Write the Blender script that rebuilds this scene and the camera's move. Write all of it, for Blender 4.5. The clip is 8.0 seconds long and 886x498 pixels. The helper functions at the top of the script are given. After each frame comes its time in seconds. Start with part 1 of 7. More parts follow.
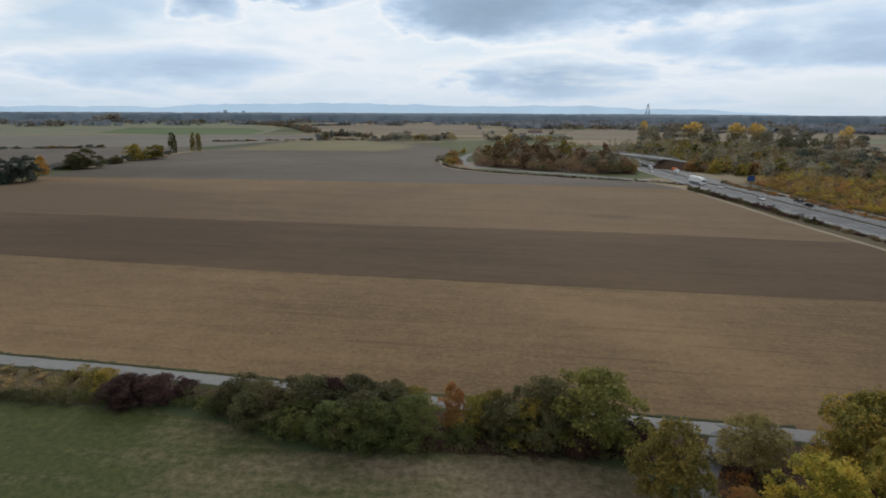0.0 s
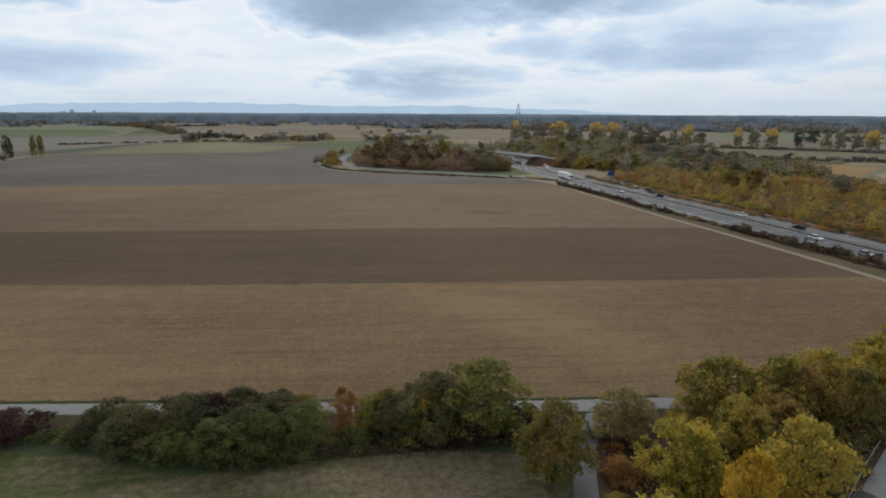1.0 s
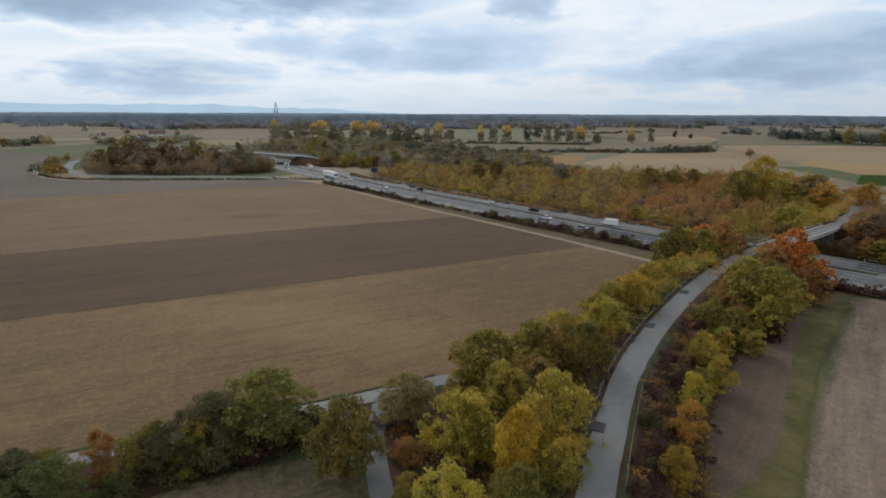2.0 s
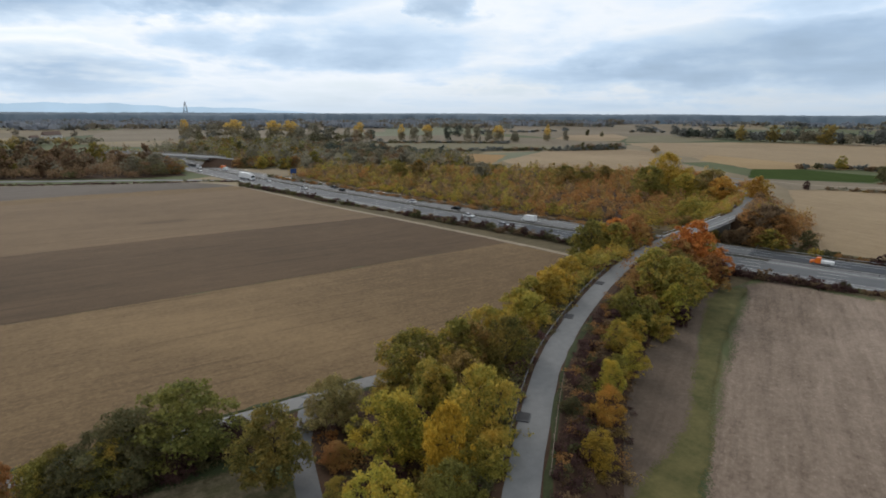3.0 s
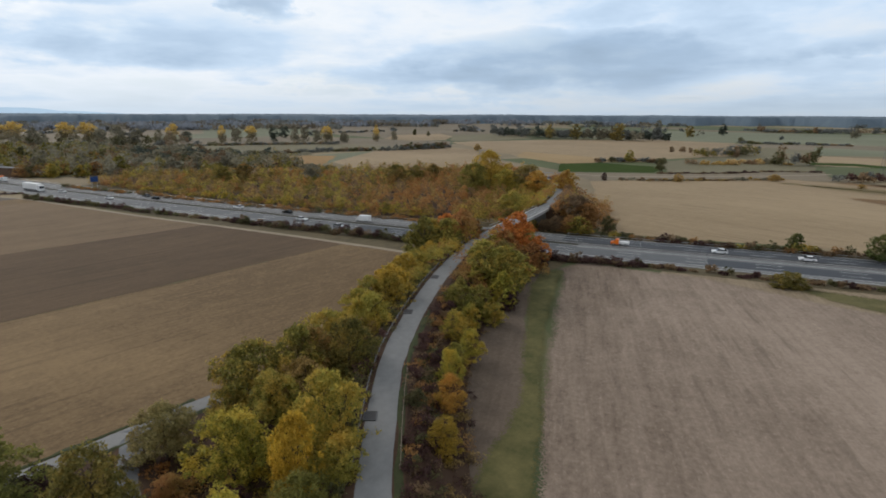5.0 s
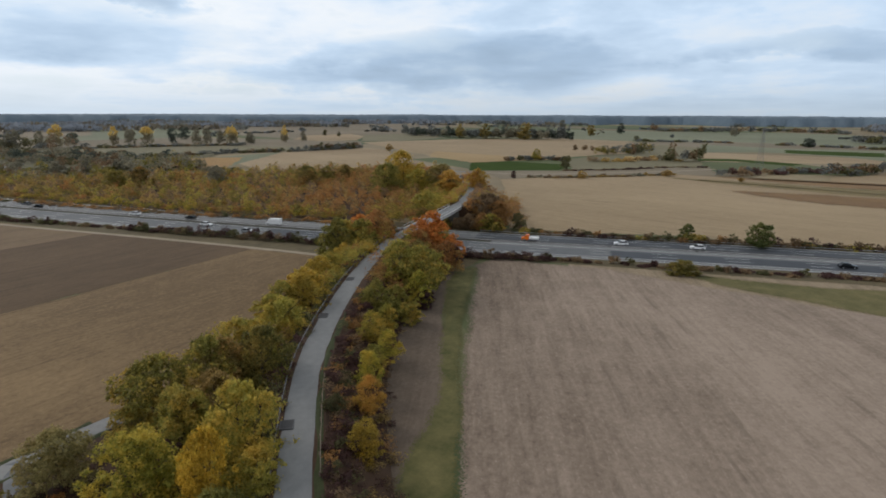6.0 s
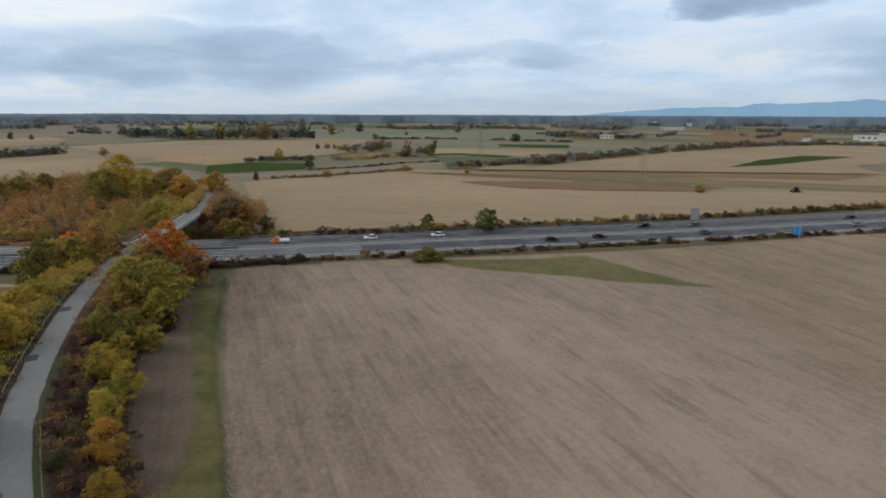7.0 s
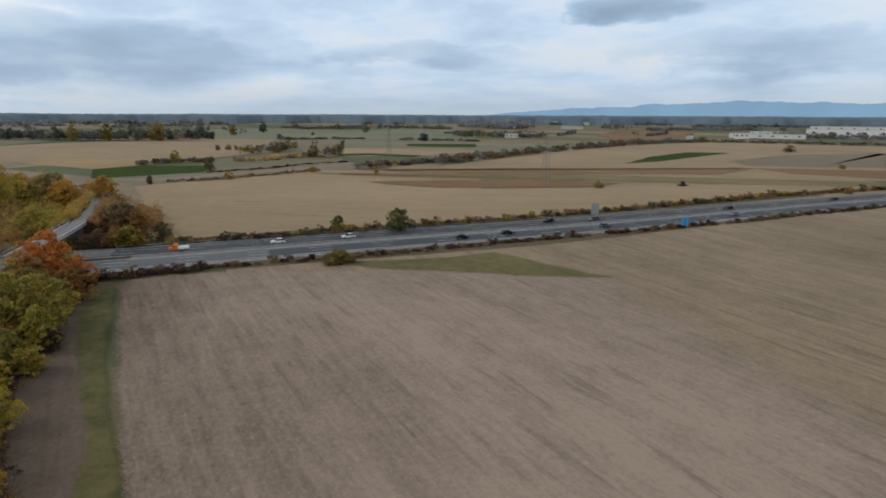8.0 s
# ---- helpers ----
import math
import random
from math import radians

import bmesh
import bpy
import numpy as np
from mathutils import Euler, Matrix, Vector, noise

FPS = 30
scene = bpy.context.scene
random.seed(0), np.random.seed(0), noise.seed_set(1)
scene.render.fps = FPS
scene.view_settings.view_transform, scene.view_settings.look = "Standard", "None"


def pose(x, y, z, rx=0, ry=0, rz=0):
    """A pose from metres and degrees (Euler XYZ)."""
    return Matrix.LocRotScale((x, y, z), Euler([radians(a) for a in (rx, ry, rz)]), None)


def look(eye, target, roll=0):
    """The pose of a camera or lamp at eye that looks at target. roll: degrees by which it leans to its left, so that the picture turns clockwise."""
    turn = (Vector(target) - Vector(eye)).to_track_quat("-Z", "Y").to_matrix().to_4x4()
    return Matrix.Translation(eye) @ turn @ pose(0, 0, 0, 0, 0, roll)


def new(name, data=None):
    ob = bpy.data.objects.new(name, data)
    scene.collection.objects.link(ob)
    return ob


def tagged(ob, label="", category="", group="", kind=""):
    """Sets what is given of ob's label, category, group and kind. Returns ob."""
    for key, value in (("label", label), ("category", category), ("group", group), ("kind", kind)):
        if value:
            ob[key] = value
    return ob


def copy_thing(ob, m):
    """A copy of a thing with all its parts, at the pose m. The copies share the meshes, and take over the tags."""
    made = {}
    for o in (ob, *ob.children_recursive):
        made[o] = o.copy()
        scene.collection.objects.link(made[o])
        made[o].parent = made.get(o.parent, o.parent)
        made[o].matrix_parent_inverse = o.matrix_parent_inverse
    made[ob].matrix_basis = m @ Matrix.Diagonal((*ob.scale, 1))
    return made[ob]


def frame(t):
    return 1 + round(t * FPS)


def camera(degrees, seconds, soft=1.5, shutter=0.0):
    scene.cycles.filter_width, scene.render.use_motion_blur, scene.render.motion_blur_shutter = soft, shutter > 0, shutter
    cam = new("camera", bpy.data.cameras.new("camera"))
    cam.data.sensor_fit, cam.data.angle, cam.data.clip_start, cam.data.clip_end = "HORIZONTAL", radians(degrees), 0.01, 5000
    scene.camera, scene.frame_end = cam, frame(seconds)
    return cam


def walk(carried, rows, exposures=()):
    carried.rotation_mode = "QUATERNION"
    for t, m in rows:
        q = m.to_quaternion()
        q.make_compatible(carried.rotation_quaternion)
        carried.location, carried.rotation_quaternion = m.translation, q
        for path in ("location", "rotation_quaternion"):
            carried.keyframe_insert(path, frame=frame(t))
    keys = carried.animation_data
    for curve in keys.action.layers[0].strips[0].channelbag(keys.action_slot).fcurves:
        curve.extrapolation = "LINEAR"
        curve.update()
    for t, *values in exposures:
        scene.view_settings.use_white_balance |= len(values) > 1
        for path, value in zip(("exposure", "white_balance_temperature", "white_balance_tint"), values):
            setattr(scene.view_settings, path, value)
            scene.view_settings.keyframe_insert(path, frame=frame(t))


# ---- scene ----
cam = camera(76.25, 8.0, soft=1.8)
# seconds, eye x y z, yaw, pitch, lean
ROWS = [
    (0.0, 0.0, -0.0, 40.0, 0.0, -13.67, 0.27),
    (0.3, 0.01, -0.06, 40.01, -0.3, -13.67, 0.28),
    (0.5, 0.02, -0.1, 40.01, -2.27, -13.66, 0.29),
    (0.7, 0.02, -0.15, 40.02, -5.04, -13.65, 0.28),
    (1.0, 0.02, -0.23, 40.03, -12.03, -13.63, 0.28),
    (1.2, 0.04, -0.32, 40.03, -18.08, -13.63, 0.27),
    (1.5, 0.07, -0.46, 40.05, -25.49, -13.63, 0.25),
    (1.7, 0.08, -0.49, 40.05, -30.34, -13.63, 0.25),
    (2.8, 0.17, -0.7, 40.06, -41.53, -13.64, 0.25),
    (3.0, 0.19, -0.73, 40.06, -43.3, -13.65, 0.25),
    (3.5, 0.2, -0.78, 40.08, -48.45, -13.64, 0.25),
    (4.0, 0.19, -0.87, 40.1, -52.72, -13.58, 0.22),
    (4.5, 0.17, -0.96, 40.1, -56.58, -13.58, 0.23),
    (4.7, 0.17, -1.0, 40.09, -58.07, -13.57, 0.23),
    (5.8, 0.2, -1.25, 40.08, -66.79, -13.53, 0.21),
    (6.0, 0.21, -1.3, 40.08, -68.94, -13.53, 0.21),
    (6.3, 0.23, -1.37, 40.05, -72.46, -13.52, 0.21),
    (6.5, 0.25, -1.41, 40.03, -77.38, -13.52, 0.2),
    (6.8, 0.38, -1.5, 40.0, -87.15, -13.52, 0.21),
    (7.0, 0.47, -1.55, 39.98, -94.28, -13.53, 0.22),
    (7.2, 0.58, -1.61, 39.96, -99.59, -13.52, 0.23),
    (7.5, 0.75, -1.7, 39.94, -103.41, -13.52, 0.26),
    (8.0, 0.95, -1.8, 39.93, -103.39, -13.52, 0.26),
]
walk(cam, [(t, pose(x, y, z, 90 + pitch, 0, yaw) @ pose(0, 0, 0, 0, 0, lean)) for t, x, y, z, yaw, pitch, lean in ROWS],
     exposures=[(0.0, -0.04), (1.5, -0.03), (3.0, 0.10), (4.5, 0.07), (6.5, 0.06), (7.5, 0.0), (8.0, -0.02)])

# ---- light ----
SUN_AZ, SUN_EL = 12.0, 34.0          # degrees clockwise from +y, above the horizon


def math_node(tree, op, a, b=None, clamp=False):
    n = tree.nodes.new("ShaderNodeMath")
    n.operation, n.use_clamp = op, clamp
    for i, v in enumerate((a, b)):
        if v is None:
            continue
        if isinstance(v, (int, float)):
            n.inputs[i].default_value = v
        else:
            tree.links.new(v, n.inputs[i])
    return n.outputs[0]


def ramp_node(tree, fac, stops):
    n = tree.nodes.new("ShaderNodeValToRGB")
    e = n.color_ramp.elements
    while len(e) < len(stops):
        e.new(0.5)
    for i, (p, c) in enumerate(stops):
        e[i].position = p
        e[i].color = (*c, 1) if len(c) == 3 else c
    tree.links.new(fac, n.inputs[0])
    return n.outputs[0]


def mix_node(tree, fac, a, b, blend="MIX"):
    n = tree.nodes.new("ShaderNodeMixRGB")
    n.blend_type = blend
    for i, v in enumerate((fac, a, b)):
        if isinstance(v, (int, float)):
            n.inputs[i].default_value = v
        elif isinstance(v, tuple):
            n.inputs[i].default_value = (*v, 1)
        else:
            tree.links.new(v, n.inputs[i])
    return n.outputs[0]


def noise_node(tree, vec, scale, detail=4.0, rough=0.55, stretch=None, turn=0.0, shift=(0, 0, 0)):
    if stretch or turn or any(shift):
        m = tree.nodes.new("ShaderNodeMapping")
        m.vector_type = "TEXTURE"
        m.inputs["Location"].default_value = shift
        m.inputs["Rotation"].default_value = (0, 0, turn)
        m.inputs["Scale"].default_value = [1.0 / max(q, 1e-6) for q in (stretch or (1, 1, 1))]
        tree.links.new(vec, m.inputs[0])
        vec = m.outputs[0]
    n = tree.nodes.new("ShaderNodeTexNoise")
    n.inputs["Scale"].default_value = scale
    n.inputs["Detail"].default_value = detail
    n.inputs["Roughness"].default_value = rough
    tree.links.new(vec, n.inputs["Vector"])
    return n.outputs["Fac"]


def make_world():
    w = bpy.data.worlds.new("sky")
    scene.world = w
    w.use_nodes = True
    t = w.node_tree
    t.nodes.clear()
    out, bg = t.nodes.new("ShaderNodeOutputWorld"), t.nodes.new("ShaderNodeBackground")
    t.links.new(bg.outputs[0], out.inputs[0])
    way = t.nodes.new("ShaderNodeTexCoord").outputs["Generated"]
    sky = t.nodes.new("ShaderNodeTexSky")
    sky.sky_type, sky.sun_disc = "NISHITA", False
    sky.sun_elevation, sky.sun_rotation = radians(SUN_EL), radians(SUN_AZ)
    sky.air_density, sky.dust_density = 1.0, 1.5
    clear = mix_node(t, 1.0, sky.outputs[0], (0.10, 0.10, 0.10), "MULTIPLY")
    clear = mix_node(t, 0.55, clear, (0.62, 0.74, 0.88))
    sep = t.nodes.new("ShaderNodeSeparateXYZ")
    t.links.new(way, sep.inputs[0])
    up = math_node(t, "MAXIMUM", sep.outputs[2], 0.0)
    # a flat cloud deck seen in perspective
    d = math_node(t, "ADD", up, 0.09)
    comb = t.nodes.new("ShaderNodeCombineXYZ")
    t.links.new(math_node(t, "DIVIDE", sep.outputs[0], d), comb.inputs[0])
    t.links.new(math_node(t, "DIVIDE", sep.outputs[1], d), comb.inputs[1])
    deck = comb.outputs[0]
    big = noise_node(t, deck, 0.42, 5.0, 0.56, shift=(3.1, 1.7, 0))
    fine = noise_node(t, way, 4.2, 6.0, 0.55, stretch=(1, 1, 2.6))
    wisp = noise_node(t, way, 11.0, 5.0, 0.55, stretch=(1, 1, 2.8), shift=(0.4, 0.2, 0.9))
    # the heavy banks: azimuth, elevation, half width, half height (degrees), weight
    az = math_node(t, "MULTIPLY", math_node(t, "ARCTAN2", sep.outputs[0], sep.outputs[1]), 57.2958)
    el = math_node(t, "MULTIPLY", math_node(t, "ARCSINE", sep.outputs[2]), 57.2958)
    rag = math_node(t, "MULTIPLY", math_node(t, "SUBTRACT", math_node(t, "ADD", math_node(t, "MULTIPLY", fine, 0.6), math_node(t, "MULTIPLY", wisp, 0.4)), 0.5), 13.0)
    el_r = math_node(t, "ADD", el, math_node(t, "MULTIPLY", rag, 0.55))
    az_r = math_node(t, "ADD", az, math_node(t, "MULTIPLY", rag, 2.2))
    total = None
    for a, e, wa, we, k in BANKS:
        u = math_node(t, "DIVIDE", math_node(t, "SUBTRACT", az_r, a), wa)
        v = math_node(t, "DIVIDE", math_node(t, "SUBTRACT", el_r, e), we)
        r2 = math_node(t, "ADD", math_node(t, "MULTIPLY", u, u), math_node(t, "MULTIPLY", v, v))
        s = math_node(t, "MULTIPLY", math_node(t, "SUBTRACT", 1.0, r2, clamp=True), k)
        total = s if total is None else math_node(t, "MAXIMUM", total, s)
    base = math_node(t, "ADD", math_node(t, "MULTIPLY", big, 0.50), math_node(t, "MULTIPLY", fine, 0.40))
    base = math_node(t, "ADD", base, math_node(t, "MULTIPLY", wisp, 0.10))
    # the cover thickens overhead, as under a broken autumn deck
    thick = math_node(t, "MULTIPLY", math_node(t, "SUBTRACT", up, 0.22, clamp=True), 0.42)
    east = math_node(t, "MULTIPLY", math_node(t, "DIVIDE", math_node(t, "SUBTRACT", az, 12.0), 40.0, clamp=True), 0.07)
    east = math_node(t, "ADD", east, math_node(t, "MULTIPLY", math_node(t, "DIVIDE", math_node(t, "SUBTRACT", az, 55.0), 50.0, clamp=True), 0.06))
    dens = math_node(t, "ADD", math_node(t, "ADD", math_node(t, "ADD", base, east), thick), math_node(t, "MULTIPLY", total, 0.31))
    cloud = ramp_node(t, dens, [(0.37, (0.52, 0.72, 0.95)), (0.45, (0.78, 0.89, 1.0)), (0.53, (0.93, 0.97, 1.02)), (0.63, (0.61, 0.76, 0.94)),
                                (0.76, (0.41, 0.55, 0.73)), (0.96, (0.26, 0.36, 0.48))])
    cover = ramp_node(t, base, [(0.36, (0.45, 0.45, 0.45)), (0.50, (1, 1, 1))])
    col = mix_node(t, cover, clear, cloud)
    # pale haze low over the land
    low = ramp_node(t, up, [(0.0, (0.8, 0.8, 0.8)), (0.05, (0.22, 0.22, 0.22)), (0.14, (0, 0, 0))])
    side = math_node(t, "DIVIDE", math_node(t, "SUBTRACT", az, 25.0), 65.0, clamp=True)
    col = mix_node(t, low, col, mix_node(t, side, (0.60, 0.72, 0.85), (0.46, 0.545, 0.63)))
    # the thick cover overhead is a plain grey
    high = ramp_node(t, up, [(0.18, (0, 0, 0)), (0.42, (0.85, 0.85, 0.85))])
    col = mix_node(t, high, col, (0.62, 0.64, 0.66))
    t.links.new(col, bg.inputs[0])
    bg.inputs[1].default_value = 0.95


BANKS = [(9.5, 3.0, 12.0, 2.8, 0.85), (70.0, 3.4, 16.0, 3.0, 0.70), (34.0, 6.5, 16.0, 3.0, 0.45), (-33.0, 9.5, 7.0, 1.4, 0.5), (5.0, 9.2, 14.0, 3.8, 1.05), (22.0, 10.2, 16.0, 3.0, 0.9), (-22.5, 9.2, 5.5, 2.2, 0.85), (-12.5, 10.4, 4.5, 1.6, 0.8),
         (-25.0, 3.6, 15.0, 2.4, 0.42), (3.0, 3.6, 10.0, 1.6, 0.30), (41.5, 9.2, 6.5, 1.9, 0.9), (72.0, 5.0, 17.0, 2.8, 0.70), (55.0, 3.0, 14.0, 1.5, 0.4),
         (121.0, 9.4, 7.0, 1.5, 0.8), (131.0, 5.0, 14.0, 1.8, 0.42), (101.0, 5.2, 10.0, 1.3, 0.4), (150.0, 9.0, 12.0, 2.4, 0.45), (-40.0, 8.0, 6.0, 1.6, 0.4)]
make_world()
sun = new("sun", bpy.data.lights.new("sun", "SUN"))
sun.data.energy, sun.data.angle, sun.data.color = 1.15, radians(25), (1.0, 0.95, 0.89)
sun.matrix_world = look((0, 0, 0), (-math.sin(radians(SUN_AZ)) * math.cos(radians(SUN_EL)), -math.cos(radians(SUN_AZ)) * math.cos(radians(SUN_EL)), -math.sin(radians(SUN_EL))))


# ---- materials ----
def material(name, rough=0.9, metal=0.0):
    m = bpy.data.materials.new(name)
    m.use_nodes = True
    b = m.node_tree.nodes["Principled BSDF"]
    b.inputs["Roughness"].default_value, b.inputs["Metallic"].default_value = rough, metal
    b.inputs["Specular IOR Level"].default_value = 0.25
    return m, m.node_tree, b


def place_of(t):
    return t.nodes.new("ShaderNodeNewGeometry").outputs["Position"]


def bump(t, b, height, strength=0.4, distance=0.1):
    n = t.nodes.new("ShaderNodeBump")
    n.inputs["Strength"].default_value, n.inputs["Distance"].default_value = strength, distance
    t.links.new(height, n.inputs["Height"])
    t.links.new(n.outputs[0], b.inputs["Normal"])


def feather(m):
    """Lets a sheet's border break up: the attribute bare rises to 1 at its rim."""
    t = m.node_tree
    out = t.nodes["Material Output"]
    shader = out.inputs[0].links[0].from_socket
    at = t.nodes.new("ShaderNodeAttribute")
    at.attribute_name = "bare"
    p = place_of(t)
    n = math_node(t, "ADD", math_node(t, "MULTIPLY", noise_node(t, p, 0.8, 6.0, 0.75), 0.5), math_node(t, "MULTIPLY", noise_node(t, p, 0.12, 3.0, 0.6), 0.5))
    # solid where bare is 0, gone where it is 1, a gradual and mottled change between
    f = math_node(t, "ADD", math_node(t, "MULTIPLY", at.outputs["Fac"], 1.5), math_node(t, "MULTIPLY", math_node(t, "SUBTRACT", n, 0.5), 2.2))
    f = math_node(t, "SUBTRACT", f, 0.25, clamp=True)
    f = math_node(t, "MULTIPLY", f, math_node(t, "MULTIPLY", at.outputs["Fac"], 4.0, clamp=True))
    # crumbs of a hand's width that are either there or not
    snap = t.nodes.new("ShaderNodeVectorMath")
    snap.operation = "SNAP"
    snap.inputs[1].default_value = (0.16, 0.16, 50.0)
    t.links.new(p, snap.inputs[0])
    crumb = t.nodes.new("ShaderNodeTexWhiteNoise")
    t.links.new(snap.outputs[0], crumb.inputs["Vector"])
    f = math_node(t, "GREATER_THAN", f, math_node(t, "ADD", math_node(t, "MULTIPLY", crumb.outputs["Value"], 0.96), 0.02))
    tr = t.nodes.new("ShaderNodeBsdfTransparent")
    mx = t.nodes.new("ShaderNodeMixShader")
    t.links.new(f, mx.inputs[0])
    t.links.new(shader, mx.inputs[1])
    t.links.new(tr.outputs[0], mx.inputs[2])
    t.links.new(mx.outputs[0], out.inputs[0])
    return m


def soil(name, dark, light, turn=0.0, rows=0.5, patch=0.018, straw=None, streak=(0.016, 0.11), row_scale=(0.05, 0.75), spots=(), crumb=0.46, dash_scale=(0.11, 1.1), clump=0.24, line_scale=(0.012, 0.50)):
    """Tilled or stubble land: blotches, long drill rows in the direction turn (radians), clods and straw."""
    m, t, b = material(name, 0.95)
    p = place_of(t)
    wide_blot = noise_node(t, p, patch * 0.45, 3.0, 0.5, shift=(31, 17, 0))
    blot = noise_node(t, p, patch * 1.6, 5.0, 0.6)
    row = noise_node(t, p, 1.0, 5.0, 0.7, stretch=(row_scale[0], row_scale[1], 0.0), turn=turn)
    dash = noise_node(t, p, 1.0, 4.0, 0.7, stretch=(dash_scale[0], dash_scale[1], 0.0), turn=turn)
    wide = noise_node(t, p, 1.0, 4.0, 0.6, stretch=(streak[0], streak[1], 0.0), turn=turn)
    clod = noise_node(t, p, 1.1, 7.0, 0.75)
    lump = noise_node(t, p, 0.22, 5.0, 0.65)
    v = None
    for n, k in ((wide_blot, 0.55), (blot, 0.22), (row, rows * 0.34), (dash, rows * 0.36), (wide, rows * 0.34), (clod, crumb), (lump, clump)):
        s = math_node(t, "MULTIPLY", math_node(t, "SUBTRACT", n, 0.5), k)
        v = s if v is None else math_node(t, "ADD", v, s)
    v = math_node(t, "ADD", v, 0.5)
    if spots:
        sep = t.nodes.new("ShaderNodeSeparateXYZ")
        t.links.new(p, sep.inputs[0])
    # darker and lighter areas of the land: middle, half widths, turn, weight
    for x, y, rx, ry, a, k in spots:
        dx, dy = math_node(t, "SUBTRACT", sep.outputs[0], x), math_node(t, "SUBTRACT", sep.outputs[1], y)
        u = math_node(t, "ADD", math_node(t, "MULTIPLY", dx, math.cos(a) / rx), math_node(t, "MULTIPLY", dy, math.sin(a) / rx))
        w = math_node(t, "SUBTRACT", math_node(t, "MULTIPLY", dy, math.cos(a) / ry), math_node(t, "MULTIPLY", dx, math.sin(a) / ry))
        q = math_node(t, "ADD", math_node(t, "MULTIPLY", u, u), math_node(t, "MULTIPLY", w, w))
        q = math_node(t, "DIVIDE", k, math_node(t, "ADD", 1.0, math_node(t, "MULTIPLY", q, q)))
        v = math_node(t, "ADD", v, q)
    lo, hi = 0.32, 0.68
    mid = tuple((a + c) / 2 for a, c in zip(dark, light))
    col = ramp_node(t, v, [(lo, dark), ((lo + hi) / 2, mid), (hi, light)])
    # wheelings and missed rows: broken darker lines
    lines = noise_node(t, p, 1.0, 3.0, 0.6, stretch=(line_scale[0], line_scale[1], 0.0), turn=turn, shift=(7, 3, 0))
    patchy = noise_node(t, p, 0.03, 3.0, 0.6, shift=(50, 20, 0))
    f = math_node(t, "ADD", lines, math_node(t, "MULTIPLY", math_node(t, "SUBTRACT", patchy, 0.5), 0.35))
    col = mix_node(t, ramp_node(t, f, [(0.30, (0.55 * rows,) * 3), (0.42, (0, 0, 0))]), col, tuple(c * 0.62 for c in dark))
    if straw:
        f = ramp_node(t, noise_node(t, p, 1.6, 8.0, 0.8, stretch=(0.6, 1.3, 1.0), turn=turn), [(0.54, (0, 0, 0)), (0.68, (0.6, 0.6, 0.6))])
        col = mix_node(t, f, col, straw)
    t.links.new(col, b.inputs["Base Color"])
    bump(t, b, clod, 0.5, 0.12)
    return feather(m)


def muted(c, keep=0.97, gain=1.08):
    """A leaf colour with the dullness of late autumn."""
    grey = 0.45 * c[0] + 0.45 * c[1] + 0.10 * c[2]
    return (gain * (grey + keep * (c[0] - grey)), gain * 0.957 * (grey + keep * (c[1] - grey)), gain * (grey + keep * (c[2] - grey)))


def leaf(name, shade, lit, thin=0.5, tip=None, top=None):
    """Leaves from shade to lit; tip is the colour of the sprays that have turned, in clumps within one crown."""
    m, t, b = material(name, 0.7)
    shade, lit, tip = muted(shade), muted(lit), muted(tip) if tip else None
    geo = t.nodes.new("ShaderNodeNewGeometry")
    info = t.nodes.new("ShaderNodeObjectInfo")
    n = noise_node(t, geo.outputs["Position"], 0.45, 3.0, 0.6)
    v = math_node(t, "ADD", math_node(t, "MULTIPLY", geo.outputs["Random Per Island"], 0.40), math_node(t, "MULTIPLY", n, 0.82))
    v = math_node(t, "ADD", v, math_node(t, "MULTIPLY", math_node(t, "SUBTRACT", info.outputs["Random"], 0.5), 0.30))
    col = ramp_node(t, v, [(0.25, shade), (0.60, tuple((a + c) / 2 for a, c in zip(shade, lit))), (0.95, lit)])
    if tip:
        w = math_node(t, "ADD", noise_node(t, geo.outputs["Position"], 0.24, 4.0, 0.65, shift=(5, 9, 2)), math_node(t, "MULTIPLY", math_node(t, "SUBTRACT", geo.outputs["Random Per Island"], 0.5), 0.16))
        col = mix_node(t, ramp_node(t, w, [(0.46, (0, 0, 0)), (0.64, (0.85, 0.85, 0.85))]), col, tip)
    if top:
        sep = t.nodes.new("ShaderNodeSeparateXYZ")
        t.links.new(t.nodes.new("ShaderNodeTexCoord").outputs["Generated"], sep.inputs[0])
        w = math_node(t, "ADD", sep.outputs[2], math_node(t, "MULTIPLY", math_node(t, "SUBTRACT", noise_node(t, geo.outputs["Position"], 0.12, 3.0, 0.6), 0.5), 1.1))
        col = mix_node(t, ramp_node(t, w, [(0.45, (0, 0, 0)), (0.70, (1, 1, 1))]), col, muted(top))
    t.links.new(col, b.inputs["Base Color"])
    tr = t.nodes.new("ShaderNodeBsdfTranslucent")
    t.links.new(col, tr.inputs[0])
    mx = t.nodes.new("ShaderNodeMixShader")
    mx.inputs[0].default_value = thin
    t.links.new(b.outputs[0], mx.inputs[1])
    t.links.new(tr.outputs[0], mx.inputs[2])
    t.links.new(mx.outputs[0], t.nodes["Material Output"].inputs[0])
    return m


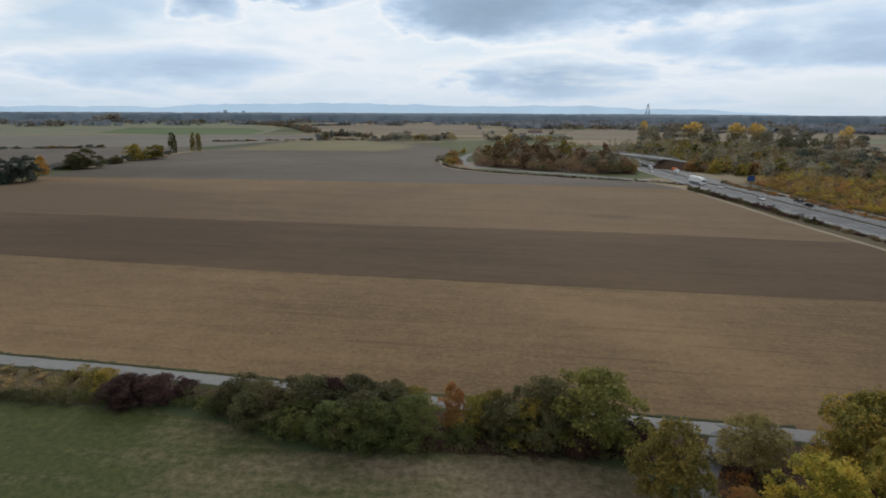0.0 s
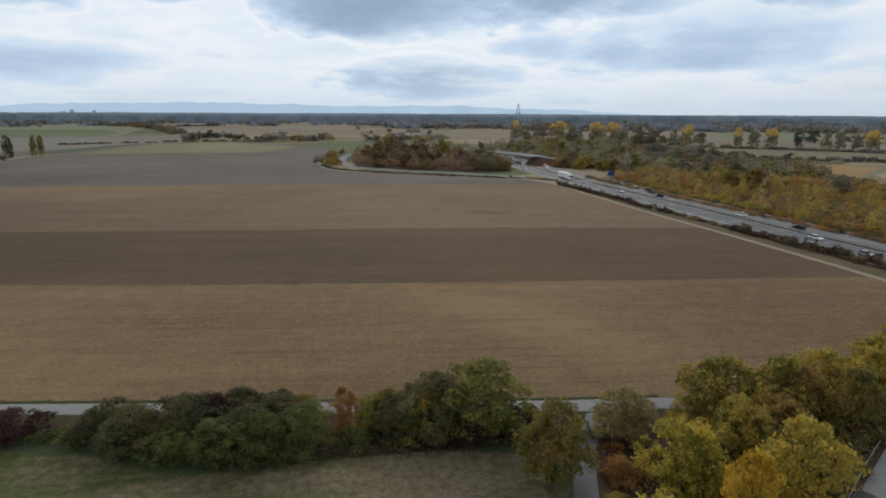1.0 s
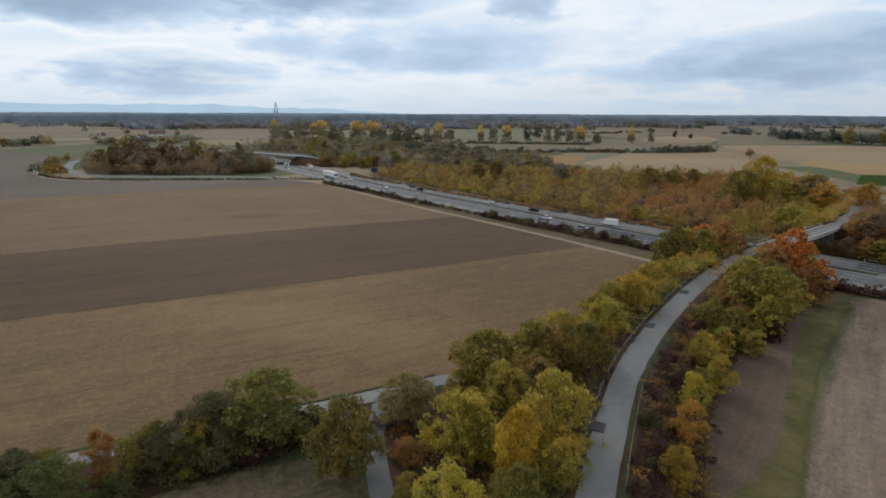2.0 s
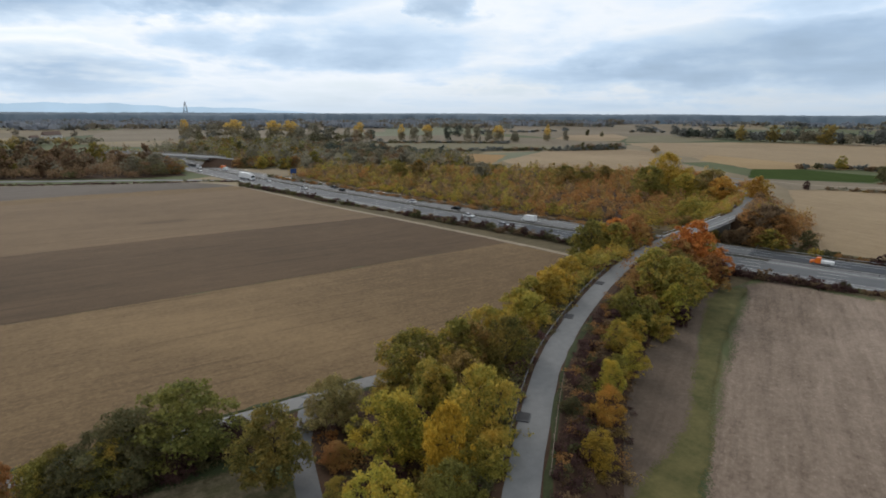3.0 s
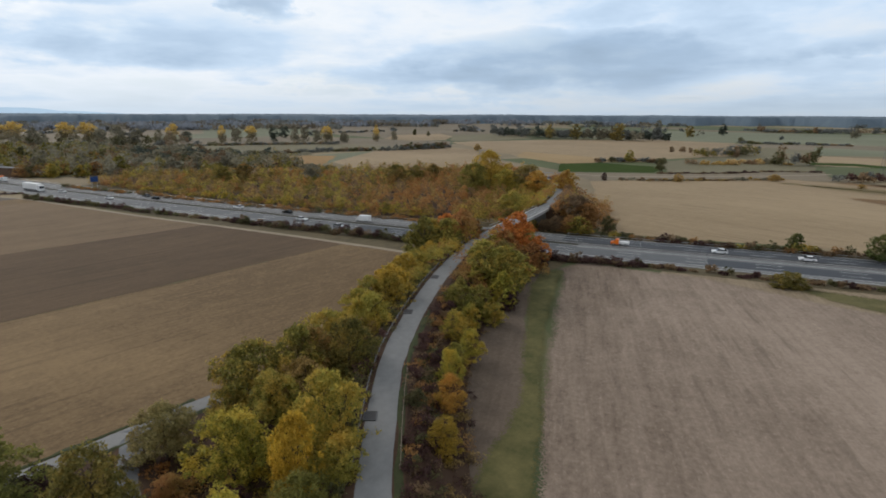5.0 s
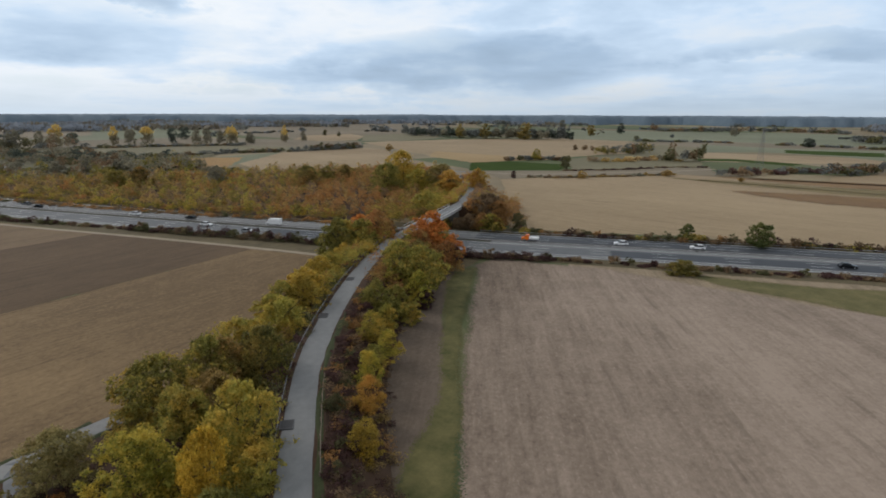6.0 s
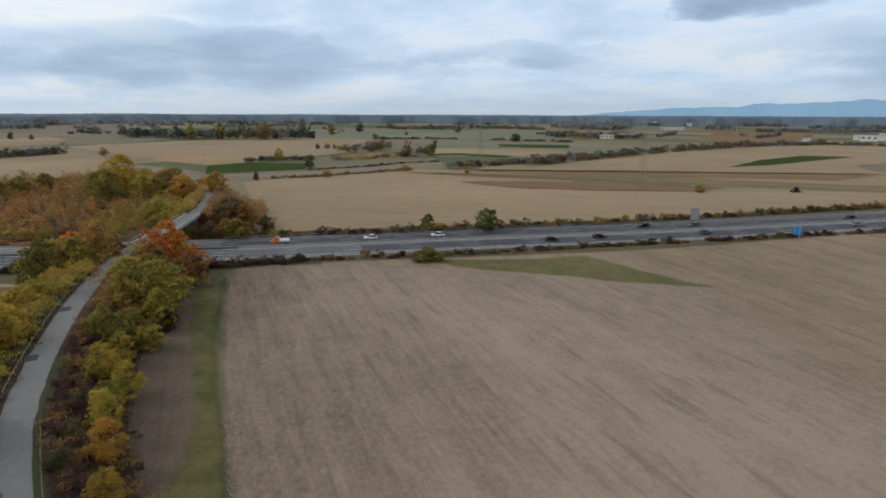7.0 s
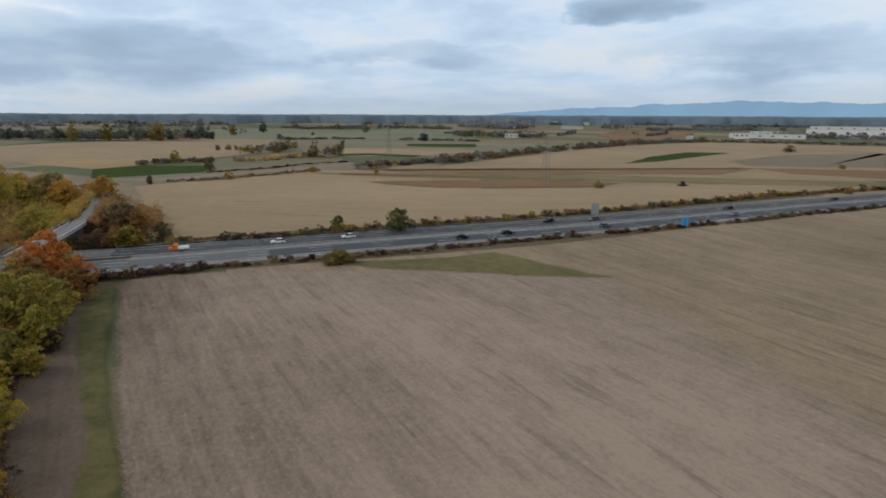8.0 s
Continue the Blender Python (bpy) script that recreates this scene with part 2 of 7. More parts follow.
def surface(name, a, b_, scale=2.0, rough=0.9, fine=8.0, metal=0.0, depth=0.02, stain=0.05, soft_edge=False):
    m, t, b = material(name, rough, metal)
    p = place_of(t)
    v = math_node(t, "ADD", math_node(t, "MULTIPLY", noise_node(t, p, scale, 6.0, 0.68), 0.45), math_node(t, "MULTIPLY", noise_node(t, p, stain, 4.0, 0.6), 0.35))
    v = math_node(t, "ADD", v, math_node(t, "MULTIPLY", noise_node(t, p, scale * 5.0, 6.0, 0.78), 0.20))
    col = ramp_node(t, v, [(0.33, a), (0.66, b_)])
    t.links.new(col, b.inputs["Base Color"])
    bump(t, b, noise_node(t, p, fine, 4.0, 0.6), 0.3, depth)
    return feather(m) if soft_edge else m


def plain(name, c, rough=0.5, metal=0.0):
    m, t, b = material(name, rough, metal)
    n = noise_node(t, place_of(t), 3.0, 4.0, 0.6)
    col = ramp_node(t, n, [(0.3, tuple(x * 0.86 for x in c)), (0.7, c)])
    t.links.new(col, b.inputs["Base Color"])
    return m


MARGIN_A, MARGIN_B = (0.082, 0.060, 0.043), (0.180, 0.136, 0.102)
ROW_A = math.atan2(-0.165, 1.0)       # drill rows of the large field
ROW_B = math.atan2(0.30, 0.95)        # rows of the field by the embankment
STUBBLE = soil("stubble", (0.118, 0.076, 0.038), (0.224, 0.149, 0.076), ROW_A, 0.8, straw=(0.300, 0.216, 0.116), crumb=0.80, clump=0.36, row_scale=(0.018, 0.42), spots=((38, 100, 32, 9, -0.85, 0.15), (-90, 130, 60, 14, -0.17, -0.06), (108, 94, 50, 30, 0.0, -0.10)))
ROUGH = surface("rough_grassland", (0.058, 0.056, 0.026), (0.125, 0.108, 0.058), 0.10, 0.95, 3.0, depth=0.1, stain=0.02, soft_edge=True)
DARKSOIL = soil("dark_soil", (0.072, 0.046, 0.025), (0.136, 0.087, 0.048), ROW_A, 0.95, spots=((-90, 178, 90, 26, -0.15, -0.12), (100, 150, 50, 26, -0.15, -0.08)))
MIDSOIL = soil("mid_soil", (0.119, 0.080, 0.046), (0.214, 0.145, 0.083), ROW_A, 0.8, spots=((-210, 262, 110, 42, -0.15, -0.30), (66, 220, 8, 3.0, -0.2, -0.28), (60, 285, 70, 20, -0.15, 0.06)))
GREYSOIL = soil("grey_soil", (0.084, 0.069, 0.056), (0.152, 0.127, 0.105), ROW_A, 0.7, spots=((-200, 380, 90, 40, -0.1, -0.16), (40, 350, 60, 26, -0.15, 0.08)))
PINKSOIL = soil("pale_soil", (0.128, 0.093, 0.067), (0.310, 0.240, 0.186), ROW_B, 0.75, straw=(0.390, 0.312, 0.246), row_scale=(0.035, 0.5), crumb=0.50, dash_scale=(0.08, 0.9), clump=0.30, line_scale=(0.05, 0.42), spots=((62, 10, 24, 26, 0.3, -0.05), (105, -20, 34, 22, 0.3, 0.05), (120, 25, 30, 12, 0.3, 0.07), (60, -40, 40, 20, 0.3, 0.06), (132, 33, 30, 12, 0.25, -0.14)))
TANSOIL = soil("tan_soil", (0.140, 0.104, 0.066), (0.308, 0.238, 0.158), 0.24, 0.9, straw=(0.387, 0.307, 0.225))
PALESTUBBLE = soil("pale_stubble", (0.205, 0.147, 0.084), (0.335, 0.249, 0.150), 1.2, 0.8, patch=0.012)
BROWNSTRIP = soil("brown_strip", (0.131, 0.075, 0.034), (0.227, 0.139, 0.066), 1.25, 0.8)
GREYFALLOW = soil("grey_fallow", (0.132, 0.106, 0.071), (0.218, 0.177, 0.121), 0.9, 0.8, patch=0.01)
CROP = soil("green_crop", (0.034, 0.054, 0.020), (0.066, 0.090, 0.034), 0.9, 0.5)
CROP.node_tree.nodes["Principled BSDF"].inputs["Specular IOR Level"].default_value = 0.0      # matt leaves
# meadows far out: the pale green has distance haze mixed in
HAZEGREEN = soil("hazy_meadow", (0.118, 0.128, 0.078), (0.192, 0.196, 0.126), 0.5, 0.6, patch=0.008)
OLIVEFIELD = soil("olive_field", (0.115, 0.105, 0.060), (0.200, 0.172, 0.104), 0.9, 0.6, patch=0.01)
BARETAN = soil("warm_stubble", (0.240, 0.160, 0.075), (0.370, 0.258, 0.132), 1.2, 0.7, patch=0.012)
CROPLIGHT = soil("young_crop", (0.062, 0.098, 0.036), (0.108, 0.140, 0.056), 0.3, 0.5, patch=0.008)
OCHRE = soil("ochre_soil", (0.218, 0.126, 0.047), (0.332, 0.206, 0.084), 0.8, 0.5)


def meadow_grass():
    """Green meadow that wears to grey-brown in streaks, most of all round one bare place and along the hedge."""
    m, t, b = material("meadow", 0.95)
    p = place_of(t)
    sep = t.nodes.new("ShaderNodeSeparateXYZ")
    t.links.new(p, sep.inputs[0])
    fine, mid, big = noise_node(t, p, 0.9, 7.0, 0.75), noise_node(t, p, 0.30, 6.0, 0.68, stretch=(0.28, 1.1, 1.0), turn=-0.15), noise_node(t, p, 0.045, 3.0, 0.55)

    def spot(x, y, rx, ry, k):
        u = math_node(t, "DIVIDE", math_node(t, "SUBTRACT", sep.outputs[0], x), rx)
        w = math_node(t, "DIVIDE", math_node(t, "SUBTRACT", sep.outputs[1], y), ry)
        q = math_node(t, "ADD", math_node(t, "MULTIPLY", u, u), math_node(t, "MULTIPLY", w, w))
        return math_node(t, "MULTIPLY", math_node(t, "DIVIDE", 1.0, math_node(t, "ADD", 1.0, q)), k)

    worn = spot(11, 54, 13, 8, 0.60)
    for q in ((-27, 66, 7, 2.2, 0.26), (-17, 59, 7, 2.2, 0.20), (-4, 57, 8, 2.5, 0.16), (-22, 52, 12, 6, 0.10), (-60, 74, 26, 6, -0.10), (-44, 66, 16, 5, -0.12)):
        worn = math_node(t, "ADD", worn, spot(*q))
    for n, k in ((fine, 0.55), (mid, 1.0), (big, 0.7)):
        worn = math_node(t, "ADD", worn, math_node(t, "MULTIPLY", math_node(t, "SUBTRACT", n, 0.5), k))
    green = ramp_node(t, fine, [(0.3, (0.028, 0.041, 0.011)), (0.7, (0.088, 0.094, 0.028))])
    brown = ramp_node(t, fine, [(0.3, (0.080, 0.063, 0.036)), (0.7, (0.225, 0.182, 0.118))])
    f = ramp_node(t, math_node(t, "ADD", worn, 0.05), [(0.08, (0, 0, 0)), (0.58, (1, 1, 1))])
    t.links.new(mix_node(t, f, green, brown), b.inputs["Base Color"])
    bump(t, b, fine, 0.5, 0.12)
    return feather(m)


MEADOW = meadow_grass()
GRASS = surface("verge_grass", (0.034, 0.043, 0.010), (0.150, 0.126, 0.050), 0.35, 0.95, 3.0, depth=0.1, stain=0.16, soft_edge=True)
VERGE = surface("verge_green", (0.022, 0.030, 0.012), (0.065, 0.070, 0.028), 0.8, 0.95, 3.0, depth=0.1)
OLIVEGRASS = surface("olive_grass", (0.058, 0.060, 0.017), (0.180, 0.146, 0.064), 0.25, 0.95, 3.0, depth=0.1, soft_edge=True)
DRYGRASS = surface("dry_grass", (0.060, 0.050, 0.027), (0.142, 0.110, 0.060), 0.4, 0.95, 3.0, depth=0.1, soft_edge=True)
LITTER = surface("leaf_litter", (0.030, 0.018, 0.012), (0.082, 0.046, 0.026), 0.7, 0.95, 4.0, depth=0.1, soft_edge=True)
CONCRETE = surface("worn_concrete", (0.190, 0.187, 0.180), (0.300, 0.293, 0.282), 1.2, 0.85)
PALECONCRETE = surface("pale_concrete", (0.300, 0.298, 0.288), (0.450, 0.445, 0.430), 0.8, 0.85)
# darker concrete, for the piers under the farm bridge's deck
DARKCONCRETE = surface("dark_concrete", (0.062, 0.058, 0.050), (0.135, 0.126, 0.112), 0.6, 0.9)
ROADTOP = surface("road_concrete", (0.175, 0.172, 0.166), (0.262, 0.258, 0.250), 0.8, 0.85)
PATHTOP = surface("path_concrete", (0.140, 0.142, 0.142), (0.212, 0.213, 0.210), 0.8, 0.85)
LANE = surface("lane_asphalt", (0.100, 0.103, 0.107), (0.165, 0.168, 0.172), 0.6, 0.8)
ASPHALT_A = surface("grey_asphalt", (0.088, 0.092, 0.097), (0.130, 0.134, 0.139), 0.4, 0.75)
ASPHALT_B = surface("pale_asphalt", (0.130, 0.132, 0.133), (0.185, 0.187, 0.187), 0.4, 0.8)
NEWASPHALT = surface("new_asphalt", (0.036, 0.041, 0.050), (0.058, 0.064, 0.074), 0.6, 0.7)
MEDIAN = surface("median_growth", (0.030, 0.030, 0.022), (0.068, 0.062, 0.046), 0.8, 0.95)
DIRT = surface("dirt_track", (0.200, 0.160, 0.112), (0.325, 0.268, 0.195), 0.5, 0.95)
PAINT = plain("road_paint", (0.70, 0.70, 0.68), 0.7)
STEEL = plain("galvanised_steel", (0.42, 0.43, 0.44), 0.45, 0.6)
DULLSTEEL = plain("dull_steel", (0.20, 0.20, 0.20), 0.6, 0.3)
OLDSTEEL = surface("rusty_steel", (0.075, 0.066, 0.060), (0.17, 0.165, 0.16), 1.5, 0.65, metal=0.3)
DARKSTEEL = plain("weathered_steel", (0.10, 0.10, 0.105), 0.6, 0.3)
PLATE = surface("plate_steel", (0.030, 0.030, 0.033), (0.060, 0.058, 0.058), 1.5, 0.7)
WOOD = surface("grey_wood", (0.16, 0.12, 0.09), (0.28, 0.22, 0.17), 3.0, 0.9)
BARK = surface("bark", (0.045, 0.035, 0.026), (0.105, 0.082, 0.062), 3.0, 0.95)
SIGNBLUE = plain("sign_blue", (0.03, 0.28, 0.62), 0.45)
SIGNDEEP = plain("sign_deep_blue", (0.020, 0.055, 0.170), 0.45)
WHITEPAINT = plain("white_paint", (0.78, 0.78, 0.77), 0.4)
ROOFRED = plain("roof_tile", (0.17, 0.12, 0.10), 0.9)
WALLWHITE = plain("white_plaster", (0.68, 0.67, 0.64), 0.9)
GLASS = plain("tinted_glass", (0.02, 0.025, 0.03), 0.08)
RUBBER = plain("tyre_rubber", (0.02, 0.02, 0.02), 0.85)

GREEN = leaf("leaves_green", (0.042, 0.058, 0.018), (0.155, 0.190, 0.056), tip=(0.185, 0.190, 0.050))
PALEYELLOW = leaf("leaves_pale_yellow", (0.136, 0.108, 0.032), (0.533, 0.409, 0.112), tip=(0.258, 0.230, 0.090))
DARKGREEN = leaf("leaves_dark_green", (0.043, 0.048, 0.022), (0.174, 0.175, 0.072), tip=(0.163, 0.139, 0.057))
OLIVE = leaf("leaves_olive", (0.100, 0.100, 0.021), (0.425, 0.395, 0.078), tip=(0.540, 0.370, 0.060))
OLIVEYELLOW = leaf("leaves_olive_yellow", (0.108, 0.104, 0.020), (0.460, 0.420, 0.072), tip=(0.590, 0.400, 0.058))
YELLOWGREEN = leaf("leaves_yellow_green", (0.118, 0.122, 0.018), (0.490, 0.470, 0.072), tip=(0.610, 0.455, 0.058))
YELLOW = leaf("leaves_yellow", (0.172, 0.120, 0.013), (0.670, 0.459, 0.060), tip=(0.336, 0.280, 0.050))
ORANGEYELLOW = leaf("leaves_orange_yellow", (0.180, 0.102, 0.018), (0.694, 0.384, 0.068), tip=(0.426, 0.314, 0.056))
ORANGEBROWN = leaf("leaves_orange_brown", (0.135, 0.067, 0.022), (0.540, 0.254, 0.077), tip=(0.365, 0.255, 0.071))
RED = leaf("leaves_red", (0.252, 0.079, 0.016), (0.850, 0.355, 0.067), tip=(0.661, 0.281, 0.058))
PLUM = leaf("leaves_plum", (0.036, 0.021, 0.019), (0.150, 0.083, 0.068))
STRAW = leaf("leaves_straw", (0.195, 0.146, 0.058), (0.696, 0.529, 0.242))
# leaves seen far off: bluish distance haze is mixed into these four colours
BLUEGREEN = leaf("leaves_blue_haze", (0.048, 0.066, 0.054), (0.125, 0.148, 0.108))
FARGREEN = leaf("leaves_far_haze", (0.110, 0.128, 0.116), (0.196, 0.206, 0.174), 0.45)
HAZEBLUE = leaf("leaves_haze_blue", (0.135, 0.165, 0.185), (0.190, 0.220, 0.235), 0.25)
FARRUST = leaf("leaves_far_rust_haze", (0.105, 0.098, 0.074), (0.190, 0.165, 0.110), 0.3)
RUSSET = leaf("leaves_russet", (0.151, 0.087, 0.030), (0.514, 0.286, 0.094))
DARKOLIVE = leaf("leaves_dark_olive", (0.070, 0.072, 0.018), (0.270, 0.240, 0.056), tip=(0.330, 0.240, 0.050))
GREYOLIVE = leaf("leaves_grey_olive", (0.110, 0.106, 0.040), (0.410, 0.360, 0.130), tip=(0.330, 0.260, 0.100))
GREENOLIVE = leaf("leaves_green_olive", (0.074, 0.080, 0.017), (0.300, 0.290, 0.060), tip=(0.340, 0.272, 0.058))
MIDGREEN = leaf("leaves_mid_green", (0.056, 0.066, 0.017), (0.225, 0.238, 0.056), tip=(0.290, 0.268, 0.060))
BROWNOLIVE = leaf("leaves_brown_olive", (0.082, 0.070, 0.020), (0.310, 0.245, 0.066), tip=(0.400, 0.225, 0.062))
GOLD = leaf("leaves_gold", (0.215, 0.150, 0.012), (0.760, 0.520, 0.052))
# autumn leaves of the plain, greyed and paled by haze put into the colour
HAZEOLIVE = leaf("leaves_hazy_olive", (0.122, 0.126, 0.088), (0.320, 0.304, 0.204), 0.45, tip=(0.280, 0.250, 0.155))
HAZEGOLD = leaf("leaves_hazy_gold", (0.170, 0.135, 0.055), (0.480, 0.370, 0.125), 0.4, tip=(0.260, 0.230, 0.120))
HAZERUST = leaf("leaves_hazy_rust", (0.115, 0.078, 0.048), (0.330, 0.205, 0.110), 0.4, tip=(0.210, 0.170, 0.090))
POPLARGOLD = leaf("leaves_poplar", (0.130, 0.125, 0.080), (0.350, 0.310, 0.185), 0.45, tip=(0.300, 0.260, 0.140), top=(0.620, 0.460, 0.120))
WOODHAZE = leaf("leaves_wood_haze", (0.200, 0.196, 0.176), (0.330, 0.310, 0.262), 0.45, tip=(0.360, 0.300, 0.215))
MOSS = leaf("leaves_moss", (0.145, 0.108, 0.036), (0.538, 0.378, 0.116))
# far woods: the haze of the distance is painted into the leaf colour
FARWOOD = leaf("leaves_far_wood_haze", (0.160, 0.192, 0.222), (0.240, 0.270, 0.286), 0.45)
BROWNWOOD = leaf("leaves_brown_wood", (0.090, 0.065, 0.037), (0.333, 0.230, 0.119))


# ---- mesh helpers ----
rng = np.random.default_rng(7)


def link(name, verts, faces, mats, parent=None, label="", smooth=False, index=None):
    me = bpy.data.meshes.new(name)
    me.from_pydata(verts if isinstance(verts, list) else verts.tolist(), [], faces if isinstance(faces, list) else faces.tolist())
    for m in mats if isinstance(mats, (list, tuple)) else [mats]:
        me.materials.append(m)
    if index is not None:
        me.polygons.foreach_set("material_index", np.asarray(index, dtype=np.int32))
    if smooth:
        me.polygons.foreach_set("use_smooth", np.ones(len(me.polygons), dtype=bool))
    me.update()
    ob = new(name, me)
    if parent:
        ob.parent = parent
    if label:
        tagged(ob, label)
    return ob


def part(name, bm, mat, parent, label="", smooth=False):
    me = bpy.data.meshes.new(name)
    bmesh.ops.recalc_face_normals(bm, faces=bm.faces)
    bm.to_mesh(me)
    bm.free()
    me.materials.append(mat)
    if smooth:
        me.polygons.foreach_set("use_smooth", np.ones(len(me.polygons), dtype=bool))
    ob = new(name, me)
    ob.parent = parent
    if label:
        tagged(ob, label)
    return ob


def box(bm, x0, y0, z0, x1, y1, z1, bevel=0.0):
    r = bmesh.ops.create_cube(bm, size=1.0, matrix=Matrix.Translation(((x0 + x1) / 2, (y0 + y1) / 2, (z0 + z1) / 2)) @ Matrix.Diagonal((x1 - x0, y1 - y0, z1 - z0, 1)))
    if bevel:
        es = list({e for v in r["verts"] for e in v.link_edges})
        bmesh.ops.bevel(bm, geom=es, offset=bevel, segments=2, affect="EDGES")
    return bm


def rod(bm, a, b, r0, r1=None, seg=6):
    a, b = Vector(a), Vector(b)
    q = (b - a).to_track_quat("Z", "Y").to_matrix().to_4x4()
    bmesh.ops.create_cone(bm, cap_ends=True, segments=seg, radius1=r0, radius2=r0 if r1 is None else r1, depth=(b - a).length,
                          matrix=Matrix.Translation((a + b) / 2) @ q)
    return bm


def curve(pts, step=4.0):
    """A smooth line through the points, in even small steps."""
    p = [np.array(q, dtype=float) for q in pts]
    p = [2 * p[0] - p[1], *p, 2 * p[-1] - p[-2]]
    out = []
    for a, b, c, d in zip(p, p[1:], p[2:], p[3:]):
        n = max(2, int(np.linalg.norm(c - b) / step))
        for k in range(n):
            u = k / n
            out.append(0.5 * (2 * b + (c - a) * u + (2 * a - 5 * b + 4 * c - d) * u * u + (3 * b - a - 3 * c + d) * u ** 3))
    out.append(p[-2])
    return np.array(out)


def sides(line):
    t = np.gradient(line[:, :2], axis=0)
    t /= np.linalg.norm(t, axis=1)[:, None] + 1e-9
    return np.stack([t[:, 1], -t[:, 0]], 1)          # to the right of the way


def sweep(name, line, section, mat, parent=None, label="", kind="structure", ragged=0.0, mats_index=None):
    """Sweeps a section of (offset to the right, height) along the line."""
    nrm, k, n = sides(line), len(section), len(line)
    v = np.zeros((n, k, 3))
    for i, (o, h) in enumerate(section):
        off = o + (ragged * (rng.random(n) - 0.5) if ragged and i in (0, k - 1) else 0.0)
        off = np.broadcast_to(off, (n,))
        v[:, i, :2] = line[:, :2] + nrm * off[:, None]
        v[:, i, 2] = line[:, 2] + h
    f = [(a * k + i, a * k + i + 1, (a + 1) * k + i + 1, (a + 1) * k + i) for a in range(n - 1) for i in range(k - 1)]
    idx = None if mats_index is None else [mats_index[i] for a in range(n - 1) for i in range(k - 1)]
    ob = link(name, v.reshape(-1, 3), f, mat, parent, "", False, idx)
    return tagged(ob, label, kind=kind if not parent else "")


def road(name, pts, width, mat, label, z=0.07, ragged=0.25, step=3.0):
    pts = [(p[0], p[1], p[2] if len(p) > 2 else 0.0) for p in pts]
    h = width / 2
    return sweep(name, curve(pts, step), [(-h - 0.25, z - 0.12), (-h, z), (0, z + 0.03), (h, z), (h + 0.25, z - 0.12)], mat, label=label, ragged=ragged)


def patch(name, pts, z, mat, label, jag=1.2, step=7.0, rim=1.5, inset=0.4):
    """A field or verge: one flat sheet with an uneven border that thins out over the width rim."""
    out = []
    for a, b in zip(pts, pts[1:] + pts[:1]):
        a, b = Vector(a), Vector(b)
        n = max(1, min(120, int((b - a).length / step)))
        s = Vector((-(b - a).y, (b - a).x)).normalized()
        for k in range(n):
            p = a.lerp(b, k / n)
            j = jag * noise.noise(Vector((p.x * 0.11, p.y * 0.11, 3.3))) if k else 0.0
            out.append((p.x + s.x * j, p.y + s.y * j))
    q = np.array(out)
    if np.sum(q[:, 0] * np.roll(q[:, 1], -1) - q[:, 1] * np.roll(q[:, 0], -1)) < 0:
        q = q[::-1].copy()
    t = np.roll(q, -1, 0) - np.roll(q, 1, 0)
    t /= np.linalg.norm(t, axis=1)[:, None] + 1e-9
    nrm = np.stack([t[:, 1], -t[:, 0]], 1)
    n = len(q)
    ring = np.concatenate([q - nrm * rim * inset, q + nrm * rim * (1 - inset)])
    v = np.concatenate([ring, np.concatenate([np.full(n, z), np.full(n, z - 0.002)])[:, None]], 1)
    f = [tuple(range(n))] + [(k, n + k, n + (k + 1) % n, (k + 1) % n) for k in range(n)]
    ob = link(name, v, [tuple(int(i) for i in g) for g in f], mat)
    at = ob.data.attributes.new("bare", "FLOAT", "POINT")
    at.data.foreach_set("value", np.concatenate([np.zeros(n), np.ones(n)]).astype(np.float32))
    if ob.data.polygons[0].normal.z < 0:
        ob.data.flip_normals()
    return tagged(ob, label, kind="structure")


def leaves(blobs, n, size, r=rng, droop=0.25, shell=0.5):
    """Leaf sprays round a set of balls (x, y, z, rx, rz): a (3n, 3) array of corners."""
    b = np.array(blobs, dtype=float)
    w = b[:, 3] * (b[:, 4] + b[:, 3])
    pick = r.choice(len(b), n, p=w / w.sum())
    d = r.normal(size=(n, 3))
    d /= np.linalg.norm(d, axis=1)[:, None]
    d[:, 2] = np.where(d[:, 2] < -0.35, -d[:, 2] * 0.6, d[:, 2])
    rad = shell + (1 - shell) * r.random(n) ** 0.6 + 0.15 * r.normal(size=n)
    c = b[pick, :3] + d * rad[:, None] * np.stack([b[pick, 3], b[pick, 3], b[pick, 4]], 1)
    nn = 0.8 * d + 0.9 * r.normal(size=(n, 3)) + np.array([0, 0, droop])
    nn /= np.linalg.norm(nn, axis=1)[:, None]
    h = np.cross(nn, r.normal(size=(n, 3)))
    h /= np.linalg.norm(h, axis=1)[:, None] + 1e-9
    k = np.cross(nn, h)
    s = size * (0.5 + 1.1 * r.random((n, 1)) ** 1.5)
    h, k = h * s, k * s * 0.7
    v = np.stack([c - h, c + h * 0.55 - k, c + h * 0.45 + k], 1)
    return v.reshape(-1, 3)


def triples(n):
    return np.arange(3 * n).reshape(n, 3)


def crown_mesh(name, blobs, n, size, r):
    v = leaves(blobs, n, size, r)
    v[:, 2] = np.maximum(v[:, 2], 0.01)
    me = bpy.data.meshes.new(name)
    me.from_pydata(v.tolist(), [], triples(n).tolist())
    me.materials.append(GREEN)
    return me


